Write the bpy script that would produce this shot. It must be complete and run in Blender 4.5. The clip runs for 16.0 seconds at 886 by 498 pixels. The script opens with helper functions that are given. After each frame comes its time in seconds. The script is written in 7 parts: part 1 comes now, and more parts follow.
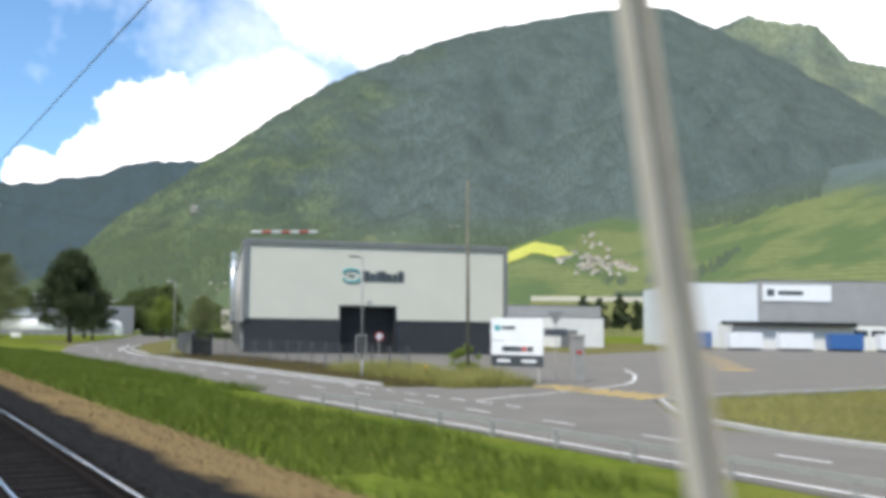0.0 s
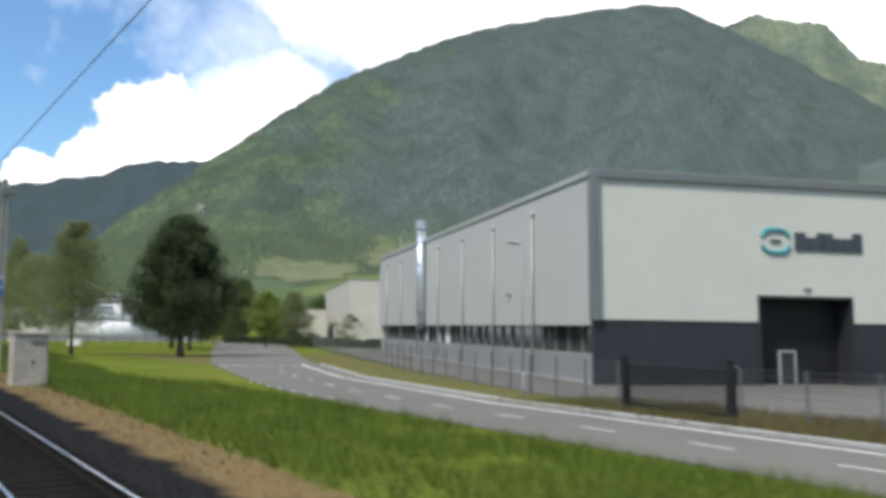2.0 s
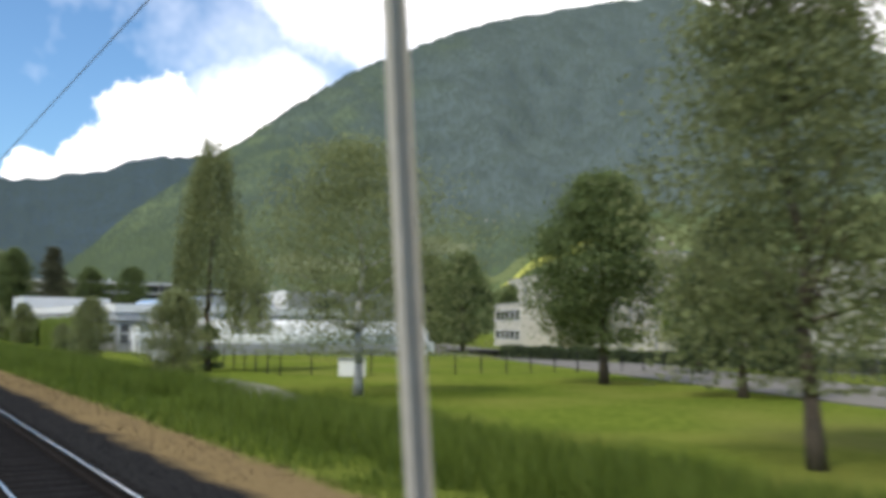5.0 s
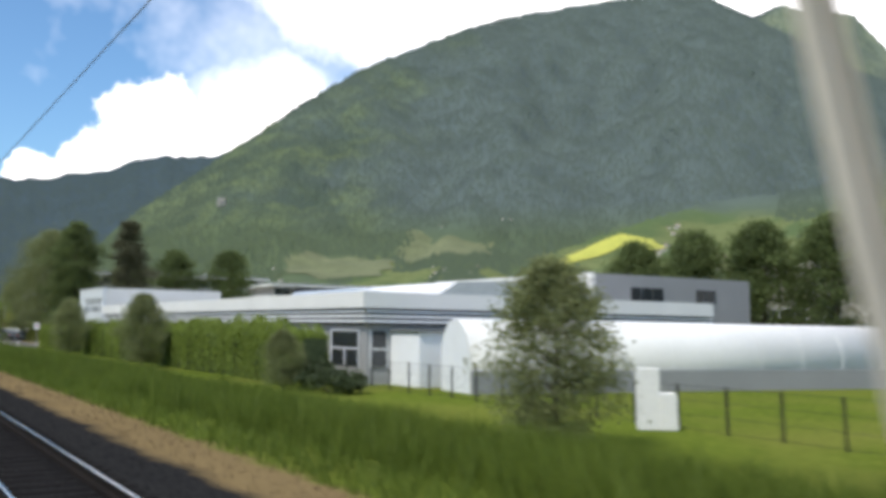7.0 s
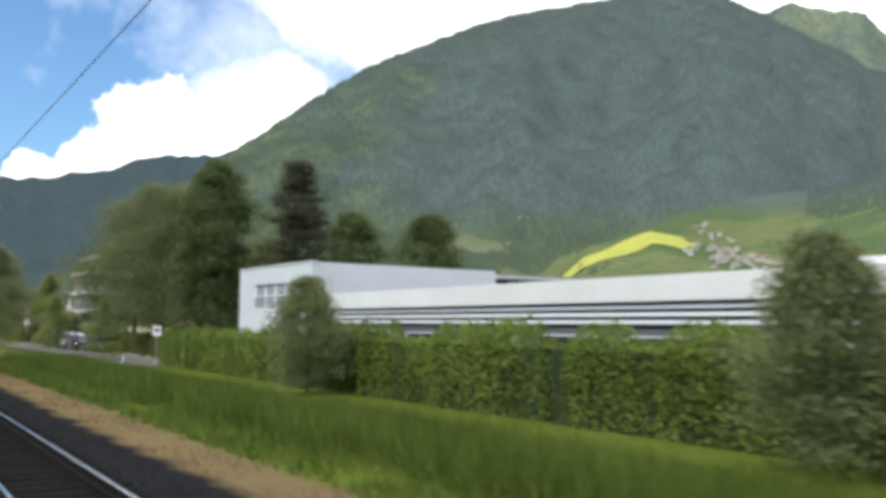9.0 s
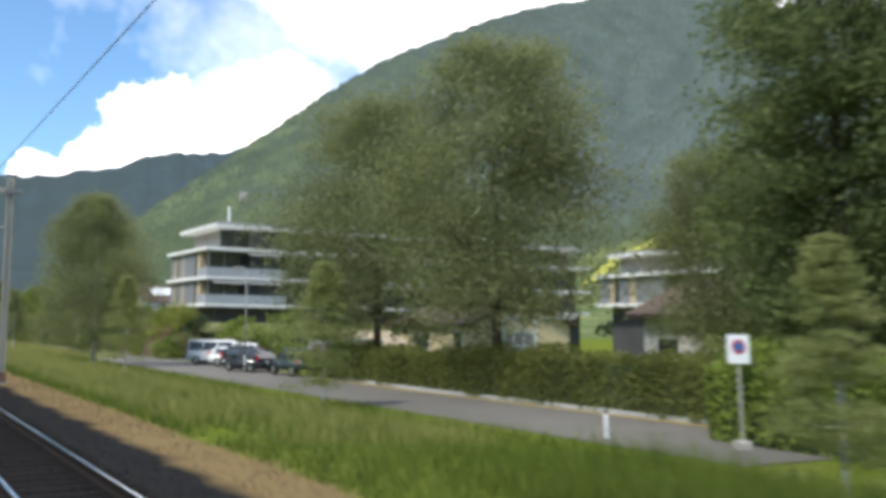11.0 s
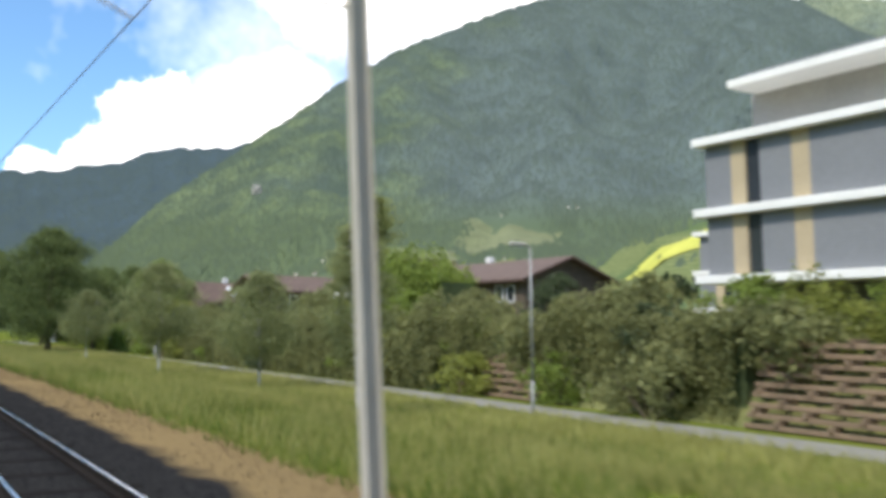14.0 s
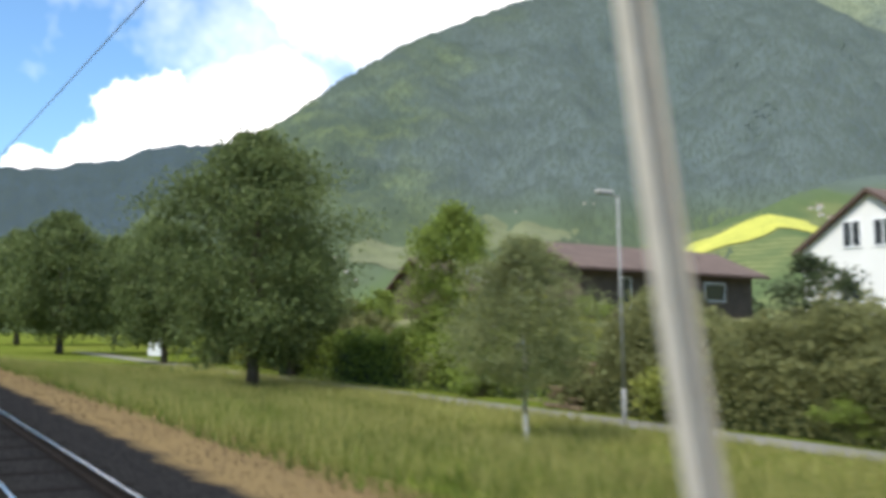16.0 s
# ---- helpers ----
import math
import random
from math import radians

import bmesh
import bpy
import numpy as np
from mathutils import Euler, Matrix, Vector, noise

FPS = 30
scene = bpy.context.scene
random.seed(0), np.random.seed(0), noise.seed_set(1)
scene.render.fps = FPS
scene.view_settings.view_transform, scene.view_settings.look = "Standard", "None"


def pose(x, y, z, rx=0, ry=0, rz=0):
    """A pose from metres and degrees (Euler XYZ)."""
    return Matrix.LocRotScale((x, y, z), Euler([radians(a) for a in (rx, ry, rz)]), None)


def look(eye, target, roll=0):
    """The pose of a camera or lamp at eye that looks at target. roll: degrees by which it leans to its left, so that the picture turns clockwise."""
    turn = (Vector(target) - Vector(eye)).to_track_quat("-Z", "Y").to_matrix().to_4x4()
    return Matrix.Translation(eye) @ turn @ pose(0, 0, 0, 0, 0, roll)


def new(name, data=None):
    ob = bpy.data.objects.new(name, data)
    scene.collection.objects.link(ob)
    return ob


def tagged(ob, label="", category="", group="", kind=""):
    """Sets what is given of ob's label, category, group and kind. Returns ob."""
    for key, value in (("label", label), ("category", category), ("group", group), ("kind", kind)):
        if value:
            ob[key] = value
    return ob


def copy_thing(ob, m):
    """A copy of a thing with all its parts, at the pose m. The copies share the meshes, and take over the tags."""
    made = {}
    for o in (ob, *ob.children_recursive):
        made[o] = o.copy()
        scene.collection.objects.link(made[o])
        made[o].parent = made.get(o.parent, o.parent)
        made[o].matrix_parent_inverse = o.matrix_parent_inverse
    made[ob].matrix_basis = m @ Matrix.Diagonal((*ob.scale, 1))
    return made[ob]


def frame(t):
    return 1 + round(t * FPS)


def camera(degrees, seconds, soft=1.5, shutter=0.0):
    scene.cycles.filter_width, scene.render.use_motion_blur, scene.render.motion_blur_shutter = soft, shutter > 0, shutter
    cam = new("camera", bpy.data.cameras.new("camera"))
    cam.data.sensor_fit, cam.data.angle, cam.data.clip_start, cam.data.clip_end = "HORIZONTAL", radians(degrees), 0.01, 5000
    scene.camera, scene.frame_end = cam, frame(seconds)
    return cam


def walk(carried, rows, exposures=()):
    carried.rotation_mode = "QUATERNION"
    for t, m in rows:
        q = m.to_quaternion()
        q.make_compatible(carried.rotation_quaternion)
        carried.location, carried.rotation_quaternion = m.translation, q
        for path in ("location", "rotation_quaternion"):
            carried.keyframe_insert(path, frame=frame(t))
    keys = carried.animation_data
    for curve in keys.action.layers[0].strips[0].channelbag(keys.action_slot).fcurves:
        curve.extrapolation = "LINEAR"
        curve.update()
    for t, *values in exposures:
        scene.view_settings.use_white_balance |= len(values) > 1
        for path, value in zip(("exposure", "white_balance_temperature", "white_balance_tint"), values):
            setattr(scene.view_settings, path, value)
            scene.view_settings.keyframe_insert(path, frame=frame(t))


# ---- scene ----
# The camera rides on a train along +y; z = 0 is the top of the rails, x points to the open side.
cam = camera(49.5, 16.0, soft=4.4, shutter=1.0)
scene.cycles.rolling_shutter_type = "TOP"
scene.cycles.rolling_shutter_duration = 0.2

# seconds, small nods and turns of the carried camera, in degrees
SHAKE = [
    (0.0, -0.066, 0.018), (0.5, -0.244, -0.099), (1.0, -0.05, -0.068), (1.5, 0.014, -0.061), (2.0, 0.043, -0.056), (2.5, 0.017, -0.07),
    (3.0, -0.059, -0.086), (4.0, -0.05, -0.06), (5.0, -0.06, -0.06), (5.5, -0.062, -0.067), (6.0, 0.072, 0.019), (6.5, 0.107, 0.016),
    (7.0, 0.03, -0.038), (7.5, 0.145, -0.086), (8.0, 0.156, -0.168), (9.0, 0.08, -0.06), (10.0, 0.01, 0.03), (10.5, 0.002, 0.046),
    (11.0, 0.029, 0.175), (11.5, 0.058, 0.199), (12.0, 0.21, 0.15), (12.5, 0.003, 0.011), (13.0, -0.002, 0.086), (13.5, -0.083, 0.05),
    (14.0, -0.105, 0.095), (14.5, -0.15, 0.037), (15.0, -0.077, -0.073), (15.5, -0.217, -0.143), (16.0, -0.152, -0.155)]
ROWS = [(t, pose(0, 30.15 * t - 0.0175 * t * t, 2.3, 94.71 + nod, -0.83, -31.43 + turn)) for t, nod, turn in SHAKE]
walk(cam, ROWS, exposures=[(0.0, 0.6), (1.0, 0.56), (2.5, 0.34), (3.2, 0.31), (5.3, 0.36), (8.2, 0.36), (10.3, 0.62), (12.0, 0.68), (13.0, 0.75), (16.0, 0.74)])

# ---- world and sun ----
SUN_TO = Vector((-0.72, -0.28, 0.95)).normalized()
world = bpy.data.worlds.new("sky")
scene.world = world
world.use_nodes = True
wn, wl = world.node_tree.nodes, world.node_tree.links
wn.clear()
sky = wn.new("ShaderNodeTexSky")
sky.sky_type, sky.sun_disc = "NISHITA", False
sky.sun_elevation = math.asin(SUN_TO.z)
sky.sun_rotation = math.atan2(SUN_TO.x, SUN_TO.y)
coord = wn.new("ShaderNodeTexCoord")


def w_math(op, a, b=None, clamp=False):
    n = wn.new("ShaderNodeMath")
    n.operation, n.use_clamp = op, clamp
    for i, v in enumerate((a, b)):
        if v is None:
            continue
        if isinstance(v, (int, float)):
            n.inputs[i].default_value = v
        else:
            wl.new(v, n.inputs[i])
    return n.outputs[0]


def w_noise(scale, detail, rough=0.55):
    n = wn.new("ShaderNodeTexNoise")
    n.inputs["Scale"].default_value, n.inputs["Detail"].default_value, n.inputs["Roughness"].default_value = scale, detail, rough
    wl.new(coord.outputs["Generated"], n.inputs["Vector"])
    return n.outputs["Fac"]


def w_blob(azimuth, elevation, radius):
    """1 at a direction of the sky, 0 at radius degrees from it and below 0 beyond."""
    a, e = radians(azimuth), radians(elevation)
    n = wn.new("ShaderNodeVectorMath")
    n.operation = "DISTANCE"
    wl.new(coord.outputs["Generated"], n.inputs[0])
    n.inputs[1].default_value = (math.sin(a) * math.cos(e), math.cos(a) * math.cos(e), math.sin(e))
    return w_math("SUBTRACT", 1.0, w_math("DIVIDE", n.outputs["Value"], radians(radius)))


# heaped cloud low over the valley, a broad sheet of cloud high up, blue between
heap = None
for az, el, r in ((14.3, 10.9, 3.2), (17.3, 8.9, 2.9), (11.2, 8.7, 2.3), (20.2, 10.2, 2.7), (8.3, 7.6, 1.9), (23.0, 12.0, 2.2)):
    b = w_blob(az, el, r)
    heap = b if heap is None else w_math("MAXIMUM", heap, b)
fine = w_math("SUBTRACT", w_noise(26, 6, 0.6), 0.5)
haze = w_math("MULTIPLY", w_math("ADD", w_blob(20.6, 11.4, 5.2), w_math("MULTIPLY", w_math("SUBTRACT", w_noise(11, 5, 0.6), 0.5), 0.9)), 1.7, True)
heap = w_math("MAXIMUM", w_math("MULTIPLY", w_math("ADD", heap, w_math("MULTIPLY", fine, 1.15)), 4.5, True), haze)
sheet = None
for az, el, r in ((37, 25, 16.5), (26, 21.5, 7.6), (20.0, 22.6, 4.6), (50, 24, 17), (64, 20, 17), (40, 48, 26), (80, 45, 26)):
    b = w_blob(az, el, r)
    sheet = b if sheet is None else w_math("MAXIMUM", sheet, b)
sheet = w_math("ADD", w_math("MULTIPLY", sheet, 2.2), w_math("MULTIPLY", w_math("SUBTRACT", w_noise(9, 5, 0.6), 0.5), 2.0), True)
veil = w_math("MULTIPLY", w_math("SUBTRACT", w_noise(4, 5, 0.6), 0.47), 1.8, True)
cover = w_math("MAXIMUM", w_math("MAXIMUM", heap, sheet), veil)
mixer = wn.new("ShaderNodeMix")
mixer.data_type = "RGBA"
wl.new(cover, mixer.inputs["Factor"])
scaled = wn.new("ShaderNodeMix")
scaled.data_type, scaled.blend_type = "RGBA", "MULTIPLY"
scaled.inputs["Factor"].default_value = 1.0
wl.new(sky.outputs["Color"], scaled.inputs["A"])
scaled.inputs["B"].default_value = (0.085, 0.115, 0.138, 1)
wl.new(scaled.outputs["Result"], mixer.inputs["A"])
mixer.inputs["B"].default_value = (1.78, 1.73, 1.78, 1)
back = wn.new("ShaderNodeBackground")
wl.new(mixer.outputs["Result"], back.inputs["Color"])
back.inputs["Strength"].default_value = 1.0
wout = wn.new("ShaderNodeOutputWorld")
wl.new(back.outputs[0], wout.inputs["Surface"])

sun_data = bpy.data.lights.new("sun", "SUN")
sun_data.energy, sun_data.angle, sun_data.color = 2.75, radians(8), (1.0, 0.945, 0.85)
sun = new("sun", sun_data)
sun.matrix_world = look(SUN_TO * 100, (0, 0, 0))

# ---- materials ----


def material(name, base, rough=0.7, metal=0.0, vary=0.25, fine=18.0, coarse=1.2, bump=0.15, island=0.0, tint=None, spec=0.4):
    """A surface with grain and stains at two scales, in metres of the world."""
    m = bpy.data.materials.new(name)
    m.use_nodes = True
    n, l = m.node_tree.nodes, m.node_tree.links
    p = n["Principled BSDF"]
    p.inputs["Roughness"].default_value, p.inputs["Metallic"].default_value = rough, metal
    p.inputs["Specular IOR Level"].default_value = spec
    geo = n.new("ShaderNodeNewGeometry")
    a, b = n.new("ShaderNodeTexNoise"), n.new("ShaderNodeTexNoise")
    for tex, scale in ((a, fine), (b, coarse)):
        tex.inputs["Scale"].default_value, tex.inputs["Detail"].default_value = scale, 4
        l.new(geo.outputs["Position"], tex.inputs["Vector"])
    mean = n.new("ShaderNodeMath")
    mean.operation = "ADD"
    l.new(a.outputs["Fac"], mean.inputs[0])
    l.new(b.outputs["Fac"], mean.inputs[1])
    if island:
        isl = n.new("ShaderNodeMath")
        isl.operation = "MULTIPLY_ADD"
        l.new(geo.outputs["Random Per Island"], isl.inputs[0])
        isl.inputs[1].default_value = island
        l.new(mean.outputs[0], isl.inputs[2])
        half = n.new("ShaderNodeMath")
        half.operation = "SUBTRACT"
        l.new(isl.outputs[0], half.inputs[0])
        half.inputs[1].default_value = island / 2
        mean = half
    ramp = n.new("ShaderNodeMapRange")
    ramp.inputs["From Min"].default_value, ramp.inputs["From Max"].default_value = 0.6, 1.4
    l.new(mean.outputs[0], ramp.inputs["Value"])
    mix = n.new("ShaderNodeMix")
    mix.data_type = "RGBA"
    lo = [c * (1 - vary) for c in base]
    hi = tint or [min(1, c * (1 + vary)) for c in base]
    mix.inputs["A"].default_value, mix.inputs["B"].default_value = (*lo, 1), (*hi, 1)
    l.new(ramp.outputs["Result"], mix.inputs["Factor"])
    l.new(mix.outputs["Result"], p.inputs["Base Color"])
    if bump:
        bp = n.new("ShaderNodeBump")
        bp.inputs["Strength"].default_value, bp.inputs["Distance"].default_value = bump, 0.02
        l.new(a.outputs["Fac"], bp.inputs["Height"])
        l.new(bp.outputs["Normal"], p.inputs["Normal"])
    return m


def leafy(name, base, tint, through_light=0.35):
    m = material(name, base, 0.6, 0.0, 0.3, 3.0, 0.35, 0.0, 0.6, tint, 0.2)
    n, l = m.node_tree.nodes, m.node_tree.links
    p, out = n["Principled BSDF"], n["Material Output"]
    tr = n.new("ShaderNodeBsdfTranslucent")
    l.new(p.inputs["Base Color"].links[0].from_socket, tr.inputs["Color"])
    mx = n.new("ShaderNodeMixShader")
    mx.inputs[0].default_value = through_light
    l.new(p.outputs[0], mx.inputs[1])
    l.new(tr.outputs[0], mx.inputs[2])
    l.new(mx.outputs[0], out.inputs["Surface"])
    return m


def ribbed(name, base, rough, metal, pitch, axis="X", depth=0.03, vary=0.12):
    """Profiled sheet metal: upright ribs along the wall, in object space."""
    m = material(name, base, rough, metal, vary, 6.0, 0.25, 0.0)
    n, l = m.node_tree.nodes, m.node_tree.links
    tc, wave, bp = n.new("ShaderNodeTexCoord"), n.new("ShaderNodeTexWave"), n.new("ShaderNodeBump")
    wave.bands_direction, wave.wave_profile = axis, "SIN"
    wave.inputs["Scale"].default_value = 0.314 / pitch
    l.new(tc.outputs["Object"], wave.inputs["Vector"])
    bp.inputs["Strength"].default_value, bp.inputs["Distance"].default_value = 0.6, depth
    l.new(wave.outputs["Fac"], bp.inputs["Height"])
    l.new(bp.outputs["Normal"], n["Principled BSDF"].inputs["Normal"])
    return m


M_STEEL = material("galvanised_steel", (0.42, 0.4, 0.36), 0.6, 0.1, 0.22, 30, 0.8)
M_ZINC = material("bright_spiral_zinc", (0.62, 0.66, 0.7), 0.32, 0.6, 0.3, 4, 1.2)
M_MAST = material("mast_steel", (0.42, 0.385, 0.32), 0.65, 0.0, 0.1, 3, 0.5)
M_RUST = material("rusty_steel", (0.16, 0.09, 0.06), 0.85, 0.2, 0.4, 40, 2)
M_RAIL = material("polished_rail", (0.75, 0.75, 0.77), 0.16, 1.0, 0.08, 60, 1)
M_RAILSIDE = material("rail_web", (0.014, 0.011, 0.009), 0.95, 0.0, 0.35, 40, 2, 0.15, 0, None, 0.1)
# sleepers and stones near black: shade beside the train put into their colour
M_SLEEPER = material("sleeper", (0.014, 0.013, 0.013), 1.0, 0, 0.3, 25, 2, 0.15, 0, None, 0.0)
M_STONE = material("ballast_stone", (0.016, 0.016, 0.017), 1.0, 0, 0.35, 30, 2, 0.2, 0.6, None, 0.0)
M_CONCRETE = material("concrete", (0.36, 0.34, 0.31), 0.85, 0, 0.25, 14, 1.2, 0.25)
M_CREAM = ribbed("cream_cladding", (0.6, 0.585, 0.5), 0.5, 0, 0.35, "X", 0.006, 0.06)
M_GREYTRIM = material("grey_trim", (0.21, 0.215, 0.21), 0.45, 0.3, 0.12, 8, 0.5)
M_ANTHRACITE = material("anthracite_cladding", (0.035, 0.037, 0.042), 0.5, 0.1, 0.25, 8, 0.4)
M_SILVER = ribbed("silver_cladding", (0.47, 0.46, 0.435), 0.5, 0.1, 0.3, "Y", 0.012, 0.06)
M_PLINTH = material("smooth_grey_plinth", (0.25, 0.25, 0.245), 0.6, 0, 0.1, 5, 0.3)
M_PIPE = material("pale_zinc_pipe", (0.4, 0.395, 0.375), 0.5, 0.1, 0.12, 8, 0.6)
M_FENCE = material("dull_fence_steel", (0.11, 0.115, 0.12), 0.7, 0.1, 0.15, 10, 0.8)
M_GARDOOR = material("brown_door_paint", (0.3, 0.19, 0.15), 0.6, 0, 0.12, 8, 0.8)
M_BLACK = material("black_metal", (0.02, 0.02, 0.022), 0.5, 0.3, 0.3)
M_TEAL = material("teal_sign", (0.05, 0.33, 0.36), 0.4, 0, 0.1)
M_SIGNGREY = material("dark_sign", (0.06, 0.07, 0.08), 0.4, 0, 0.1)
M_SIGNWHITE = material("white_sign", (0.8, 0.81, 0.82), 0.4, 0, 0.06)
M_SIGNRED = material("red_sign", (0.5, 0.04, 0.04), 0.4, 0, 0.1)
M_SIGNBLUE = material("blue_sign", (0.045, 0.13, 0.34), 0.4, 0, 0.12)
M_WHITE = material("white_render", (0.74, 0.73, 0.7), 0.8, 0, 0.1, 9, 0.4)
M_WHITESHEET = ribbed("white_sheet", (0.72, 0.74, 0.76), 0.45, 0.1, 0.4, "Y", 0.015, 0.08)
M_BEIGE = material("beige_concrete", (0.56, 0.52, 0.44), 0.85, 0, 0.12, 6, 0.3)
M_YELLOWWALL = material("yellow_render", (0.62, 0.52, 0.31), 0.85, 0, 0.15, 9, 0.5)
M_GREYWALL = material("grey_render", (0.3, 0.3, 0.295), 0.7, 0, 0.12, 8, 0.4)
M_ASPHALT = material("asphalt", (0.125, 0.116, 0.099), 0.92, 0, 0.2, 20, 0.35, 0.3)
M_GUARD = material("dull_galvanised_steel", (0.3, 0.3, 0.29), 0.6, 0.1, 0.2, 20, 0.8)
M_CABINET = material("stained_concrete", (0.4, 0.355, 0.29), 0.9, 0, 0.35, 9, 1.0, 0.3)
M_STONEWALL = material("grey_stone", (0.3, 0.29, 0.27), 0.9, 0, 0.3, 7, 1.5, 0.4)
M_PATH = material("worn_path", (0.2, 0.19, 0.165), 0.95, 0, 0.25, 6, 0.6, 0.3)
M_POLE = material("old_pole_wood", (0.15, 0.135, 0.095), 0.9, 0, 0.3, 8, 1.0, 0.3)
M_KERB = material("kerb_stone", (0.4, 0.39, 0.37), 0.85, 0, 0.2, 16, 0.7)
M_LINE = material("white_road_paint", (0.66, 0.66, 0.63), 0.7, 0, 0.25, 14, 1)
M_YELLOW = material("yellow_road_paint", (0.62, 0.4, 0.04), 0.7, 0, 0.25, 14, 1)
M_WOOD = material("weathered_wood", (0.2, 0.14, 0.09), 0.85, 0, 0.35, 12, 1.5, 0.3)
M_BARK = material("bark", (0.09, 0.07, 0.05), 0.95, 0, 0.4, 14, 2, 0.5)
M_BIRCHBARK = material("birch_bark", (0.4, 0.39, 0.36), 0.85, 0, 0.6, 5, 2, 0.4, 0, (0.55, 0.54, 0.51))
M_ROOFTILE = material("brown_roof_tiles", (0.09, 0.058, 0.045), 0.85, 0, 0.35, 10, 0.8, 0.5)
M_FARTILE = material("weathered_brown_tiles", (0.24, 0.185, 0.14), 0.9, 0, 0.35, 1, 0.2, 0.2)
M_FLATROOF = material("flat_roof_gravel", (0.3, 0.29, 0.28), 0.95, 0, 0.2, 20, 0.5)
M_GLASS = material("window_glass", (0.03, 0.035, 0.04), 0.07, 0, 0.2, 1, 0.3, 0.0, 0, None, 0.8)
M_SKYLIGHT = material("skylight_glass", (0.5, 0.53, 0.55), 0.12, 0.2, 0.12, 2, 0.4, 0.0, 0, None, 0.8)
M_TYRE = material("tyre_rubber", (0.015, 0.015, 0.015), 0.9, 0, 0.2)
M_RIM = material("wheel_rim", (0.5, 0.5, 0.52), 0.3, 0.8, 0.1)
M_CARWHITE = material("white_car_paint", (0.75, 0.75, 0.75), 0.2, 0, 0.03, 1, 0.5, 0.0)
M_CARSILVER = material("silver_car_paint", (0.45, 0.46, 0.48), 0.25, 0.6, 0.05, 1, 0.5, 0.0)
M_CARBLACK = material("black_car_paint", (0.03, 0.032, 0.035), 0.15, 0, 0.1, 1, 0.5, 0.0)
M_CARGREEN = material("dark_green_car_paint", (0.035, 0.055, 0.06), 0.18, 0.3, 0.1, 1, 0.5, 0.0)
M_TAILLIGHT = material("red_lens", (0.5, 0.02, 0.02), 0.2, 0, 0.1)
M_HEADLIGHT = material("clear_lens", (0.75, 0.76, 0.78), 0.1, 0.2, 0.1)
M_APTDARK = material("dark_panel", (0.06, 0.058, 0.06), 0.6, 0, 0.3, 6, 0.5)
M_APTGREY = ribbed("grey_slat_panel", (0.2, 0.205, 0.215), 0.6, 0.1, 0.16, "Z", 0.004, 0.1)
M_APTTOP = material("pale_grey_render", (0.33, 0.315, 0.29), 0.8, 0, 0.15, 6, 0.5)
M_APTBEIGE = material("beige_panel", (0.42, 0.34, 0.22), 0.7, 0, 0.15, 8, 0.6)
M_AWNING = material("awning_cloth", (0.5, 0.5, 0.48), 0.8, 0, 0.12, 10, 1)
M_FROST = material("balcony_glass", (0.34, 0.36, 0.38), 0.25, 0, 0.12, 2, 0.5, 0.0)
M_LEAF = leafy("tree_leaves", (0.1, 0.135, 0.045), (0.19, 0.24, 0.085), 0.5)
M_LEAFDARK = leafy("dark_leaves", (0.05, 0.072, 0.034), (0.1, 0.13, 0.058), 0.4)
M_LEAFBIRCH = leafy("birch_leaves", (0.21, 0.235, 0.1), (0.31, 0.34, 0.15), 0.55)
M_LEAFASH = leafy("ash_leaves", (0.185, 0.21, 0.09), (0.28, 0.31, 0.135), 0.55)
M_NEEDLE = leafy("light_needles", (0.25, 0.29, 0.1), (0.37, 0.4, 0.15), 0.55)
M_CONIFER = leafy("brownish_needles", (0.085, 0.09, 0.05), (0.15, 0.15, 0.085), 0.4)
M_HEDGE = leafy("hedge_leaves", (0.15, 0.205, 0.04), (0.29, 0.37, 0.075), 0.45)
M_HEDGEOLIVE = leafy("olive_hedge_leaves", (0.12, 0.14, 0.035), (0.21, 0.23, 0.06), 0.4)
M_HEDGEYELLOW = leafy("young_hedge_leaves", (0.19, 0.22, 0.045), (0.32, 0.34, 0.075), 0.4)
M_HEDGEDULL = leafy("mixed_shrub_leaves", (0.165, 0.185, 0.07), (0.3, 0.305, 0.125), 0.5)
M_COPPER = leafy("copper_leaves", (0.06, 0.022, 0.022), (0.11, 0.05, 0.04), 0.25)
M_GRASS = leafy("grass_blades", (0.078, 0.122, 0.015), (0.155, 0.205, 0.034), 0.42)
M_VERGE = leafy("worn_verge_grass", (0.12, 0.125, 0.035), (0.22, 0.2, 0.075), 0.4)
M_SEEDGRASS = leafy("seeding_grass", (0.25, 0.26, 0.07), (0.42, 0.4, 0.14), 0.45)
M_DRYGRASS = leafy("dry_grass", (0.115, 0.08, 0.042), (0.17, 0.12, 0.063), 0.2)


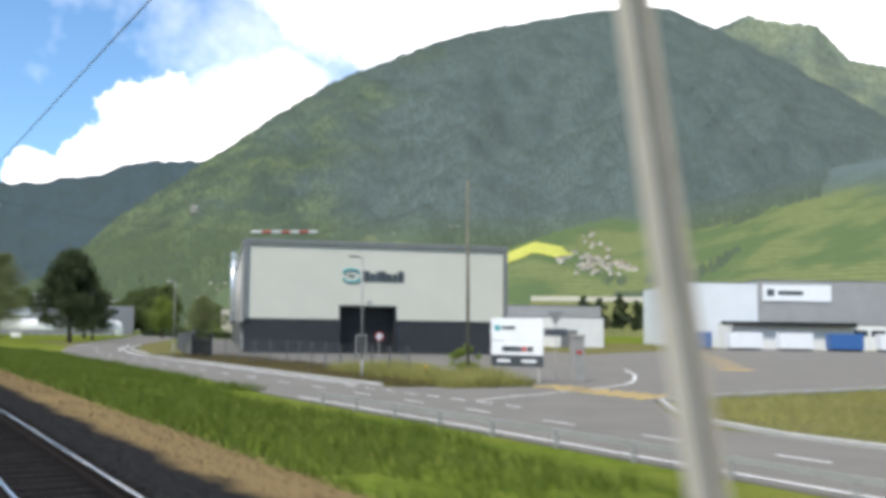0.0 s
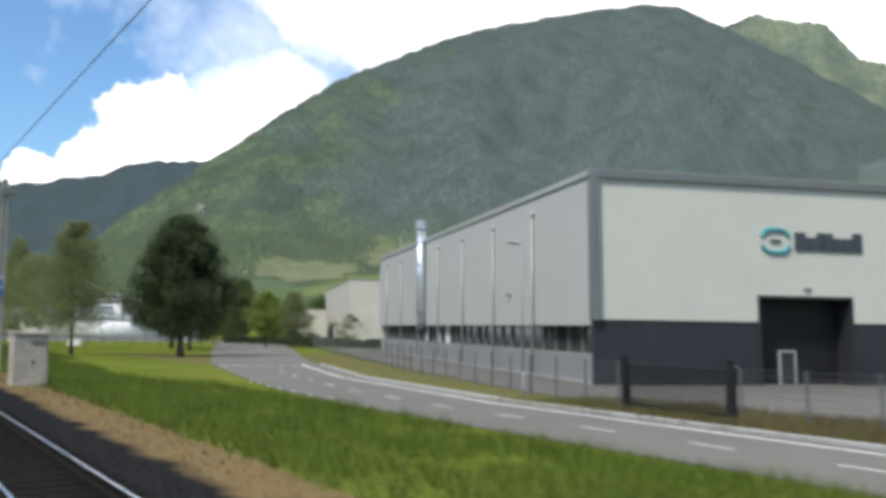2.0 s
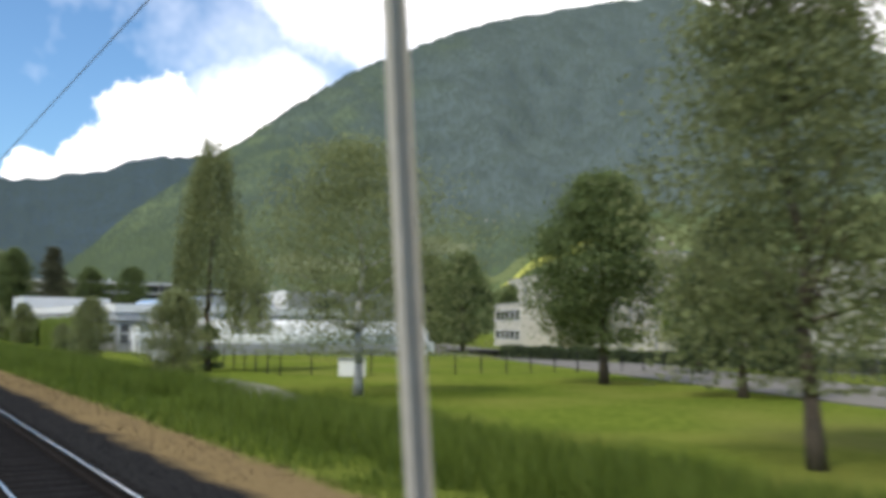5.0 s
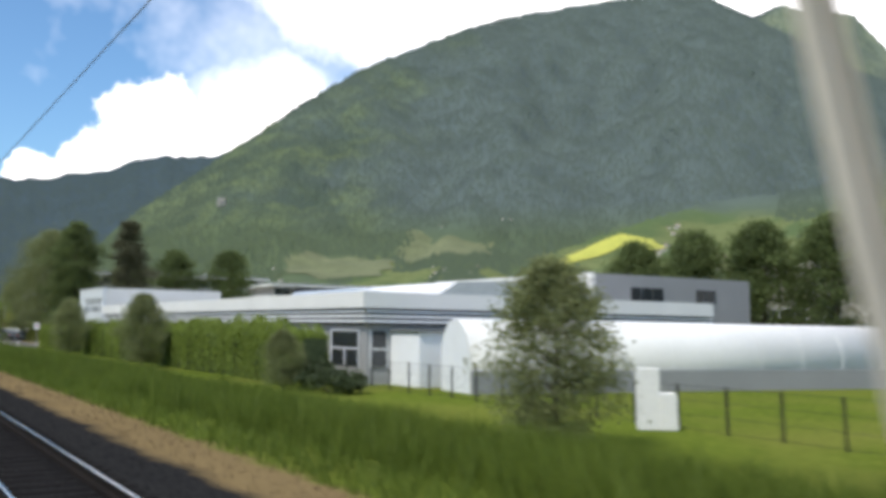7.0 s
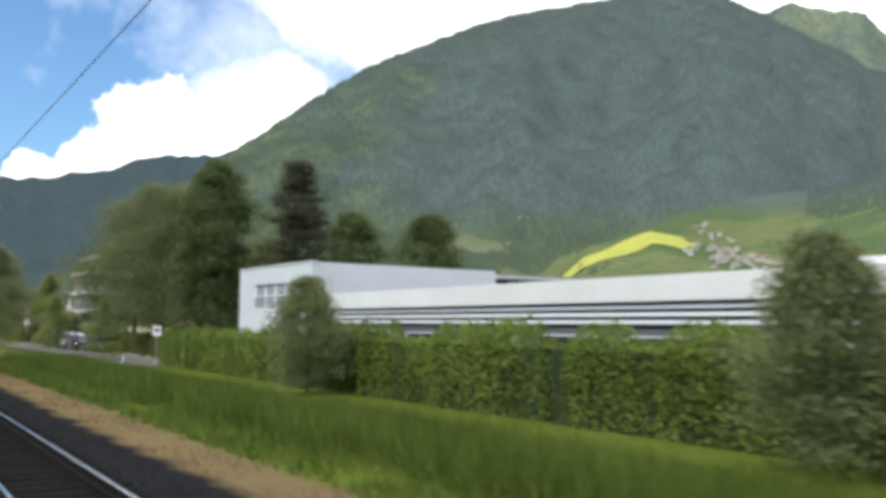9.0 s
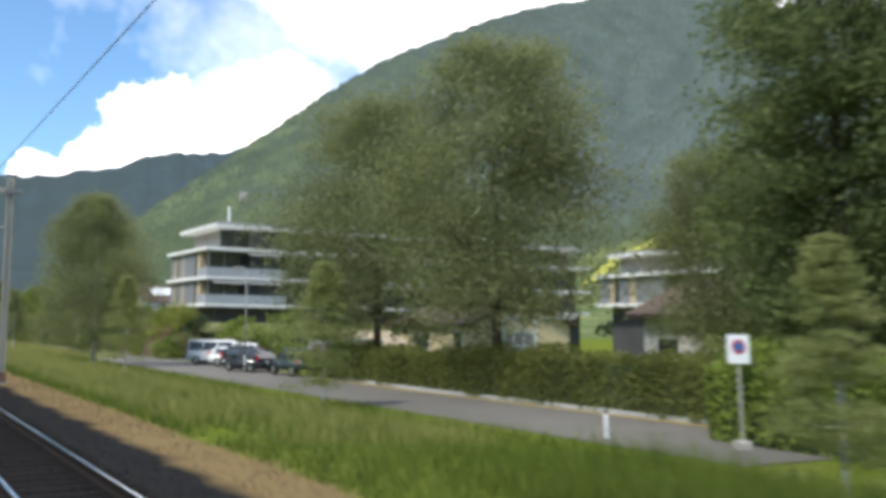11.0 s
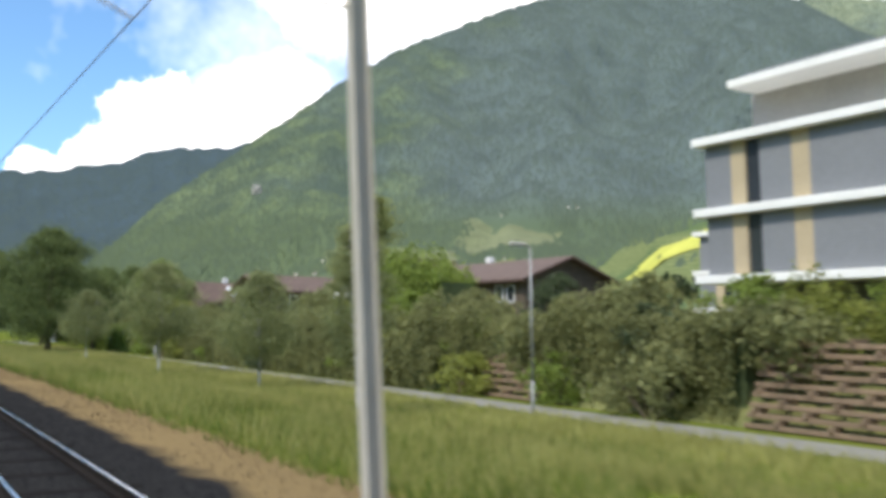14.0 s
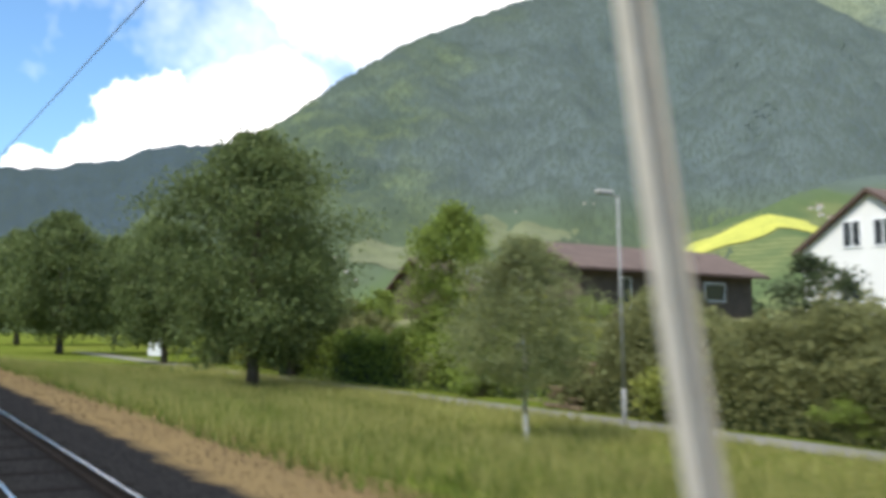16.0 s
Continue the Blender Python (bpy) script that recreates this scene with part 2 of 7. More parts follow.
def zoned_ground():
    """Track bed gravel, a dry strip beside it and meadow beyond, with ragged edges between them."""
    m = bpy.data.materials.new("ground")
    m.use_nodes = True
    n, l = m.node_tree.nodes, m.node_tree.links
    p = n["Principled BSDF"]
    p.inputs["Roughness"].default_value, p.inputs["Specular IOR Level"].default_value = 1.0, 0.0
    geo, sep = n.new("ShaderNodeNewGeometry"), n.new("ShaderNodeSeparateXYZ")
    l.new(geo.outputs["Position"], sep.inputs[0])

    def tex(scale, detail=5):
        t = n.new("ShaderNodeTexNoise")
        t.inputs["Scale"].default_value, t.inputs["Detail"].default_value = scale, detail
        l.new(geo.outputs["Position"], t.inputs["Vector"])
        return t.outputs["Fac"]

    def blend(fac, a, b):
        x = n.new("ShaderNodeMix")
        x.data_type = "RGBA"
        l.new(fac, x.inputs["Factor"])
        for slot, v in (("A", a), ("B", b)):
            if isinstance(v, tuple):
                x.inputs[slot].default_value = (*v, 1)
            else:
                l.new(v, x.inputs[slot])
        return x.outputs["Result"]

    def step(value, lo, hi):
        r = n.new("ShaderNodeMapRange")
        r.inputs["From Min"].default_value, r.inputs["From Max"].default_value = lo, hi
        l.new(value, r.inputs["Value"])
        return r.outputs["Result"]

    wob = n.new("ShaderNodeMath")
    wob.operation = "MULTIPLY_ADD"
    l.new(tex(0.7), wob.inputs[0])
    wob.inputs[1].default_value = 1.2
    l.new(sep.outputs["X"], wob.inputs[2])
    edge = wob.outputs[0]
    # gravel darkened too, with the train's shade painted in
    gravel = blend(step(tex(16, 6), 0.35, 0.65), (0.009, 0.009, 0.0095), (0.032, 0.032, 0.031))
    dry = blend(step(tex(9), 0.3, 0.7), (0.15, 0.108, 0.05), (0.198, 0.145, 0.073))
    meadow = blend(step(tex(3), 0.35, 0.65), (0.076, 0.108, 0.015), (0.13, 0.162, 0.026))
    meadow = blend(step(tex(0.12), 0.45, 0.7), meadow, (0.15, 0.16, 0.035))
    worn = n.new("ShaderNodeMath")
    worn.operation = "MULTIPLY"
    l.new(step(sep.outputs["X"], 23.0, 25.0), worn.inputs[0])
    l.new(step(sep.outputs["Y"], 175.0, 160.0), worn.inputs[1])
    meadow = blend(worn.outputs[0], meadow, blend(step(tex(1.3), 0.35, 0.65), (0.105, 0.11, 0.04), (0.16, 0.14, 0.062)))
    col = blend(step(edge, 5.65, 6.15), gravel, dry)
    wide = n.new("ShaderNodeMath")
    wide.operation = "MULTIPLY_ADD"
    l.new(step(sep.outputs["Y"], 400.0, 480.0), wide.inputs[0])
    wide.inputs[1].default_value = -1.25
    l.new(edge, wide.inputs[2])
    col = blend(step(wide.outputs[0], 7.35, 7.85), col, meadow)
    col = blend(step(sep.outputs["X"], -5.5, -6.5), col, meadow)
    l.new(col, p.inputs["Base Color"])
    bp = n.new("ShaderNodeBump")
    bp.inputs["Strength"].default_value, bp.inputs["Distance"].default_value = 0.7, 0.05
    l.new(tex(14, 6), bp.inputs["Height"])
    l.new(bp.outputs["Normal"], p.inputs["Normal"])
    return m


def hillside(name, speckle=False):
    """Mountain woods with clearings, terraced vineyards on the low slopes and bare rock on the steepest faces."""
    m = bpy.data.materials.new(name)
    m.use_nodes = True
    n, l = m.node_tree.nodes, m.node_tree.links
    p = n["Principled BSDF"]
    p.inputs["Roughness"].default_value, p.inputs["Specular IOR Level"].default_value = 1.0, 0.0
    geo, sep, nsep = n.new("ShaderNodeNewGeometry"), n.new("ShaderNodeSeparateXYZ"), n.new("ShaderNodeSeparateXYZ")
    l.new(geo.outputs["Position"], sep.inputs[0])
    l.new(geo.outputs["Normal"], nsep.inputs[0])

    def tex(scale, detail=5, kind="ShaderNodeTexNoise"):
        t = n.new(kind)
        t.inputs["Scale"].default_value = scale
        if kind == "ShaderNodeTexNoise":
            t.inputs["Detail"].default_value = detail
        l.new(geo.outputs["Position"], t.inputs["Vector"])
        return t.outputs[0]

    def blend(fac, a, b):
        x = n.new("ShaderNodeMix")
        x.data_type = "RGBA"
        l.new(fac, x.inputs["Factor"])
        for slot, v in (("A", a), ("B", b)):
            if isinstance(v, tuple):
                x.inputs[slot].default_value = (*v, 1)
            else:
                l.new(v, x.inputs[slot])
        return x.outputs["Result"]

    def step(value, lo, hi):
        r = n.new("ShaderNodeMapRange")
        r.inputs["From Min"].default_value, r.inputs["From Max"].default_value = lo, hi
        l.new(value, r.inputs["Value"])
        return r.outputs["Result"]

    def calc(op, a, b):
        x = n.new("ShaderNodeMath")
        x.operation = op
        for i, v in enumerate((a, b)):
            if isinstance(v, (int, float)):
                x.inputs[i].default_value = v
            else:
                l.new(v, x.inputs[i])
        return x.outputs[0]

    # sunlight and cloud shade painted in: lit flank, bluer dark face, green low spurs
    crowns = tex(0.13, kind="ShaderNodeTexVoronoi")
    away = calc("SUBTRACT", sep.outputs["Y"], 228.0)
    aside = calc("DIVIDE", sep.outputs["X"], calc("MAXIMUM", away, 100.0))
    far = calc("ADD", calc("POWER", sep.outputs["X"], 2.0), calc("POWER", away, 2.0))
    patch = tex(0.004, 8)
    light_split = calc("ADD", aside, calc("ADD", calc("MULTIPLY", patch, 0.55), calc("MULTIPLY", sep.outputs["Z"], -0.00008)))
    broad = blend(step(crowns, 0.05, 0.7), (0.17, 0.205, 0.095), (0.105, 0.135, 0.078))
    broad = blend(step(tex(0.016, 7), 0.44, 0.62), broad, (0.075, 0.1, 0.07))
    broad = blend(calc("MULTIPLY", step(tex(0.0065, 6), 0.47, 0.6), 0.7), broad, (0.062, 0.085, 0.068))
    # main face: cloud shade and haze in a duller, bluer tone
    shaded_wood = blend(step(crowns, 0.05, 0.7), (0.115, 0.142, 0.13), (0.095, 0.12, 0.114))
    shaded_wood = blend(step(tex(0.012, 7), 0.45, 0.65), shaded_wood, (0.083, 0.105, 0.1))
    wood = blend(step(light_split, 0.64, 0.86), broad, shaded_wood)
    wood = blend(calc("MULTIPLY", step(sep.outputs["Z"], 270.0, 190.0), 0.8), wood, (0.088, 0.115, 0.06))
    # cloud shade and haze painted on the far left ridge as dark blue
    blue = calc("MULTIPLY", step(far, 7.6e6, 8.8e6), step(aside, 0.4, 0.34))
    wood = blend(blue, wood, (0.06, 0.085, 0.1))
    # sunlight on the far summit, painted as a paler green
    sunlit_peak = calc("MULTIPLY", step(far, 1.85e7, 2.0e7), step(aside, 0.85, 0.95))
    wood = blend(calc("MULTIPLY", sunlit_peak, step(tex(0.005, 6), 0.35, 0.6)), wood, (0.2, 0.228, 0.15))
    if speckle:
        wood = blend(step(geo.outputs["Random Per Island"], 0.0, 1.7), wood, (0.075, 0.098, 0.07))
    wave = n.new("ShaderNodeTexWave")
    wave.bands_direction = "Z"
    wave.inputs["Scale"].default_value, wave.inputs["Distortion"].default_value = 0.05, 3.0
    l.new(geo.outputs["Position"], wave.inputs["Vector"])
    vines = blend(step(wave.outputs["Fac"], 0.3, 0.7), (0.11, 0.135, 0.055), (0.165, 0.185, 0.08))
    vines = blend(step(tex(0.009, 4), 0.46, 0.58), vines, (0.09, 0.125, 0.055))
    low = calc("ADD", sep.outputs["Z"], calc("MULTIPLY", tex(0.006, 5), 190.0))
    low = calc("ADD", low, calc("MULTIPLY", step(aside, 0.5, 0.34), 140.0))
    low = calc("ADD", low, calc("MULTIPLY", step(aside, 0.72, 0.9), -80.0))
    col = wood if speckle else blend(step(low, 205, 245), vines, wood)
    if not speckle:
        steep = calc("ADD", nsep.outputs["Z"], calc("MULTIPLY", tex(0.012, 5), 0.35))
        col = blend(step(steep, 0.5, 0.42), col, (0.3, 0.29, 0.26))
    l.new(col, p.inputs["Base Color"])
    if speckle:
        return m
    bp = n.new("ShaderNodeBump")
    bp.inputs["Strength"].default_value, bp.inputs["Distance"].default_value = 0.12, 8.0
    l.new(crowns, bp.inputs["Height"])
    bp.invert = True
    l.new(bp.outputs["Normal"], p.inputs["Normal"])
    return m


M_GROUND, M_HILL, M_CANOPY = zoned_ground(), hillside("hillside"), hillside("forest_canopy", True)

# ---- small builders ----


def thing(name, label, category, m=None, group="", kind=""):
    ob = new(name)
    ob.empty_display_size = 0.2
    if m is not None:
        ob.matrix_basis = m
    return tagged(ob, label, category, group, kind)


def mesh_of(name, bm, mat, smooth=False):
    me = bpy.data.meshes.new(name)
    bmesh.ops.recalc_face_normals(bm, faces=bm.faces)
    bm.to_mesh(me)
    bm.free()
    for x in mat if isinstance(mat, (list, tuple)) else [mat]:
        me.materials.append(x)
    if smooth:
        me.polygons.foreach_set("use_smooth", [True] * len(me.polygons))
    return me


def part(name, bm, mat, parent, label="", smooth=False):
    ob = new(name, mesh_of(name, bm, mat, smooth))
    ob.parent = parent
    return tagged(ob, label)


def same(ob, m, parent):
    """Another part on the same mesh."""
    o = new(ob.name.split(".")[0], ob.data)
    o.parent = parent
    o.matrix_basis = m
    return o


def solid(name, bm, mat, label, category, m=None, group="", kind="", smooth=False):
    """A thing of a single mesh."""
    ob = new(name, mesh_of(name, bm, mat, smooth))
    if m is not None:
        ob.matrix_basis = m
    return tagged(ob, label, category, group, kind)


def raw(name, verts, faces, mat):
    me = bpy.data.meshes.new(name)
    v, f = np.asarray(verts, np.float32), np.asarray(faces, np.int32)
    me.vertices.add(len(v))
    me.vertices.foreach_set("co", v.ravel())
    k = f.shape[1]
    me.loops.add(f.size)
    me.loops.foreach_set("vertex_index", f.ravel())
    me.polygons.add(len(f))
    me.polygons.foreach_set("loop_start", np.arange(len(f), dtype=np.int32) * k)
    me.update(calc_edges=True)
    me.validate()
    for x in mat if isinstance(mat, (list, tuple)) else [mat]:
        me.materials.append(x)
    return me


def box(bm, x0, x1, y0, y1, z0, z1, bevel=0.0):
    r = bmesh.ops.create_cube(bm, size=1.0)
    bmesh.ops.transform(bm, verts=r["verts"], matrix=Matrix.Translation(((x0 + x1) / 2, (y0 + y1) / 2, (z0 + z1) / 2))
                        @ Matrix.Diagonal((abs(x1 - x0), abs(y1 - y0), abs(z1 - z0), 1)))
    if bevel:
        edges = list({e for v in r["verts"] for e in v.link_edges})
        bmesh.ops.bevel(bm, geom=edges, offset=bevel, segments=1, affect="EDGES")
    return bm


def boxes(*rows, bevel=0.0):
    bm = bmesh.new()
    for r in rows:
        box(bm, *r, bevel=bevel)
    return bm


def rod(bm, a, b, r0, r1=None, n=8):
    a, b = Vector(a), Vector(b)
    r1 = r0 if r1 is None else r1
    c = bmesh.ops.create_cone(bm, cap_ends=True, segments=n, radius1=r0, radius2=max(r1, 0.001), depth=(b - a).length)
    q = (b - a).to_track_quat("Z", "Y").to_matrix().to_4x4()
    bmesh.ops.transform(bm, verts=c["verts"], matrix=Matrix.Translation((a + b) / 2) @ q)
    return bm


def rods(*rows, n=8):
    bm = bmesh.new()
    for a, b, r in rows:
        rod(bm, a, b, r, n=n)
    return bm


def prism(outline, depth, axis="Y"):
    """An outline in a plane, pushed to a depth along the third axis."""
    bm = bmesh.new()
    put = {"Y": lambda u, v, w: (u, w, v), "X": lambda u, v, w: (w, u, v), "Z": lambda u, v, w: (u, v, w)}[axis]
    f, b = [bm.verts.new(put(u, v, depth[0])) for u, v in outline], [bm.verts.new(put(u, v, depth[1])) for u, v in outline]
    bm.faces.new(f)
    bm.faces.new(b[::-1])
    for i in range(len(f)):
        j = (i + 1) % len(f)
        bm.faces.new((f[j], f[i], b[i], b[j]))
    return bm


# ---- the land ----
EYE0 = (0.0, 228.0)


def ramp_of(rows):
    a = np.array(rows)
    return lambda v: np.interp(v, a[:, 0], a[:, 1])


# crest heights as slopes seen from the middle of the line, by bearing in degrees from the line
MAIN_CREST = ramp_of([(4, 0.0), (10, 0.05), (13.5, 0.111), (18.7, 0.181), (23.6, 0.244), (26, 0.27), (28.3, 0.291), (32.8, 0.3225), (37.2, 0.34),
                      (42, 0.3505), (45.5, 0.3515), (47.4, 0.345), (50, 0.317), (54.5, 0.265), (60, 0.2), (75, 0.1), (95, 0.06)])
MAIN_FAR = ramp_of([(4, 2300), (14, 2450), (20, 2600), (30, 3000), (36, 3350), (44, 3900), (55, 4250), (95, 3600)])
FAR_CREST = ramp_of([(-30, 0.12), (2, 0.121), (8, 0.1405), (11.6, 0.153), (13.4, 0.166), (18.7, 0.178), (25, 0.15), (40, 0.1), (46, 0.29),
                     (49.4, 0.32), (51, 0.333), (53, 0.321), (55, 0.316), (56.8, 0.275), (60, 0.258), (70, 0.2), (95, 0.1)])
HILL_CREST = ramp_of([(-30, 0.0), (20, 0.02), (24, 0.07), (28.2, 0.09), (29.5, 0.083), (31.9, 0.114), (34, 0.105), (36, 0.08), (38.6, 0.085),
                      (43.9, 0.12), (48, 0.137), (53, 0.146), (58, 0.17), (70, 0.2), (95, 0.2)])
HILL_FAR = ramp_of([(-30, 2000), (24, 2000), (33, 2150), (36, 2050), (38.5, 1500), (42.5, 1460), (48, 1850), (60, 1650), (95, 1200)])


def hash_noise(x, y, scale, seed):
    u, v = x / scale + seed * 17.3, y / scale + seed * 9.1
    iu, iv = np.floor(u), np.floor(v)
    fu, fv = u - iu, v - iv
    fu, fv = fu * fu * (3 - 2 * fu), fv * fv * (3 - 2 * fv)

    def h(a, b):
        s = np.sin(a * 127.1 + b * 311.7 + seed * 74.7) * 43758.5453
        return s - np.floor(s)

    return (h(iu, iv) * (1 - fu) + h(iu + 1, iv) * fu) * (1 - fv) + (h(iu, iv + 1) * (1 - fu) + h(iu + 1, iv + 1) * fu) * fv - 0.5


def land(x, y):
    """Height of the land: railway bank, flat valley floor, terraced hills, mountains."""
    x, y = np.asarray(x, float), np.asarray(y, float)
    near = np.interp(x, [-60, -6, -4.2, -3.4, 4.2, 4.9, 6.4, 9, 12, 14.5, 16.2, 18], [-0.9, -0.9, -0.5, -0.24, -0.24, -0.3, -0.34, -0.5, -0.68, -0.82, -0.9, -0.9])
    dx, dy = x - EYE0[0], y - EYE0[1]
    r, az = np.hypot(dx, dy), np.degrees(np.arctan2(dx, dy))
    big = hash_noise(x, y, 620, 1) * 1.0 + hash_noise(x, y, 280, 2) * 0.55 + hash_noise(x, y, 120, 3) * 0.28 + hash_noise(x, y, 55, 4) * 0.15
    bend = az + 1.6 * hash_noise(x, y, 700, 7)
    spur = 1 - 2.2 * np.abs(hash_noise(bend, r / 2600, 4.6, 5)) - 0.9 * np.abs(hash_noise(bend, r / 1500, 1.9, 6)) + 0.25 * hash_noise(x, y, 160, 8)

    along, across = -0.35 * x - 0.94 * y, 0.94 * x - 0.35 * y
    ridges = 0.45 - 2.0 * np.abs(hash_noise(across + 90 * hash_noise(x, y, 400, 51), along * 0.3, 250, 52)) + 0.3 - 0.9 * np.abs(hash_noise(across, along * 0.4, 110, 53))

    def crest(slope, far, foot, power, rough):
        top = np.maximum(slope * far, 0)
        s = np.clip((r - foot) / (far - foot), 0, None)
        up = top * np.clip(s, 0, 1) ** power
        down = np.clip(1 - np.clip(s - 1, 0, None) * 1.1, 0.2, 1)
        side = np.clip(s * (1 - s) * 4, 0, 1) * (s < 1)
        return up * down + side * top * (rough * (big * 0.95 + (spur - 0.5) * 0.16) + 0.075 * ridges * rough / 0.3) * np.clip(top / 150, 0, 1)

    far_top = FAR_CREST(az) + (0.007 * hash_noise(az, az * 0, 1.3, 61) + 0.004 * hash_noise(az, az * 0, 0.37, 62)) * (az < 36)
    main_top = MAIN_CREST(az) + 0.0035 * hash_noise(az, az * 0, 0.9, 63)
    z_main = crest(main_top, MAIN_FAR(az), np.interp(az, [4, 20, 40, 60, 95], [1900, 1500, 1500, 1300, 1200]), 1.18, 0.25)
    z_far = crest(far_top, 4800.0, np.interp(az, [0, 18, 40, 95], [2500, 2900, 3400, 3300]), 1.25, 0.12)
    z_hill = crest(HILL_CREST(az), HILL_FAR(az), np.interp(az, [0, 20, 30, 38, 43, 50, 60, 95], [1500, 1300, 1100, 950, 930, 1000, 760, 500]), 1.2, 0.1)
    z = np.maximum(np.maximum(z_main, z_far), z_hill)
    tail = np.log(np.exp(np.clip((z_main - z) / 25, -30, 0)) + np.exp(np.clip((z_far - z) / 25, -30, 0)) + np.exp(np.clip((z_hill - z) / 25, -30, 0))) * 12
    z = np.where(z > 30, z + np.minimum(tail, 8), z)
    # the camera's side of the valley rises far off too
    z = z + np.clip((-x - 900) / 2500, 0, 1) ** 1.3 * 700 * (1 + 0.5 * big)
    return near + np.clip(z, 0, None)


xs = np.concatenate([np.arange(-4000, -200, 250), np.arange(-200, -10, 40), [-9, -6, -4.2, -3.4, 0, 3, 4.2, 4.9, 5.6, 6.4, 7.4, 9, 10.5, 12, 13.2, 14.5, 16.2, 18],
                     np.arange(22, 120, 8), np.arange(125, 900, 25), np.arange(900, 4400, 22)])
ys = np.concatenate([np.arange(-2400, -200, 200), np.arange(-200, 640, 6), np.arange(640, 5200, 22)])
gx, gy = np.meshgrid(xs, ys)
gz = land(gx, gy)
nx, ny = len(xs), len(ys)
idx = np.arange(nx * ny).reshape(ny, nx)
quads = np.stack([idx[:-1, :-1], idx[:-1, 1:], idx[1:, 1:], idx[1:, :-1]], -1).reshape(-1, 4)
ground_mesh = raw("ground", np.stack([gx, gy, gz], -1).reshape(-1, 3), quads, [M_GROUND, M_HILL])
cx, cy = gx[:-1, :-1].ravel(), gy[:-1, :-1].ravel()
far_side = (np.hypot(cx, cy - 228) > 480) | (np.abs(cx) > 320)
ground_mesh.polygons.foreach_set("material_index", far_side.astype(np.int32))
ground_mesh.polygons.foreach_set("use_smooth", np.ones(len(quads), bool))
ground = tagged(new("ground", ground_mesh), "valley floor, meadow and wooded mountains rising behind terraced vineyards", "ground", kind="structure")


# tree crowns over the mountain woods, and the ragged tree line of the crests
tr_rng = np.random.default_rng(21)
ta, tr = np.radians(tr_rng.uniform(5, 60, 190000)), np.sqrt(tr_rng.uniform(900.0 ** 2, 4850.0 ** 2, 190000))
tx_, ty_ = tr * np.sin(ta), 228 + tr * np.cos(ta)
tz_ = land(tx_, ty_)
up_ = (land(tx_ * 1.01, 228 + (ty_ - 228) * 1.01) - tz_) / (0.01 * tr)
woods = tz_ + hash_noise(tx_, ty_, 240, 31) * 150 > np.interp(np.degrees(ta), [20, 26, 34, 40, 60], [25, 60, 90, 190, 230])
woods |= (tz_ > 12) & (hash_noise(tx_, ty_, 110, 35) + 0.6 * hash_noise(tx_, ty_, 40, 36) > 0.42)
for ox, oy, orad in ((900, 1262, 88), (975, 1800, 92), (759, 1816, 100)):
    woods &= np.hypot(tx_ - ox, ty_ - oy) + 50 * hash_noise(tx_, ty_, 60, 61) > orad
woods &= (up_ > -0.06) & (hash_noise(tx_, ty_, 330, 33) + 0.5 * hash_noise(tx_, ty_, 90, 34) > -0.62)
tx_, ty_, tz_ = tx_[woods], ty_[woods], tz_[woods]
nt = len(tx_)
oct_v = np.array([(1, 0, 0.35), (0.28, 0.95, 0.42), (-0.85, 0.55, 0.3), (-0.75, -0.6, 0.4), (0.35, -0.95, 0.33), (0.05, 0, 1.0)])
oct_v[:5, 2] -= 0.85
oct_f = np.array([(0, 1, 5), (1, 2, 5), (2, 3, 5), (3, 4, 5), (4, 0, 5)])
tw, th = tr_rng.uniform(5.4, 9.6, nt), tr_rng.uniform(5.0, 9, nt)
floor_z = tz_ - 11.0
tz_ = tz_ + np.clip(10 * hash_noise(tx_, ty_, 75, 41) + 5 * hash_noise(tx_, ty_, 28, 42), -0.5, 8)
tv = oct_v[None] * np.stack([tw, tw, th], 1)[:, None] * tr_rng.uniform(0.75, 1.25, (nt, 6, 3)) + np.stack([tx_, ty_, tz_ + 1.0], 1)[:, None]
tv[:, :5, 2] = floor_z[:, None] + tr_rng.uniform(-2, 2, (nt, 5))
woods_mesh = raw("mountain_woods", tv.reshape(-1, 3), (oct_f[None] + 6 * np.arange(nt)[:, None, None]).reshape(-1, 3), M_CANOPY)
woods_mesh.polygons.foreach_set("use_smooth", np.ones(len(woods_mesh.polygons), bool))
tagged(new("mountain_woods", woods_mesh),
       "dense mixed woods on the mountain, sunlit flank and shaded face painted in", "woods", kind="stuff")


def zg(x, y):
    return float(land(x, y))


# ---- the railway ----
track = thing("railway_track", "rusty railway track with a polished running surface on dark ballast", "railway track", pose(2.63, 0, 0))
for side in (-0.72, 0.72):
    prof = [(-0.075, -0.225), (0.075, -0.225), (0.075, -0.158), (0.012, -0.135), (0.01, -0.05), (0.036, -0.038), (0.036, -0.004), (-0.036, -0.004),
            (-0.036, -0.038), (-0.01, -0.05), (-0.012, -0.135), (-0.075, -0.158)]
    rail = part("rail", prism([(side + u, v) for u, v in prof], (-120, 900)), M_RAILSIDE, track, "rust-brown steel rail")
    head = part("railhead", boxes((side - 0.027, side + 0.027, -120, 900, -0.0038, 0.0)), M_RAIL, rail, "bright worn running surface")
sleeper_bm = boxes((-1.3, 1.3, -0.13, 0.13, -0.38, -0.222), bevel=0.02)
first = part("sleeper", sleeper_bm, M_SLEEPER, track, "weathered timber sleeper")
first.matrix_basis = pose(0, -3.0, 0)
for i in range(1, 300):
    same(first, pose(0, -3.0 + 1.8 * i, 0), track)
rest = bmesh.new()
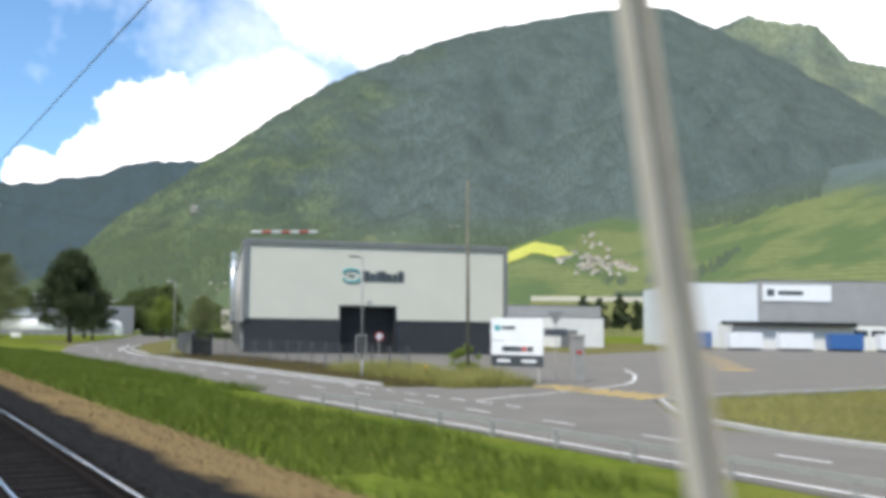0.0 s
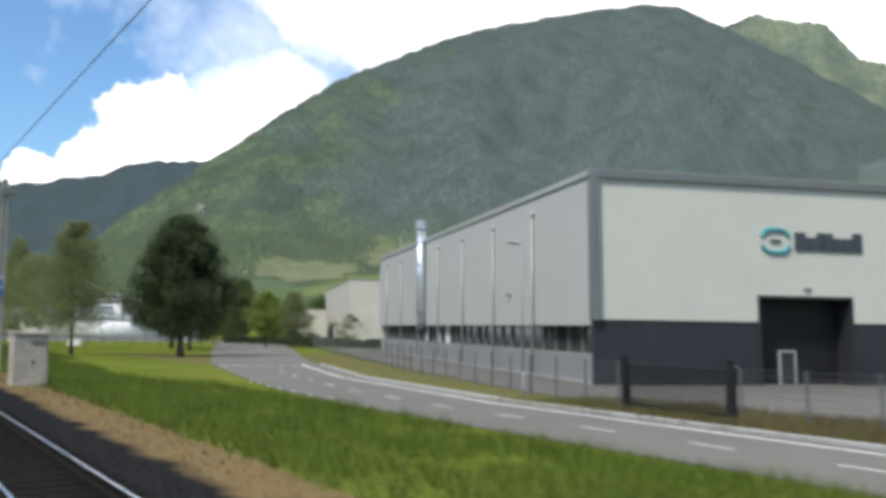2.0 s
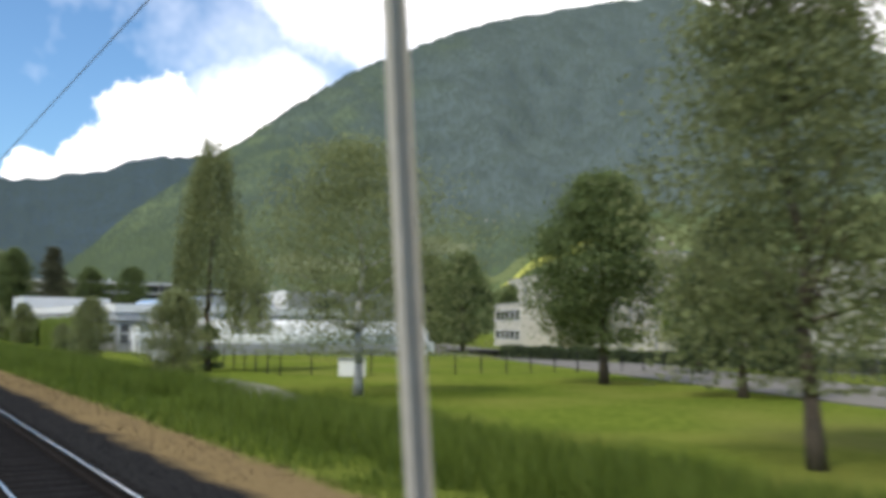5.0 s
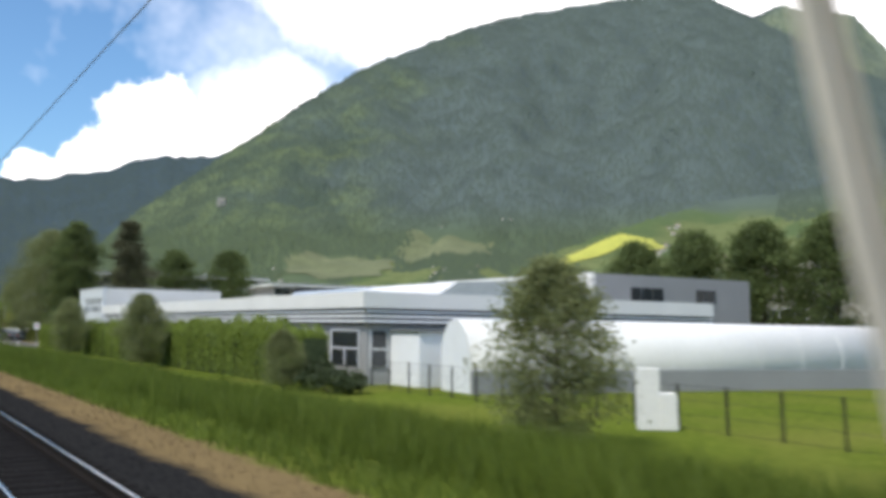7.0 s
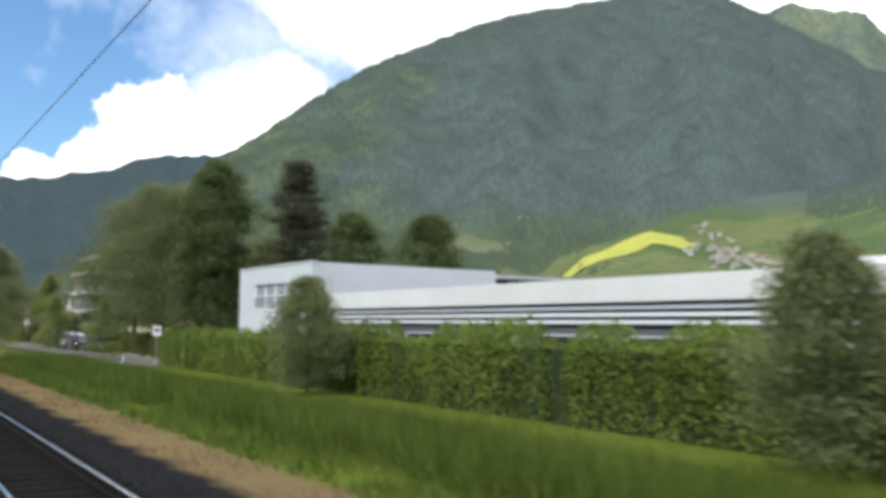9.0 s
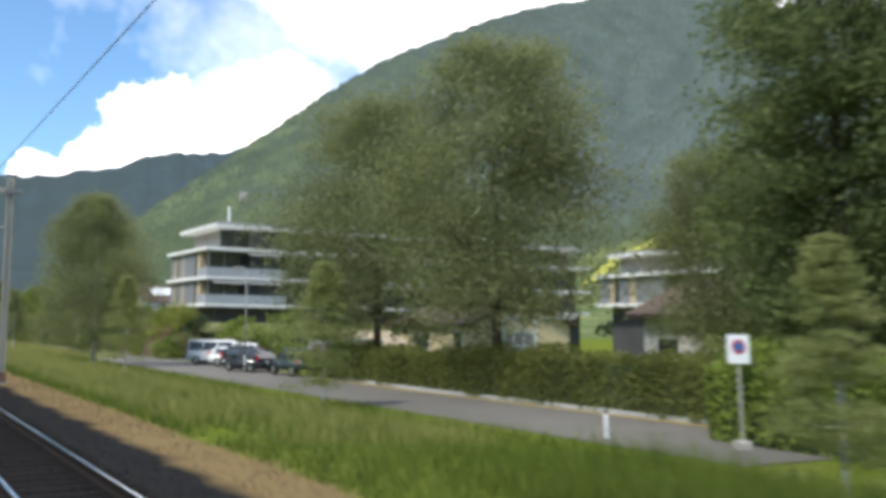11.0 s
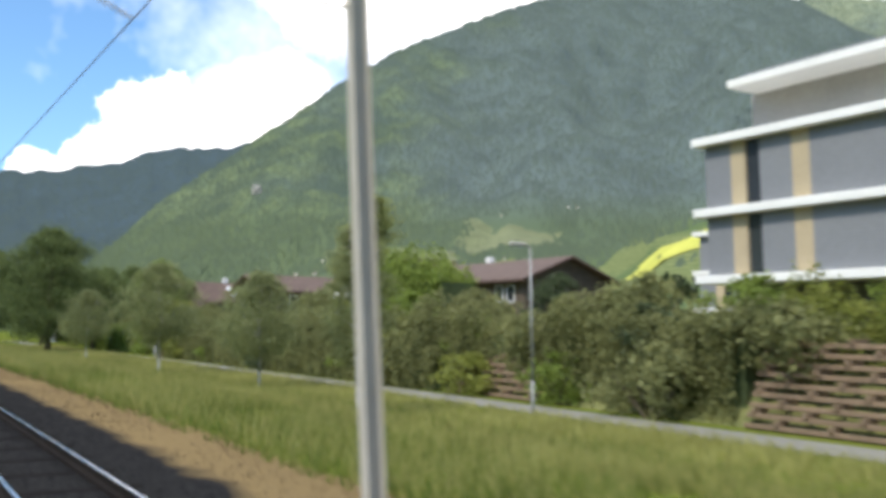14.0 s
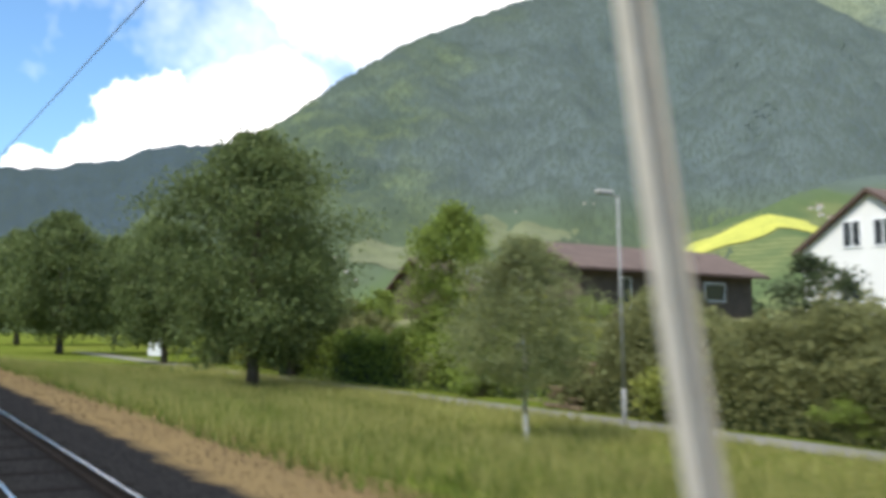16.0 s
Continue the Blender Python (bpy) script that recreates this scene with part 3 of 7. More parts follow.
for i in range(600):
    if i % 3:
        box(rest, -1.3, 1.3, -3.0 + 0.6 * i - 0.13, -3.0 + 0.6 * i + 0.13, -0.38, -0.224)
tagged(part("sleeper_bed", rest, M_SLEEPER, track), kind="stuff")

rng = np.random.default_rng(5)


def scatter_stones(n, x0, x1, y0, y1):
    base = np.array([(1, 0, 0), (-0.8, 0.3, 0), (0.1, 1, 0.1), (0, -0.9, 0), (0.1, 0, 0.8), (0, 0.1, -0.6)])
    tri = np.array([(0, 2, 4), (2, 1, 4), (1, 3, 4), (3, 0, 4)])
    c = np.stack([rng.uniform(x0, x1, n), rng.uniform(y0, y1, n), np.zeros(n)], 1)
    c[:, 2] = -0.235 - np.clip(c[:, 0] - 4.2, 0, 1) * 0.09
    s = rng.uniform(0.025, 0.05, n)
    a = rng.uniform(0, 6.28, n)
    v = base[None] * s[:, None, None] * rng.uniform(0.7, 1.3, (n, 6, 3))
    ca, sa = np.cos(a)[:, None], np.sin(a)[:, None]
    v = np.stack([v[..., 0] * ca - v[..., 1] * sa, v[..., 0] * sa + v[..., 1] * ca, v[..., 2]], -1) + c[:, None]
    f = tri[None] + np.arange(n)[:, None, None] * 6
    return v.reshape(-1, 3), f.reshape(-1, 3)


sv, sf = scatter_stones(28000, 1.2, 5.3, -2, 560)
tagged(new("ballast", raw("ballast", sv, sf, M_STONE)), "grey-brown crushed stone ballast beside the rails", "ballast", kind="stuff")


def blades(n, x0, x1, y0, y1, h0, h1, width, lean=0.3, clump=0.0, keep=None):
    x, y = rng.uniform(x0, x1, n), rng.uniform(y0, y1, n)
    dens = hash_noise(x, y, 2.2, 11) + hash_noise(x, y, 0.7, 12) * 0.6
    ok = dens > clump - 0.5 if clump else np.ones(n, bool)
    if keep is not None:
        ok &= keep(x, y)
    x, y, dens = x[ok], y[ok], dens[ok]
    n = len(x)
    z = land(x, y)
    h = rng.uniform(h0, h1, n) * (1 + 0.5 * dens)
    a = rng.uniform(0, 6.28, n)
    ux, uy = np.cos(a) * width, np.sin(a) * width
    lx, ly = rng.normal(0, lean, n) * h, rng.normal(0, lean, n) * h
    v = np.stack([np.stack([x - ux, y - uy, z - 0.02], 1), np.stack([x + ux, y + uy, z - 0.02], 1), np.stack([x + lx, y + ly, z + h], 1)], 1)
    return v.reshape(-1, 3), np.arange(3 * n).reshape(-1, 3)


# masts of the overhead line
MAST_Y = [5.5] + [52.2 + 53.9 * i - (0.25 if i == 6 else 0) for i in range(10)]
mast = thing("catenary_mast", "grey galvanised steel overhead line mast with lattice boom", "railway mast", pose(5.42, MAST_Y[0], -0.3), "overhead line masts")
part("foundation", boxes((-0.2, 0.2, -0.2, 0.2, -0.5, 0.08), bevel=0.03), M_CONCRETE, mast, "stained concrete foundation")
flange = [(-0.12, -0.1), (-0.1, -0.1), (-0.1, -0.012), (0.1, -0.012), (0.1, -0.1), (0.12, -0.1), (0.12, 0.1), (0.1, 0.1), (0.1, 0.012), (-0.1, 0.012), (-0.1, 0.1), (-0.12, 0.1)]
part("post", prism(flange, (0.1, 8.95), "Z"), M_MAST, mast, "broad-flange steel post")
part("base_plate", boxes((-0.22, 0.22, -0.22, 0.22, 0.1, 0.16), (-0.14, 0.14, -0.13, 0.13, 0.16, 0.45)), M_RUST, mast, "rusty foot plate")
boom = bmesh.new()
for dy in (-0.12, 0.12):
    rod(boom, (0.45, dy, 8.3), (-9.6, dy, 8.36), 0.034, n=6)
    rod(boom, (0.1, dy, 8.4), (-9.6, dy, 8.78), 0.034, n=6)
for k in range(7):
    xk = -1.5 - 1.35 * k
    box(boom, xk - 0.05, xk + 0.05, -0.14, 0.14, 8.32, 8.4 - 0.04 * xk)
part("boom", boom, M_MAST, mast, "lattice boom over the tracks")
part("bracket", boxes((-0.2, 0.5, -0.17, 0.17, 8.24, 8.46)), M_GREYTRIM, mast, "dark steel bracket")
arm = bmesh.new()
rod(arm, (-0.1, 0, 6.75), (-1.0, 0, 6.78), 0.028)
rod(arm, (-1.3, 0, 6.79), (-3.5, 0, 6.62), 0.028)
rod(arm, (-3.5, 0, 6.62), (-3.5, 0, 6.4), 0.02)
rod(arm, (-2.87, 0, 6.1), (-3.5, 0, 6.4), 0.018)
part("registration_arm", arm, M_MAST, mast, "thin registration arm")
part("insulator", rods(((-1.0, 0, 6.78), (-1.3, 0, 6.79), 0.045), ((-1.05, 0, 6.78), (-1.1, 0, 6.78), 0.065), ((-1.2, 0, 6.78), (-1.25, 0, 6.78), 0.065)), M_RUST, mast, "brown ribbed insulator")
for z in (7.1, 7.75):
    part("step", rods(((0.1, 0, z), (0.3, 0, z), 0.018)), M_RUST, mast)
for y in MAST_Y[1:]:
    copy_thing(mast, pose(5.42, y, -0.3))
contact = bmesh.new()
for y0, y1 in zip(MAST_Y, MAST_Y[1:]):
    for k in range(4):
        rod(contact, (2.55, y0 + (y1 - y0) * k / 4, 5.8), (2.55, y0 + (y1 - y0) * (k + 1) / 4, 5.8), 0.009, n=5)
solid("contact_wire", contact, M_GREYTRIM, "thin dark contact wire over the track", "wire")
# ---- plants ----


def leaf_quads(points, size, seed, droop=0.0):
    """Small folded leaf clumps at the points, turned at random."""
    g = np.random.default_rng(seed)
    n = len(points)
    a = g.normal(size=(n, 3))
    a[:, 2] -= droop * 2
    a /= np.linalg.norm(a, axis=1)[:, None]
    b = np.cross(a, g.normal(size=(n, 3)))
    b /= np.linalg.norm(b, axis=1)[:, None]
    s = (size * g.uniform(0.6, 1.4, n))[:, None]
    p = np.asarray(points)
    v = np.stack([p - a * s, p + b * s * 0.55, p + a * s, p - b * s * 0.55], 1).reshape(-1, 3)
    return v, np.arange(4 * n).reshape(-1, 4)


def crown_points(shape, n, height, radius, low, seed, ragged=0.25):
    """Points in clumps through a crown: dense near the outside, with hollows and an uneven outline."""
    g = np.random.default_rng(seed)
    clumps = max(12, min(n // 90, 190)) if shape != "weeping" else max(12, min(n // 70, 300))
    pts = []
    for _ in range(clumps):
        t = g.uniform(0, 1) ** 0.8
        if shape == "round":
            w = math.sqrt(max(0.02, 1 - (2 * t - 0.9) ** 2)) if t > 0 else 0.2
        elif shape == "oval":
            w = math.sin(math.pi * min(0.97, 0.12 + 0.86 * t ** 0.85)) ** 0.7
        elif shape == "cone":
            w = (1 - t) ** 0.85 * 0.97 + 0.03
        elif shape == "weeping":
            t = 0.14 + 0.86 * t ** 0.6
            w = (1 - ((t - 0.14) / 0.86) ** 5) * 0.78 + 0.22
        elif shape == "broad":
            w = math.sin(math.pi * min(0.93, 0.22 + 0.72 * t)) ** 0.5
        elif shape == "egg":
            w = min(1.0, 1.22 * (1 - t) ** 0.6) * min(1.0, 0.72 + 1.4 * t)
        elif shape == "column":
            w = min(1, 3.5 * (1 - t) + 0.12) * min(1, 0.6 + t * 3)
        else:
            w = (math.sin(math.pi * min(0.95, 0.2 + 0.75 * t)) ** 0.6) * (1 - 0.35 * t)
        a, rr = g.uniform(0, 2 * math.pi), math.sqrt(g.uniform(0.12, 1.0))
        w *= 1 + g.normal() * ragged * (0.9 if shape in ("broad", "birch", "column", "cone", "round") else 0.5)
        c = np.array([math.cos(a) * rr * w * radius, math.sin(a) * rr * w * radius, low + t * (height - low)])
        m = n // clumps
        q = g.normal(size=(m, 3)) * np.array([0.2, 0.2, 0.05 if shape == "cone" else 0.11]) * radius * (0.75 + 0.5 * g.uniform()) * (0.5 + 0.5 * w)
        if shape == "weeping":
            drop = g.uniform(0, 1, m) ** 0.8
            hang = min(c[2] - low * 0.8, g.uniform(2.5, 7.0))
            q = np.stack([g.normal(size=m) * 0.07 * radius, g.normal(size=m) * 0.07 * radius, -drop * hang], 1)
            q[:, :2] += np.array([math.cos(a), math.sin(a)]) * (np.sqrt(drop) * 0.14 * radius)[:, None]
        elif shape == "birch":
            q[:, 2] = -np.abs(q[:, 2]) * 2.2
        lim = (0.22 if shape == "egg" else 0.36) * radius
        pts.append(c + np.clip(q, -lim, lim) if shape not in ("weeping", "birch") else c + q)
    p = np.concatenate(pts)
    p[:, 2] = np.maximum(p[:, 2], low * 0.75)
    return p


def make_tree(name, label, shape, height, radius, low, trunk_r, leaves, size, leaf_mat, bark, seed, m, fork=6, lobes=()):
    ob = thing(name, label, "tree", m)
    g = random.Random(seed)
    bm = bmesh.new()
    top = height * (0.9 if shape in ("cone", "column", "oval") else 0.72)
    prev, pr = Vector((0, 0, -0.15)), trunk_r * 1.35
    steps = 6
    spine = []
    for i in range(1, steps + 1):
        s = i / steps
        q = Vector((g.uniform(-1, 1) * 0.05 * height * s * 0.5, g.uniform(-1, 1) * 0.05 * height * s * 0.5, top * s))
        r = trunk_r * (1 - 0.85 * s) + 0.015
        rod(bm, prev, q, pr, r, 9)
        spine.append((q, r))
        prev, pr = q, r
    for k in range(fork * 2):
        q, r = spine[g.randrange(1, steps - 1)]
        if q.z < low * 0.6:
            continue
        a = g.uniform(0, 6.28)
        reach = radius * g.uniform(0.45, 0.85) * (1 - 0.6 * q.z / height if shape == "cone" else 1)
        end = q + Vector((math.cos(a) * reach, math.sin(a) * reach, g.uniform(0.1, 0.35) * height * (0.15 if shape == "cone" else 0.6)))
        mid = (q + end) / 2 + Vector((0, 0, -0.05 * reach))
        rod(bm, q, mid, r * 0.5, r * 0.3, 6)
        rod(bm, mid, end, r * 0.3, 0.012, 5)
    part("trunk", bm, bark, ob, "", True)
    pts = crown_points(shape, leaves, height, radius, low, seed)
    for k, (dx, dy, n, h, r, lo) in enumerate(lobes):
        pts = np.concatenate([pts, crown_points(shape, n, h, r, lo, seed + 900 + k) + np.array([dx, dy, 0.0])])
    v, f = leaf_quads(pts, size, seed, 0.6 if shape in ("birch", "weeping") else 0.0)
    crown = new("crown", raw("crown", v, f, leaf_mat))
    crown.parent = ob
    return ob


def make_hedge(name, label, rows, leaf_mat, seed, per_m=900, size=0.09, category="hedge", ragged=0.18):
    """A clipped or wild hedge along a line. rows: (x, y, half width, height); a twiggy core under a skin of leaves."""
    ob = thing(name, label, category, pose(rows[0][0], rows[0][1], zg(rows[0][0], rows[0][1])))
    g = np.random.default_rng(seed)
    o = np.array([rows[0][0], rows[0][1], zg(rows[0][0], rows[0][1])])
    a = np.array(rows, float)
    d = np.concatenate([[0], np.cumsum(np.hypot(np.diff(a[:, 0]), np.diff(a[:, 1])))])
    n = int(d[-1] * per_m)
    s = g.uniform(0, d[-1], n)
    cxx, cyy, w, h = (np.interp(s, d, a[:, i]) for i in range(4))
    tx, ty = np.interp(s, d, np.gradient(a[:, 0], d)), np.interp(s, d, np.gradient(a[:, 1], d))
    ln = np.hypot(tx, ty)
    nxx, nyy = ty / ln, -tx / ln
    lump = 1 + ragged * 2 * (hash_noise(s * 1.0, s * 0 + 3, 1.6, seed) + 0.6 * hash_noise(s, s * 0, 0.6, seed + 1))
    ang = g.uniform(0, math.pi, n)
    k = g.uniform(0.82, 1.03, n)
    across = np.sign(np.cos(ang)) * np.abs(np.cos(ang)) ** 0.45 * w * k * lump
    up = np.abs(np.sin(ang)) ** 0.45 * h * k * lump
    low_skin = g.uniform(0, 1, n) < 0.35
    up = np.where(low_skin, g.uniform(0, 1, n) * h * 0.9, up)
    across = np.where(low_skin, np.sign(np.cos(ang)) * w * k * lump, across)
    p = np.stack([cxx + nxx * across, cyy + nyy * across, land(cxx, cyy) + up], 1) - o
    v, f = leaf_quads(p, size, seed)
    lf = new("foliage", raw("foliage", v, f, leaf_mat))
    lf.parent = ob
    core = bmesh.new()
    for (x0, y0, w0, h0), (x1, y1, w1, h1) in zip(rows, rows[1:]):
        seg = Vector((x1 - x0, y1 - y0, 0))
        ang0 = math.atan2(seg.y, seg.x)
        r = bmesh.ops.create_cube(core, size=1.0)
        bmesh.ops.transform(core, verts=r["verts"], matrix=Matrix.Translation(((x0 + x1) / 2 - o[0], (y0 + y1) / 2 - o[1], min(h0, h1) * (0.4 - 0.8 * (ragged - 0.18))))
                            @ Matrix.Rotation(ang0, 4, "Z") @ Matrix.Diagonal((seg.length, min(w0, w1) * (1.5 - 2.2 * (ragged - 0.18)), min(h0, h1) * (0.85 - 1.6 * (ragged - 0.18)), 1)))
    part("thicket", core, M_LEAFDARK, ob, "dark inner twigs")
    return ob


def make_shrub(name, label, x, y, radius, height, leaf_mat, seed, leaves=2600, size=0.1, low=0.15):
    ob = thing(name, label, "shrub", pose(x, y, zg(x, y)))
    bm = bmesh.new()
    g = random.Random(seed)
    for k in range(7):
        a = k * 0.9 + g.uniform(-0.3, 0.3)
        rod(bm, (0.08 * math.cos(a), 0.08 * math.sin(a), -0.1), (math.cos(a) * radius * 0.6, math.sin(a) * radius * 0.6, height * g.uniform(0.5, 0.8)), 0.035, 0.01, 5)
    part("stem", bm, M_BARK, ob)
    v, f = leaf_quads(crown_points("round", leaves, height, radius, low, seed), size, seed)
    lf = new("foliage", raw("foliage", v, f, leaf_mat))
    lf.parent = ob
    return ob


def at(x, y, turn=0, scale=1.0, z=None):
    return pose(x, y, zg(x, y) if z is None else z, 0, 0, turn) @ Matrix.Scale(scale, 4)


# tall grass on the bank, dry grass along the ballast
bank_v, bank_f = blades(300000, 6.9, 17.4, -6, 545, 0.22, 0.46, 0.018, 0.35, 0.12, lambda x, y: (x > np.interp(y, [400, 480], [6.9, 8.1])) & (x < 14.2 + 0.8 * np.sin(y * 0.3)) | ((y > 44) & (y < 114) & (x < 17.1)) | ((y > 150) & (rng.uniform(0, 1, len(x)) < 0.6)))
tagged(new("bank_grass", raw("bank_grass", bank_v, bank_f, M_GRASS)), "tall green meadow grass on the railway bank", "grass", kind="stuff")
dry_v, dry_f = blades(36000, 5.35, 7.2, -4, 545, 0.04, 0.13, 0.012, 0.6, 0.15)
tall_bank_v, tall_bank_f = blades(75000, 8.8, 14.2, 140, 345, 0.65, 1.1, 0.018, 0.3, 0.1, lambda x, y: ((y < 182.5) | (y > 187.5)) & (x > 9.0 + 0.5 * np.sin(y * 0.9)))
tagged(new("tall_bank_grass", raw("tall_bank_grass", tall_bank_v, tall_bank_f, M_GRASS)), "tall rank grass on the bank above the lawn", "grass", kind="stuff")
path_v, path_f = blades(65000, 12.6, 21.4, 424, 545, 0.2, 0.5, 0.019, 0.35, 0.05)
tagged(new("rough_grass", raw("rough_grass", path_v, path_f, M_SEEDGRASS)), "rough yellowing grass beside the footpath", "grass", kind="stuff")
seed_v, seed_f = blades(60000, 7.3, 14.4, 350, 545, 0.4, 0.72, 0.011, 0.3, 0.3)
tagged(new("seeding_grass", raw("seeding_grass", seed_v, seed_f, M_SEEDGRASS)), "yellowish seeding grass along the foot of the bank", "grass", kind="stuff")
tagged(new("dry_verge", raw("dry_verge", dry_v, dry_f, M_DRYGRASS)), "dry straw-coloured grass beside the ballast", "grass", kind="stuff")
# ---- the industrial hall and its street ----
RT = pose(37.15, 104.0, -0.95, 0, 0, -18.3)
hall = thing("industrial_hall", "large cream-fronted industrial hall with dark base and silver sides", "industrial building", RT)
W, D, HT = 30.8, 77.0, 12.9
wall_out = [(0.35, 3.95), (10.9, 3.95), (10.9, 5.45), (17.35, 5.45), (17.35, 3.95), (W - 0.35, 3.95), (W - 0.35, HT - 0.5), (0.35, HT - 0.5)]
part("front_wall", prism(wall_out, (0.12, 0.5)), M_CREAM, hall, "cream sheet metal front")
part("side_wall", boxes((0.02, 0.35, 0.5, D, 3.6, HT - 0.35)), M_SILVER, hall, "silver ribbed metal side")
part("side_wall", boxes((W - 0.35, W - 0.02, 0.5, D, 0, HT - 0.35)), M_SILVER, hall)
part("back_wall", boxes((0.35, W - 0.35, D - 0.3, D, 0, HT - 0.35)), M_SILVER, hall)
for x0, x1 in ((0.05, 10.9), (17.35, W - 0.05)):
    part("front_base", boxes((x0, x1, 0.2, 0.55, 0, 3.95)), M_ANTHRACITE, hall, "anthracite metal base")
part("roof", boxes((0.1, W - 0.1, 0.3, D - 0.1, HT - 0.5, HT - 0.3)), M_FLATROOF, hall, "flat gravel roof")
part("fascia", boxes((-0.1, W + 0.1, -0.12, 0.5, HT - 0.5, HT + 0.05), bevel=0.03), M_GREYTRIM, hall, "grey frame along the front eave")
for x0, x1 in ((-0.1, 0.4), (W - 0.4, W + 0.1)):
    part("corner_frame", boxes((x0, x1, -0.12, 0.5, 3.9, HT - 0.5)), M_GREYTRIM, hall, "grey corner frame")
part("eave_trim", boxes((-0.12, 0.3, 0.5, D, HT - 0.35, HT - 0.02)), M_PIPE, hall, "light grey eave trim")
# entrance recess
part("entrance_wall", boxes((10.9, 17.35, 1.6, 1.9, 0, 5.45)), M_BLACK, hall, "black recessed entrance wall")
part("entrance_cheek", boxes((10.8, 10.95, 0.05, 1.6, 0, 5.5)), M_ANTHRACITE, hall)
part("entrance_cheek", boxes((17.3, 17.45, 0.05, 1.6, 0, 5.5)), M_ANTHRACITE, hall)
part("entrance_lintel", boxes((10.8, 17.45, 0.04, 1.6, 5.45, 5.6)), M_ANTHRACITE, hall)
door = part("entrance_door", boxes((13.1, 14.1, 1.5, 1.6, 0, 2.1)), M_GLASS, hall, "glazed entrance door")
part("door_frame", boxes((13.0, 13.1, 1.46, 1.6, 0, 2.2), (14.1, 14.2, 1.46, 1.6, 0, 2.2), (13.1, 14.1, 1.46, 1.6, 2.1, 2.2)), M_SILVER, door)
part("entrance_lamp", boxes((14.0, 14.5, 0.0, 0.12, 5.95, 6.1), bevel=0.02), M_GREYTRIM, hall, "small wall lamp")
# emblem: a broken ring with a bar, and plain bars in place of the lettering
ring = bmesh.new()
for k in range(28):
    a0, a1 = 2 * math.pi * k / 28, 2 * math.pi * (k + 1) / 28
    if k in (0, 13, 14, 27):
        continue
    sx = lambda a: 12.15 + 0.95 * math.copysign(abs(math.cos(a)) ** 0.7, math.cos(a))
    sz = lambda a: 9.0 + 0.72 * math.copysign(abs(math.sin(a)) ** 0.7, math.sin(a))
    rod(ring, (sx(a0), 0.07, sz(a0)), (sx(a1), 0.07, sz(a1)), 0.13, 0.13, 6)
emblem = part("emblem", ring, M_TEAL, hall, "teal ring emblem")
part("emblem_bar", boxes((11.8, 12.5, 0.0, 0.12, 8.92, 9.08)), M_SIGNGREY, emblem)
for x0, x1, h in ((13.5, 14.25, 1.15), (14.35, 14.95, 0.85), (15.05, 15.2, 1.15), (15.3, 15.42, 1.2), (15.5, 16.2, 1.15), (16.25, 16.85, 0.85), (16.95, 17.5, 0.85), (17.6, 18.25, 1.2)):
    part("sign_bar", boxes((x0, x1, 0.0, 0.11, 8.45, 8.45 + h)), M_SIGNGREY, hall, "dark grey sign bar")
# glazed strip and posts under the silver side
part("side_glazing", boxes((0.75, 0.82, 0.5, D, 1.9, 3.6)), M_GLASS, hall, "dark strip glazing")
part("side_plinth", boxes((0.5, 0.9, 0.5, D, 0, 1.9)), M_PLINTH, hall, "smooth grey plinth wall")
part("footing", boxes((0.36, 0.5, 0.5, D, 0, 0.16)), M_KERB, hall, "pale concrete footing")
# white panes put in place of sky reflections on the strip glazing
for y0, y1 in ((38.9, 40.5), (43.2, 44.3), (48.6, 49.7)):
    part("sky_glint", boxes((0.66, 0.74, y0, y1, 1.9, 3.55), bevel=0.01), M_SIGNWHITE, hall, "white pane painted as a bright sky reflection")
post_bm = boxes((0.6, 0.74, -0.06, 0.06, 1.9, 3.6))
p0 = part("side_post", post_bm, M_GREYTRIM, hall, "grey steel window post")
p0.matrix_basis = pose(0, 1.0, 0)
for k in range(1, 31):
    same(p0, pose(0, 1.0 + 2.5 * k, 0), hall)
pipe = part("downpipe", rods(((-0.14, 0, 0.3), (-0.14, 0, 11.2), 0.085), ((-0.14, 0, 11.2), (-0.14, 0, 11.5), 0.15), ((-0.14, 0, 11.4), (0.05, 0, 11.6), 0.085)), M_PIPE, hall, "light grey downpipe with a hopper head", True)
pipe.matrix_basis = pose(0, 10.97, 0)
for k in range(1, 7):
    same(pipe, pose(0, 10.97 + 9.95 * k, 0), hall)
stack = part("flue", rods(((-0.55, 47.3, 3.2), (-0.55, 47.3, 14.0), 0.42), n=18), M_ZINC, hall, "galvanised spiral flue", True)
part("flue_cap", rods(((-0.55, 47.3, 13.9), (-0.55, 47.3, 14.15), 0.6), ((-0.55, 47.3, 14.15), (-0.55, 47.3, 14.8), 0.5), n=18), M_ZINC, stack)
for z in (4, 5.2, 6.4, 7.6, 8.8, 10, 11.2, 12.4, 13.2):
    part("flue_band", rods(((-0.55, 47.3, z), (-0.55, 47.3, z + 0.1), 0.45), n=18), M_ZINC, stack)
for k, (x, y) in enumerate(((4, 10), (13, 6), (22, 14))):
    part("rooftop_unit", boxes((x, x + 2.6, y, y + 2, HT - 0.3, HT + 0.55), bevel=0.05), M_STEEL, hall, "rooftop ventilation unit")

lamp_ = part("wall_lamp", boxes((-0.3, 0.02, 16.5, 16.9, 5.82, 5.98), bevel=0.02), M_GREYTRIM, hall, "small grey wall lamp")
part("lamp_glass", boxes((-0.26, -0.06, 16.55, 16.85, 5.8, 5.818)), M_FROST, lamp_)
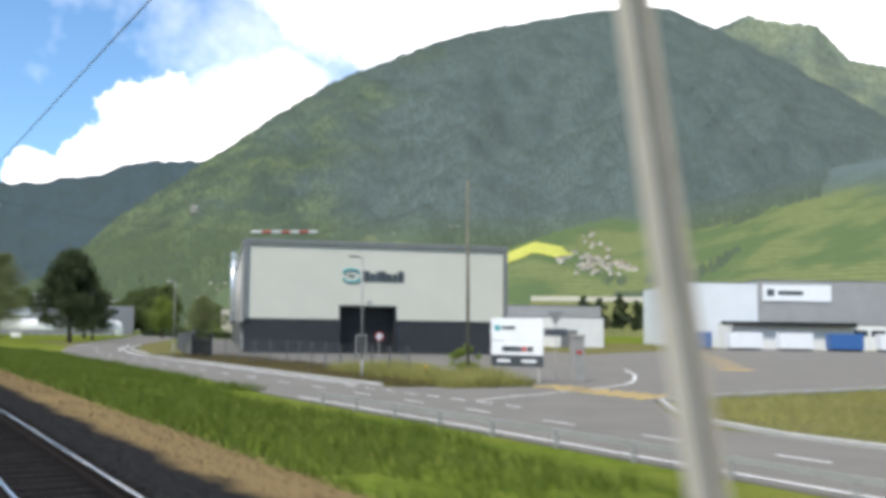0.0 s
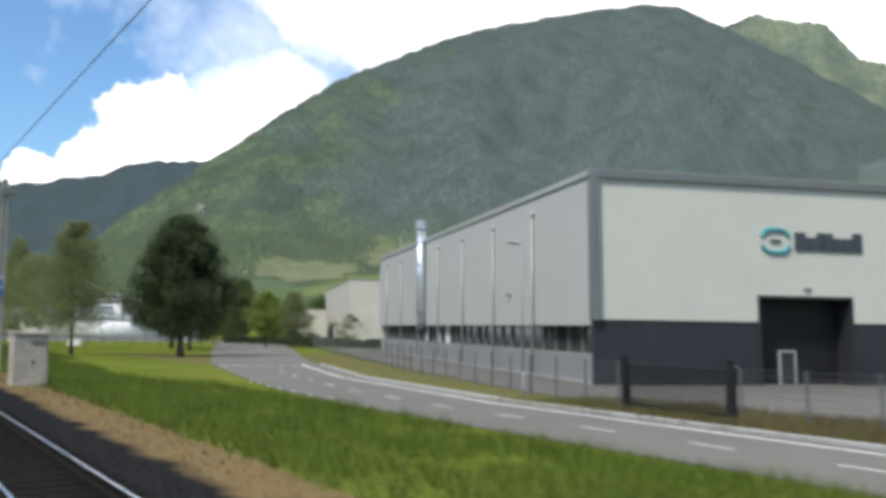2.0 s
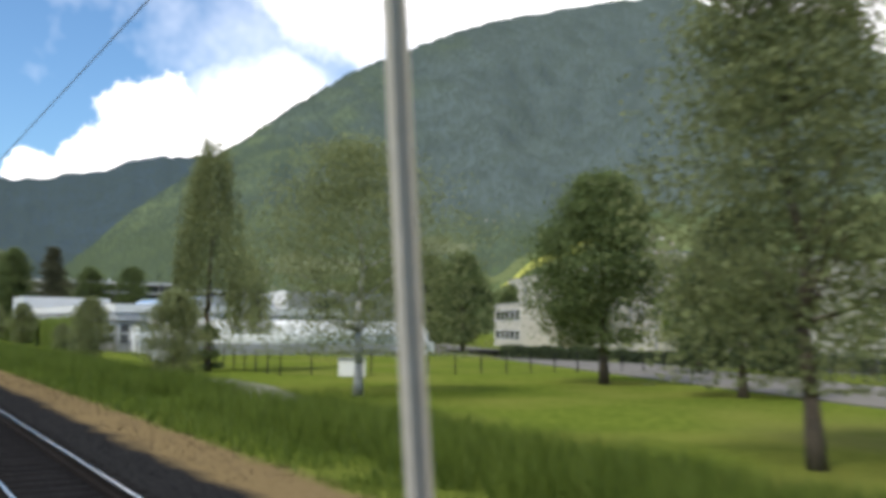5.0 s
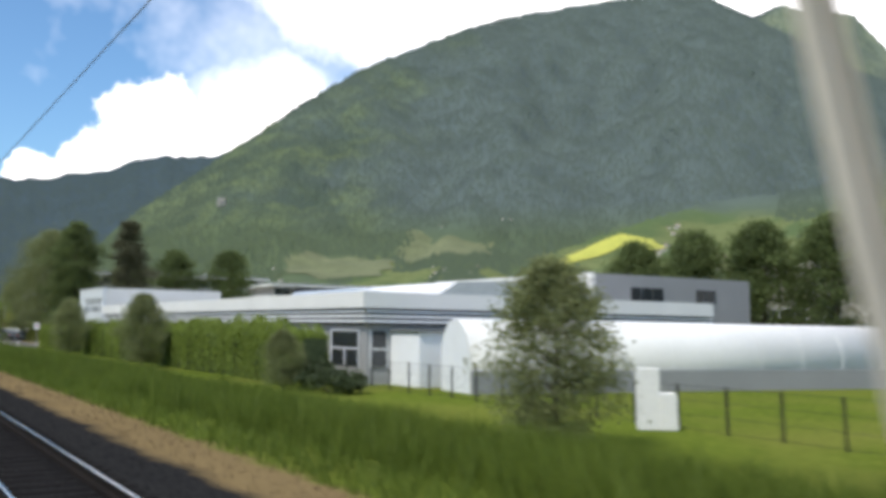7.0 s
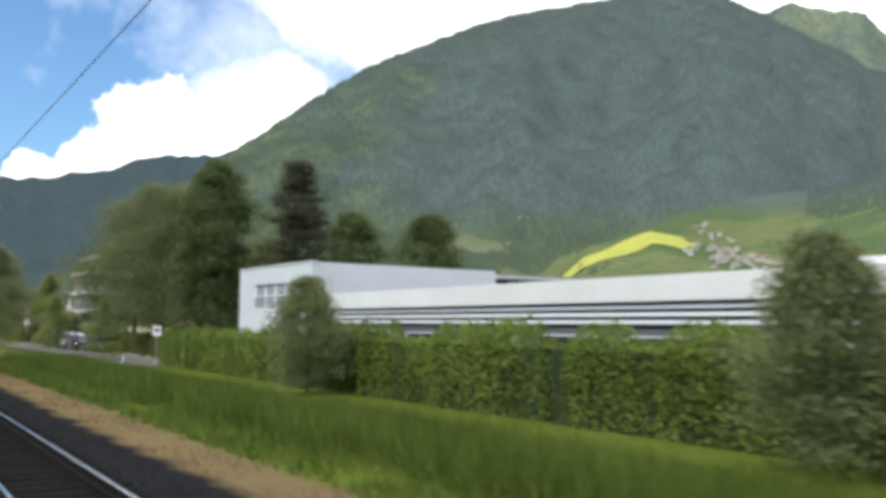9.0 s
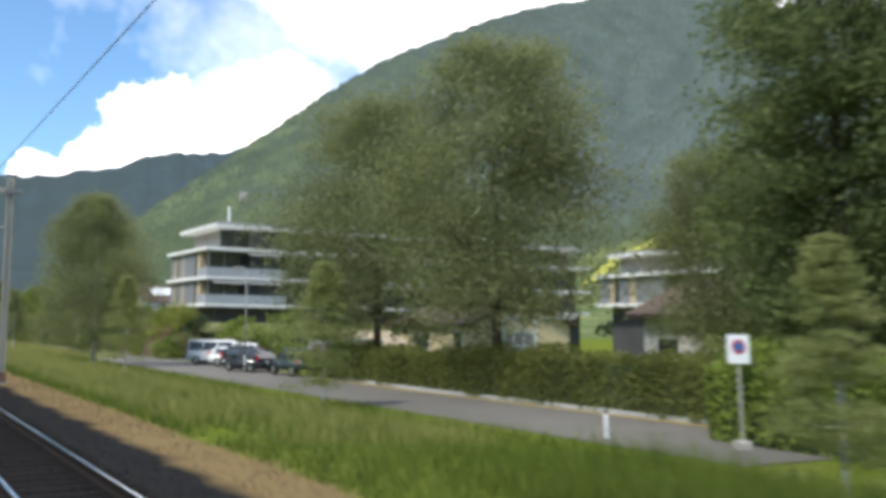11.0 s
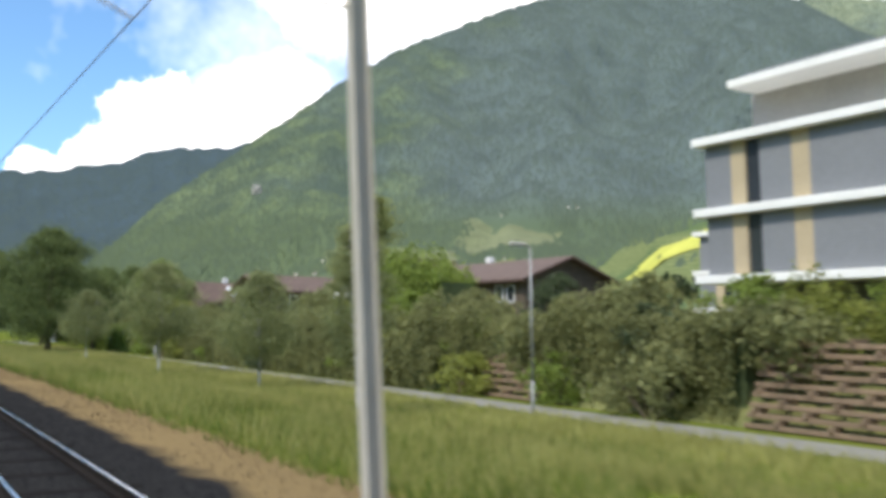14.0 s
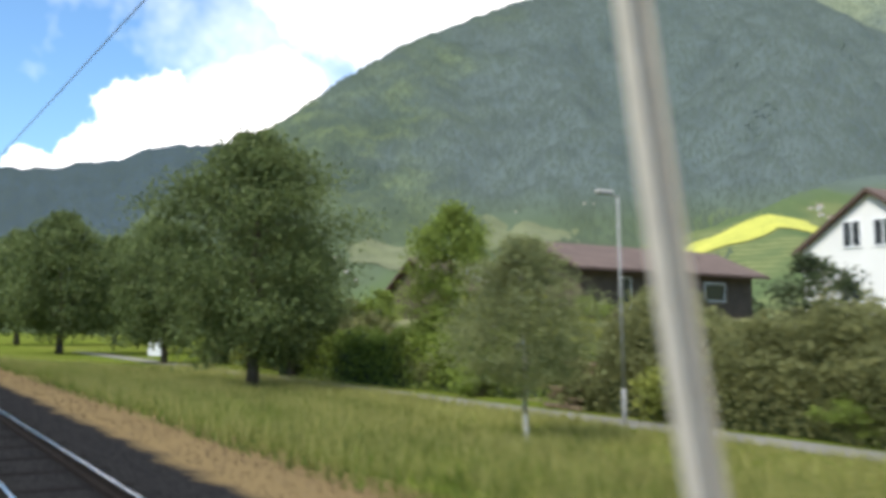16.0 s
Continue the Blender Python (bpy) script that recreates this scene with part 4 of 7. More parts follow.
part("roof_rod", rods(((0.4, 64.1, HT - 0.3), (0.4, 64.1, HT + 1.85), 0.045)), M_STEEL, hall, "thin lightning rod")

# street: asphalt with a bend to the right past the hall, a side mouth and a yard
ROAD_L = [(16.3, -130), (16.3, 42), (17.4, 54), (17.6, 96), (18.7, 107), (20.8, 118), (23.2, 129), (26.2, 141), (34.0, 165), (44, 195), (62, 245), (85, 310)]
ROAD_R = [(24.0, -130), (24.0, 42), (24.0, 54), (24.6, 95), (25.9, 107), (28.2, 118), (31.8, 129), (35.4, 141), (42.5, 160), (54, 190), (72, 240), (95, 305)]


def strip(left, right, z, thick, steps=8):
    bm = bmesh.new()
    rows = []
    for (a, b), (c, d) in zip(zip(left, right), zip(left[1:], right[1:])):
        for k in range(steps):
            s = k / steps
            rows.append(((a[0] + (c[0] - a[0]) * s, a[1] + (c[1] - a[1]) * s), (b[0] + (d[0] - b[0]) * s, b[1] + (d[1] - b[1]) * s)))
    rows.append((left[-1], right[-1]))
    top = [[bm.verts.new((p[0], p[1], z)) for p in r] for r in rows]
    low = [[bm.verts.new((p[0], p[1], z - thick)) for p in r] for r in rows]
    for i in range(len(rows) - 1):
        bm.faces.new((top[i][0], top[i][1], top[i + 1][1], top[i + 1][0]))
        bm.faces.new((low[i][0], low[i + 1][0], low[i + 1][1], low[i][1]))
        for j in (0, 1):
            bm.faces.new((top[i][j], top[i + 1][j], low[i + 1][j], low[i][j]))
    bm.faces.new((top[0][0], low[0][0], low[0][1], top[0][1]))
    bm.faces.new((top[-1][0], top[-1][1], low[-1][1], low[-1][0]))
    return bm


solid("road", strip(ROAD_L, ROAD_R, -0.85, 0.3), M_ASPHALT, "grey asphalt street with a bend", "road", kind="structure")
solid("yard", strip([(24.0, 24), (30.6, 32.2), (60, 34.5), (175, 40)], [(24.0, 44.5), (33, 44.5), (80, 95), (140, 125)], -0.856, 0.3), M_ASPHALT,
      "pale asphalt yard behind the side street", "yard", kind="structure")
solid("forecourt", strip([(29.5, 50), (31.5, 86), (34.5, 95), (60, 180)], [(70, 38), (72, 60), (75, 80), (100, 180)], -0.86, 0.3), M_ASPHALT,
      "grey asphalt forecourt round the hall", "forecourt", kind="structure")


def kerb(name, pts, label):
    ob = thing(name, label, "kerb", kind="structure")
    i = 0
    for (x0, y0), (x1, y1) in zip(pts, pts[1:]):
        ln = math.hypot(x1 - x0, y1 - y0)
        n = max(1, round(ln / 2.0))
        ang = math.degrees(math.atan2(y1 - y0, x1 - x0))
        for k in range(n):
            s = (k + 0.5) / n
            q = part("kerb_stone", boxes((-ln / n / 2 + 0.01, ln / n / 2 - 0.01, -0.09, 0.09, -0.3, 0.1), bevel=0.02), M_KERB, ob)
            q.matrix_basis = pose(x0 + (x1 - x0) * s, y0 + (y1 - y0) * s, -0.83, 0, 0, ang)
    return ob


kerb("kerb", [(24.2, 46), (24.2, 60), (24.8, 95), (27.7, 115), (33.7, 135)], "pale concrete kerb along the verge")
kerb("kerb", [(24.3, -20), (24.3, 20), (25.4, 24), (27.4, 27.8), (30.8, 32.0), (36, 33.2), (52, 34.1)], "rounded pale kerb at the side street")


def road_mark(pts, width, mat, label, z=-0.844):
    bm = bmesh.new()
    for (x0, y0), (x1, y1) in zip(pts, pts[1:]):
        d = Vector((x1 - x0, y1 - y0, 0))
        q = Vector((-d.y, d.x, 0)).normalized() * width / 2
        vs = [bm.verts.new((x + s * q.x, y + s * q.y, z)) for x, y, s in ((x0, y0, 1), (x0, y0, -1), (x1, y1, -1), (x1, y1, 1))]
        bm.faces.new(vs)
    return solid("road_marking", bm, mat, label, "road marking", group="road markings")


road_mark([(23.2, 47), (23.2, 60), (23.7, 95), (26.5, 116), (32.4, 136)], 0.22, M_LINE, "solid white edge line on the asphalt")
road_mark([(16.9, -100), (16.9, 40)], 0.15, M_LINE, "solid white edge line on the asphalt")
for k in range(7):
    road_mark([(18.3 + 0.25 * k * k / 7, 99.5 + 2.3 * k), (18.34 + 0.25 * k * k / 7 + 0.05 * k, 100.3 + 2.3 * k)], 0.12, M_LINE, "short white edge dash on the asphalt")
CENTRE = ramp_of([(-100, 20.3), (60, 20.4), (95, 20.8), (100, 21.2), (106, 21.9), (111.5, 23.0), (116.5, 24.1), (121.3, 25.1), (130, 27.0)])
for k in range(31):
    y = -23.5 + 4.88 * k
    road_mark([(float(CENTRE(y)), y), (float(CENTRE(y + 1.65)), y + 1.65)], 0.12, M_LINE, "short white centre dash on the asphalt")
for k in range(9):
    road_mark([(31.4 - 0.1 * k, 42.2 - 1.1 * k), (33.7, 42.9 - 1.03 * k)], 0.36, M_YELLOW, "yellow slanting bar across the side street")
for k in range(8):
    road_mark([(22.9 - 0.06 * k, 31.6 + 2.0 * k), (22.85 - 0.06 * k, 32.7 + 2.0 * k)], 0.15, M_LINE, "short white edge dash across the side street")
road_mark([(23.2, 35.4), (28.1, 37.5), (34.6, 40.4), (37.8, 42.1), (40.4, 44.2), (47, 51.1), (52, 57.8)], 0.15, M_LINE, "thin white guide line")
for k in range(6):
    road_mark([(60 + 6 * k, 55.5 + 6.3 * k), (63.5 + 6 * k, 55 + 6.3 * k)], 1.2, M_YELLOW, "yellow parking hatching in the yard")
for k in range(8):
    road_mark([(25.0 + 0.85 * k, 135.0 - 0.33 * k), (25.55 + 0.85 * k, 134.79 - 0.33 * k)], 0.55, M_LINE, "white bar of a give-way line across the street")

# verge between kerb and fence
verge_v, verge_f = blades(26000, 24.4, 31, 44, 96, 0.1, 0.35, 0.02, 0.35, 0.2)
tagged(new("verge_grass", raw("verge_grass", verge_v, verge_f, M_VERGE)), "ragged green and straw verge grass by the fence", "grass", kind="stuff")
tall_v, tall_f = blades(15000, 26.4, 31.8, 42.5, 58, 0.5, 1.1, 0.016, 0.3, 0.25)
tagged(new("tall_verge_grass", raw("tall_verge_grass", tall_v, tall_f, M_SEEDGRASS)), "tall yellowish unmown grass by the company board", "grass", kind="stuff")
isl_v, isl_f = blades(26000, 25.8, 62, 2, 34, 0.15, 0.5, 0.02, 0.35, 0.2, lambda x, y: (y < 31.0 - np.clip(31.0 - x, 0, 9) * 1.3) | (x > 33) & (y < 32.5))
tagged(new("island_grass", raw("island_grass", isl_v, isl_f, M_SEEDGRASS)), "unmown yellowish grass beside the side street", "grass", kind="stuff")
v2, f2 = blades(12000, 24.5, 31.5, 44, 90, 0.2, 0.5, 0.02, 0.35, 0.35)
tagged(new("verge_straw", raw("verge_straw", v2, f2, M_DRYGRASS)), "dry tall grass by the wire fence", "grass", kind="stuff")


def wire_fence(name, label, pts, height, spacing, post_mat, wire_mat, wires=7, post_r=0.03):
    ob = thing(name, label, "fence", pose(pts[0][0], pts[0][1], zg(*pts[0])))
    o = Vector((pts[0][0], pts[0][1], zg(*pts[0])))
    post = None
    for (x0, y0), (x1, y1) in zip(pts, pts[1:]):
        ln = math.hypot(x1 - x0, y1 - y0)
        n = max(1, round(ln / spacing))
        for k in range(n + 1):
            s = k / n
            x, y = x0 + (x1 - x0) * s, y0 + (y1 - y0) * s
            m = Matrix.Translation(Vector((x, y, zg(x, y))) - o)
            if post is None:
                post = part("post", rods(((0, 0, -0.3), (0, 0, height + 0.05), post_r)), post_mat, ob, "thin steel post")
                post.matrix_basis = m
            else:
                same(post, m, ob)
        mesh_bm = bmesh.new()
        for k in range(wires):
            z = 0.06 + (height - 0.06) * k / (wires - 1)
            rod(mesh_bm, Vector((x0, y0, zg(x0, y0) + z)) - o, Vector((x1, y1, zg(x1, y1) + z)) - o, 0.006, n=4)
        nv = int(ln / 0.22)
        for k in range(nv):
            s = k / max(1, nv)
            b = Vector((x0 + (x1 - x0) * s, y0 + (y1 - y0) * s, zg(x0, y0))) - o
            rod(mesh_bm, b + Vector((0, 0, 0.06)), b + Vector((0, 0, height)), 0.004, n=3)
        tagged(part("wire_mesh", mesh_bm, wire_mat, ob, "fine wire mesh"), kind="stuff")
    return ob


wire_fence("wire_fence", "grey steel wire fence in front of the hall", [(29.2, 52), (29.4, 72), (27.4, 84.6)], 1.9, 2.5, M_FENCE, M_FENCE, 9, 0.05)
wire_fence("wire_fence", "grey steel wire fence along the bend of the street", [(27.5, 91.2), (29.5, 100), (35.0, 122), (49.4, 165), (61.4, 200)], 1.9, 2.7, M_FENCE, M_FENCE, 9, 0.05)
gate = thing("yard_gate", "dark grey steel sliding gate between square posts", "gate", pose(27.4, 85.0, -0.9, 0, 0, 88))
for x in (0.0, 5.9):
    part("gate_post", boxes((x - 0.12, x + 0.12, -0.12, 0.12, -0.2, 2.25), bevel=0.01), M_BLACK, gate, "square black post")
part("gate_frame", boxes((0.2, 5.7, -0.04, 0.04, 0.15, 0.27), (0.2, 5.7, -0.04, 0.04, 1.75, 1.85), (0.2, 0.3, -0.04, 0.04, 0.27, 1.75), (5.6, 5.7, -0.04, 0.04, 0.27, 1.75)), M_BLACK, gate)
bar = part("gate_bar", boxes((-0.015, 0.015, -0.015, 0.015, 0.27, 1.75)), M_BLACK, gate)
bar.matrix_basis = pose(0.45, 0, 0)
for k in range(1, 36):
    same(bar, pose(0.45 + 0.147 * k, 0, 0), gate)
part("gate_lamp", boxes((-0.1, 0.1, -0.16, -0.12, 1.95, 2.2)), M_SIGNWHITE, gate, "white signal lamp")

solid("hall_apron", strip([(28.1, 91.5), (29.8, 100), (36.2, 122), (50.6, 165), (60, 190)], [(36.4, 92), (37.4, 104), (43.2, 122), (57.4, 165), (66, 190)], -0.865, 0.2), M_ASPHALT, "grey asphalt strip between the fence and the hall", "yard", kind="structure")
# guard rail on the bank side
guard = thing("guard_rail", "galvanised steel guard rail along the street", "guard rail", pose(16.3, 0, -0.82))
part("rail_beam", prism([(0, 0.3), (0.03, 0.31), (0.05, 0.335), (0.02, 0.37), (0.05, 0.405), (0.03, 0.43), (0, 0.44), (-0.02, 0.44), (-0.02, 0.3)], (-40, 36.5)), M_GUARD, guard, "corrugated steel beam")
gp = part("post", boxes((-0.1, -0.02, -0.04, 0.04, -0.3, 0.42)), M_GUARD, guard)
gp.matrix_basis = pose(0, 36, 0)
for k in range(1, 26):
    same(gp, pose(0, 36 - 3 * k, 0), guard)

# company board of three plates on posts
board = thing("company_board", "white company sign board of stacked plates on two posts", "sign", pose(32.45, 47.75, -0.9, 0, 0, -53.5))
for x in (0.3, 2.9):
    part("post", boxes((x - 0.06, x + 0.06, 0.02, 0.12, -0.3, 3.7)), M_STEEL, board)
for z0, z1, mt, lab in ((2.45, 3.78, M_SIGNWHITE, "white plate"), (1.62, 2.42, M_SIGNWHITE, "white plate"), (0.95, 1.59, M_SIGNGREY, "dark blue-grey plate")):
    pl = part("plate", boxes((0, 3.2, -0.04, 0.02, z0, z1), bevel=0.008), mt, board, lab)
    if z0 > 2:
        part("sign_bar", boxes((0.25, 0.6, -0.06, -0.04, 3.05, 3.35)), M_TEAL, pl)
        part("sign_bar", boxes((0.7, 1.5, -0.06, -0.04, 3.12, 3.3)), M_SIGNGREY, pl)
    elif z0 > 1.2:
        part("sign_bar", boxes((0.7, 1.9, -0.06, -0.04, 1.82, 2.12)), M_SIGNGREY, pl)
        part("sign_bar", boxes((1.95, 2.2, -0.06, -0.04, 1.82, 2.12)), M_SIGNRED, pl)
        part("sign_bar", boxes((2.25, 2.6, -0.06, -0.04, 1.82, 2.12)), M_SIGNGREY, pl)
    else:
        part("sign_bar", boxes((0.4, 1.2, -0.06, -0.04, 1.2, 1.35)), M_SIGNWHITE, pl)
        part("sign_bar", boxes((1.9, 2.8, -0.06, -0.04, 1.2, 1.35)), M_SIGNWHITE, pl)

pole = thing("wooden_pole", "tall weathered wooden utility pole", "utility pole", pose(30.9, 47.9, -0.9))
part("shaft", rod(bmesh.new(), (0, 0, -0.5), (0, 0, 12.0), 0.11, 0.07, 12), M_POLE, pole, "", True)
part("foot_box", boxes((-0.2, 0.2, -0.35, -0.12, 0.0, 0.9), bevel=0.02), M_WOOD, pole, "brown timber foot casing")


def street_lamp(x, y, height, label, reach=0.55, turn=180):
    ob = thing("street_lamp", label, "street lamp", pose(x, y, zg(x, y), 0, 0, turn), "street lamps")
    bm = bmesh.new()
    rod(bm, (0, 0, -0.3), (0, 0, 1.2), 0.07, 0.065, 10)
    rod(bm, (0, 0, 1.2), (0, 0, height), 0.05, 0.038, 10)
    rod(bm, (0, 0, height - 0.05), (reach * 0.6, 0, height + 0.05), 0.035, 0.03, 8)
    part("post", bm, M_GUARD, ob, "", True)
    head = part("lamp_head", boxes((reach * 0.5, reach * 0.5 + 0.65, -0.13, 0.13, height, height + 0.13), bevel=0.04), M_STEEL, ob)
    part("lens", boxes((reach * 0.55, reach * 0.5 + 0.55, -0.1, 0.1, height - 0.03, height)), M_FROST, head)
    return ob


street_lamp(25.9, 51.8, 7.3, "slender grey street lamp by the hall fence")
street_lamp(27.85, 98.4, 7.4, "slender grey street lamp before the silver side wall")
sign_post = thing("road_sign", "round prohibition sign on a thin grey post", "traffic sign", pose(29.5, 56.5, -0.88))
part("post", rods(((0, 0, -0.3), (0, 0, 2.6), 0.03)), M_STEEL, sign_post)
disc = part("disc", rods(((0, -0.03, 2.5), (0, -0.05, 2.5), 0.3), n=24), M_SIGNRED, sign_post, "red-rimmed disc")
part("face", rods(((0, -0.05, 2.5), (0, -0.056, 2.5), 0.22), n=24), M_SIGNWHITE, disc)
bol = thing("bollard", "yellow and dark hazard bollard at the gate", "bollard", pose(27.2, 46.5, -0.9))
part("post", rods(((0, 0, -0.2), (0, 0, 1.1), 0.07)), M_YELLOW, bol)
part("band", rods(((0, 0, 0.6), (0, 0, 0.85), 0.075)), M_BLACK, bol)

pillar = thing("gate_pillar", "square grey stone gate pillar at the yard entrance", "pillar", pose(37.4, 45.8, -0.9, 0, 0, -20))
part("shaft", boxes((-0.36, 0.36, -0.36, 0.36, -0.2, 2.7), bevel=0.03), M_STONEWALL, pillar)
part("cap", boxes((-0.42, 0.42, -0.42, 0.42, 2.7, 2.85), bevel=0.03), M_CONCRETE, pillar)
part("number_plate", boxes((-0.15, 0.15, -0.385, -0.36, 1.7, 1.9)), M_SIGNRED, pillar, "small red plate")
yield_sign = thing("yield_sign", "grey back of a triangular give-way sign on a thin post", "traffic sign", pose(36.4, 46.6, -0.9, 0, 0, -40))
part("post", rods(((0, 0, -0.2), (0, 0, 4.3), 0.035)), M_STEEL, yield_sign)
part("plate", prism([(-0.5, 4.25), (0.5, 4.25), (0, 3.4)], (-0.06, -0.035)), M_GREYTRIM, yield_sign, "dull grey triangle")
part("lower_plate", boxes((-0.7, 0.7, -0.06, -0.035, 2.75, 3.2), bevel=0.01), M_SIGNGREY, yield_sign, "dark direction plate")
make_shrub("shrub", "tangled green climber at the foot of the wooden pole", 31.3, 48.6, 0.8, 2.2, M_HEDGE, 35, 2200, 0.07)
cab = thing("trackside_cabinet", "weathered grey concrete relay cabinet beside the track", "cabinet", pose(6.55, 104.9, -0.45))
part("body", boxes((-0.75, 0.62, -0.75, 0.75, 0.0, 2.27), bevel=0.03), M_CABINET, cab, "stained concrete body")
part("lid", boxes((-0.82, 0.69, -0.82, 0.82, 2.27, 2.37), bevel=0.03), M_CABINET, cab, "overhanging concrete lid")
cd = part("door", boxes((-0.1, 0.55, -0.775, -0.75, 0.15, 1.95), bevel=0.01), M_CABINET, cab, "grey sheet door")
part("hood", boxes((-0.15, 0.6, -0.83, -0.775, 1.95, 2.02)), M_GREYTRIM, cd)
part("handle", boxes((-0.02, 0.03, -0.8, -0.775, 1.0, 1.18)), M_BLACK, cd)
part("side_panel", boxes((-0.775, -0.75, -0.5, 0.3, 0.4, 1.9), bevel=0.01), M_CABINET, cab)
ms = thing("mast_sign", "blue and white square sign plate on the mast", "sign", pose(5.27, 106.0, 3.63, 0, 0, -10) @ Matrix.Scale(0.71, 4))
part("plate", boxes((-0.34, 0.3, -0.13, -0.1, 0.2, 0.95), bevel=0.01), M_AWNING, ms, "white plate")
part("ring", rods(((-0.02, -0.13, 0.57), (-0.02, -0.145, 0.57), 0.32), n=20), M_SIGNBLUE, ms, "blue disc")
part("lower_plate", boxes((-0.34, 0.3, -0.13, -0.1, -0.15, 0.17), bevel=0.01), M_SIGNBLUE, ms, "blue plate")
part("arrow", rods(((-0.02, -0.145, 0.57), (-0.02, -0.155, 0.57), 0.2), n=3), M_AWNING, ms)


def block(name, label, m, w, d, h, wall_mat, roof_mat=None, category="industrial building", windows=(), pilasters=0, pil_mat=None, parapet=0.35):
    """A plain flat-roofed block: walls, roof, parapet, window rows on the front (y = 0) and the side (x = 0)."""
    ob = thing(name, label, category, m)
    for r in ((0, w, 0, 0.3, 0, h), (0, w, d - 0.3, d, 0, h), (0, 0.3, 0.3, d - 0.3, 0, h), (w - 0.3, w, 0.3, d - 0.3, 0, h)):
        part("wall", boxes(r), wall_mat, ob)
    part("roof", boxes((0.3, w - 0.3, 0.3, d - 0.3, h - parapet - 0.2, h - parapet)), roof_mat or M_FLATROOF, ob)
    part("coping", boxes((-0.08, w + 0.08, -0.08, 0.35, h, h + 0.12), (-0.08, 0.35, 0.35, d, h, h + 0.12)), M_GREYTRIM, ob)
    for face, u0, u1, z0, z1, n in windows:
        for k in range(n):
            a = u0 + (u1 - u0) * k / n
            b = u0 + (u1 - u0) * (k + 0.82) / n
            if face == "front":
                wd = part("window", boxes((a, b, -0.03, 0.0, z0, z1)), M_GLASS, ob)
                part("frame", boxes((a - 0.06, a, -0.06, 0, z0, z1), (b, b + 0.06, -0.06, 0, z0, z1), (a - 0.06, b + 0.06, -0.06, 0, z1, z1 + 0.07), (a - 0.06, b + 0.06, -0.06, 0, z0 - 0.07, z0)), M_SIGNWHITE, wd)
            else:
                wd = part("window", boxes((-0.03, 0.0, a, b, z0, z1)), M_GLASS, ob)
                part("frame", boxes((-0.06, 0, a - 0.06, a, z0, z1), (-0.06, 0, b, b + 0.06, z0, z1), (-0.06, 0, a - 0.06, b + 0.06, z1, z1 + 0.07), (-0.06, 0, a - 0.06, b + 0.06, z0 - 0.07, z0)), M_SIGNWHITE, wd)
    for k in range(pilasters):
        y = d * (k + 0.5) / pilasters
        part("pilaster", boxes((-0.2, 0, y - 0.3, y + 0.3, 0, h - 0.3)), pil_mat or M_GREYWALL, ob)
    return ob


block("warehouse", "white and grey warehouse with loading bays across the yard", pose(138.6, 135.6, -0.9, 0, 0, -31), 13.8, 40, 12.6, M_WHITESHEET)
wh2 = block("warehouse", "grey warehouse with a white sign panel and low white front", pose(150.5, 128.4, -0.9, 0, 0, -31), 60, 40, 13.2, M_GREYWALL)
sg = part("sign_panel", boxes((0.8, 14.2, -0.25, -0.02, 9.2, 12.4)), M_SIGNWHITE, wh2, "white sign panel")
part("sign_bar", boxes((1.6, 3.0, -0.3, -0.25, 10.2, 11.5)), M_SIGNGREY, sg)
part("sign_bar", boxes((3.8, 8.6, -0.3, -0.25, 10.4, 11.2)), M_SIGNGREY, sg)
low = block("loading_annex", "low white loading annex with dark canopy", pose(136, 122.0, -0.9, 0, 0, -31), 70, 9, 4.6, M_WHITE, windows=(("front", 22, 60, 2.6, 3.7, 12),))
part("canopy", boxes((-2, 22, -1.5, 0, 4.3, 5.0)), M_BLACK, low, "dark canopy")
for k in range(7):
    cont = thing("container", "white swap-body container parked at the annex" if k % 3 else "blue container parked at the annex", "container", pose(119 + 7.4 * k, 118.5 - 4.4 * k, -0.87, 0, 0, -31), "yard containers")
    part("body", boxes((0, 5.6, 0, 2.4, 0.35, 3.0), bevel=0.04), M_SIGNWHITE if k % 3 else M_SIGNBLUE, cont)
    part("base_frame", boxes((0.2, 5.4, 0.2, 2.2, 0.0, 0.35)), M_BLACK, cont)
grey = block("storage_hall", "small grey metal storage hall behind the sign board", pose(114.5, 165, -0.9, 0, 0, -32), 21, 26, 7.9, M_GREYWALL, windows=(("front", 1, 20, 1.0, 2.6, 8),))
tent = block("storage_hall", "white storage shed with a grey door behind the hall", pose(104, 133, -0.9, 0, 0, -18), 9, 30, 5.2, M_WHITE)
part("roller_door", boxes((1, 4, -0.1, -0.02, 0, 3)), M_GREYTRIM, tent, "grey roller door")
# big beige hall farther on, with pilasters
block("factory_hall", "long beige concrete factory hall with grey pilasters", pose(86, 237, -0.9, 0, 0, -20.5), 58, 78, 12.9, M_BEIGE, pilasters=9, pil_mat=M_GREYWALL)
annex = block("office_annex", "low beige office annex with strip windows", pose(92, 276, -0.9, 0, 0, -20.5), 6, 18, 7.4, M_BEIGE, windows=(("side", 1, 17, 4.6, 6.2, 5), ("side", 1, 17, 1.4, 2.8, 5),))
annex.matrix_basis = pose(92.4, 277, -0.9, 0, 0, -20.5)
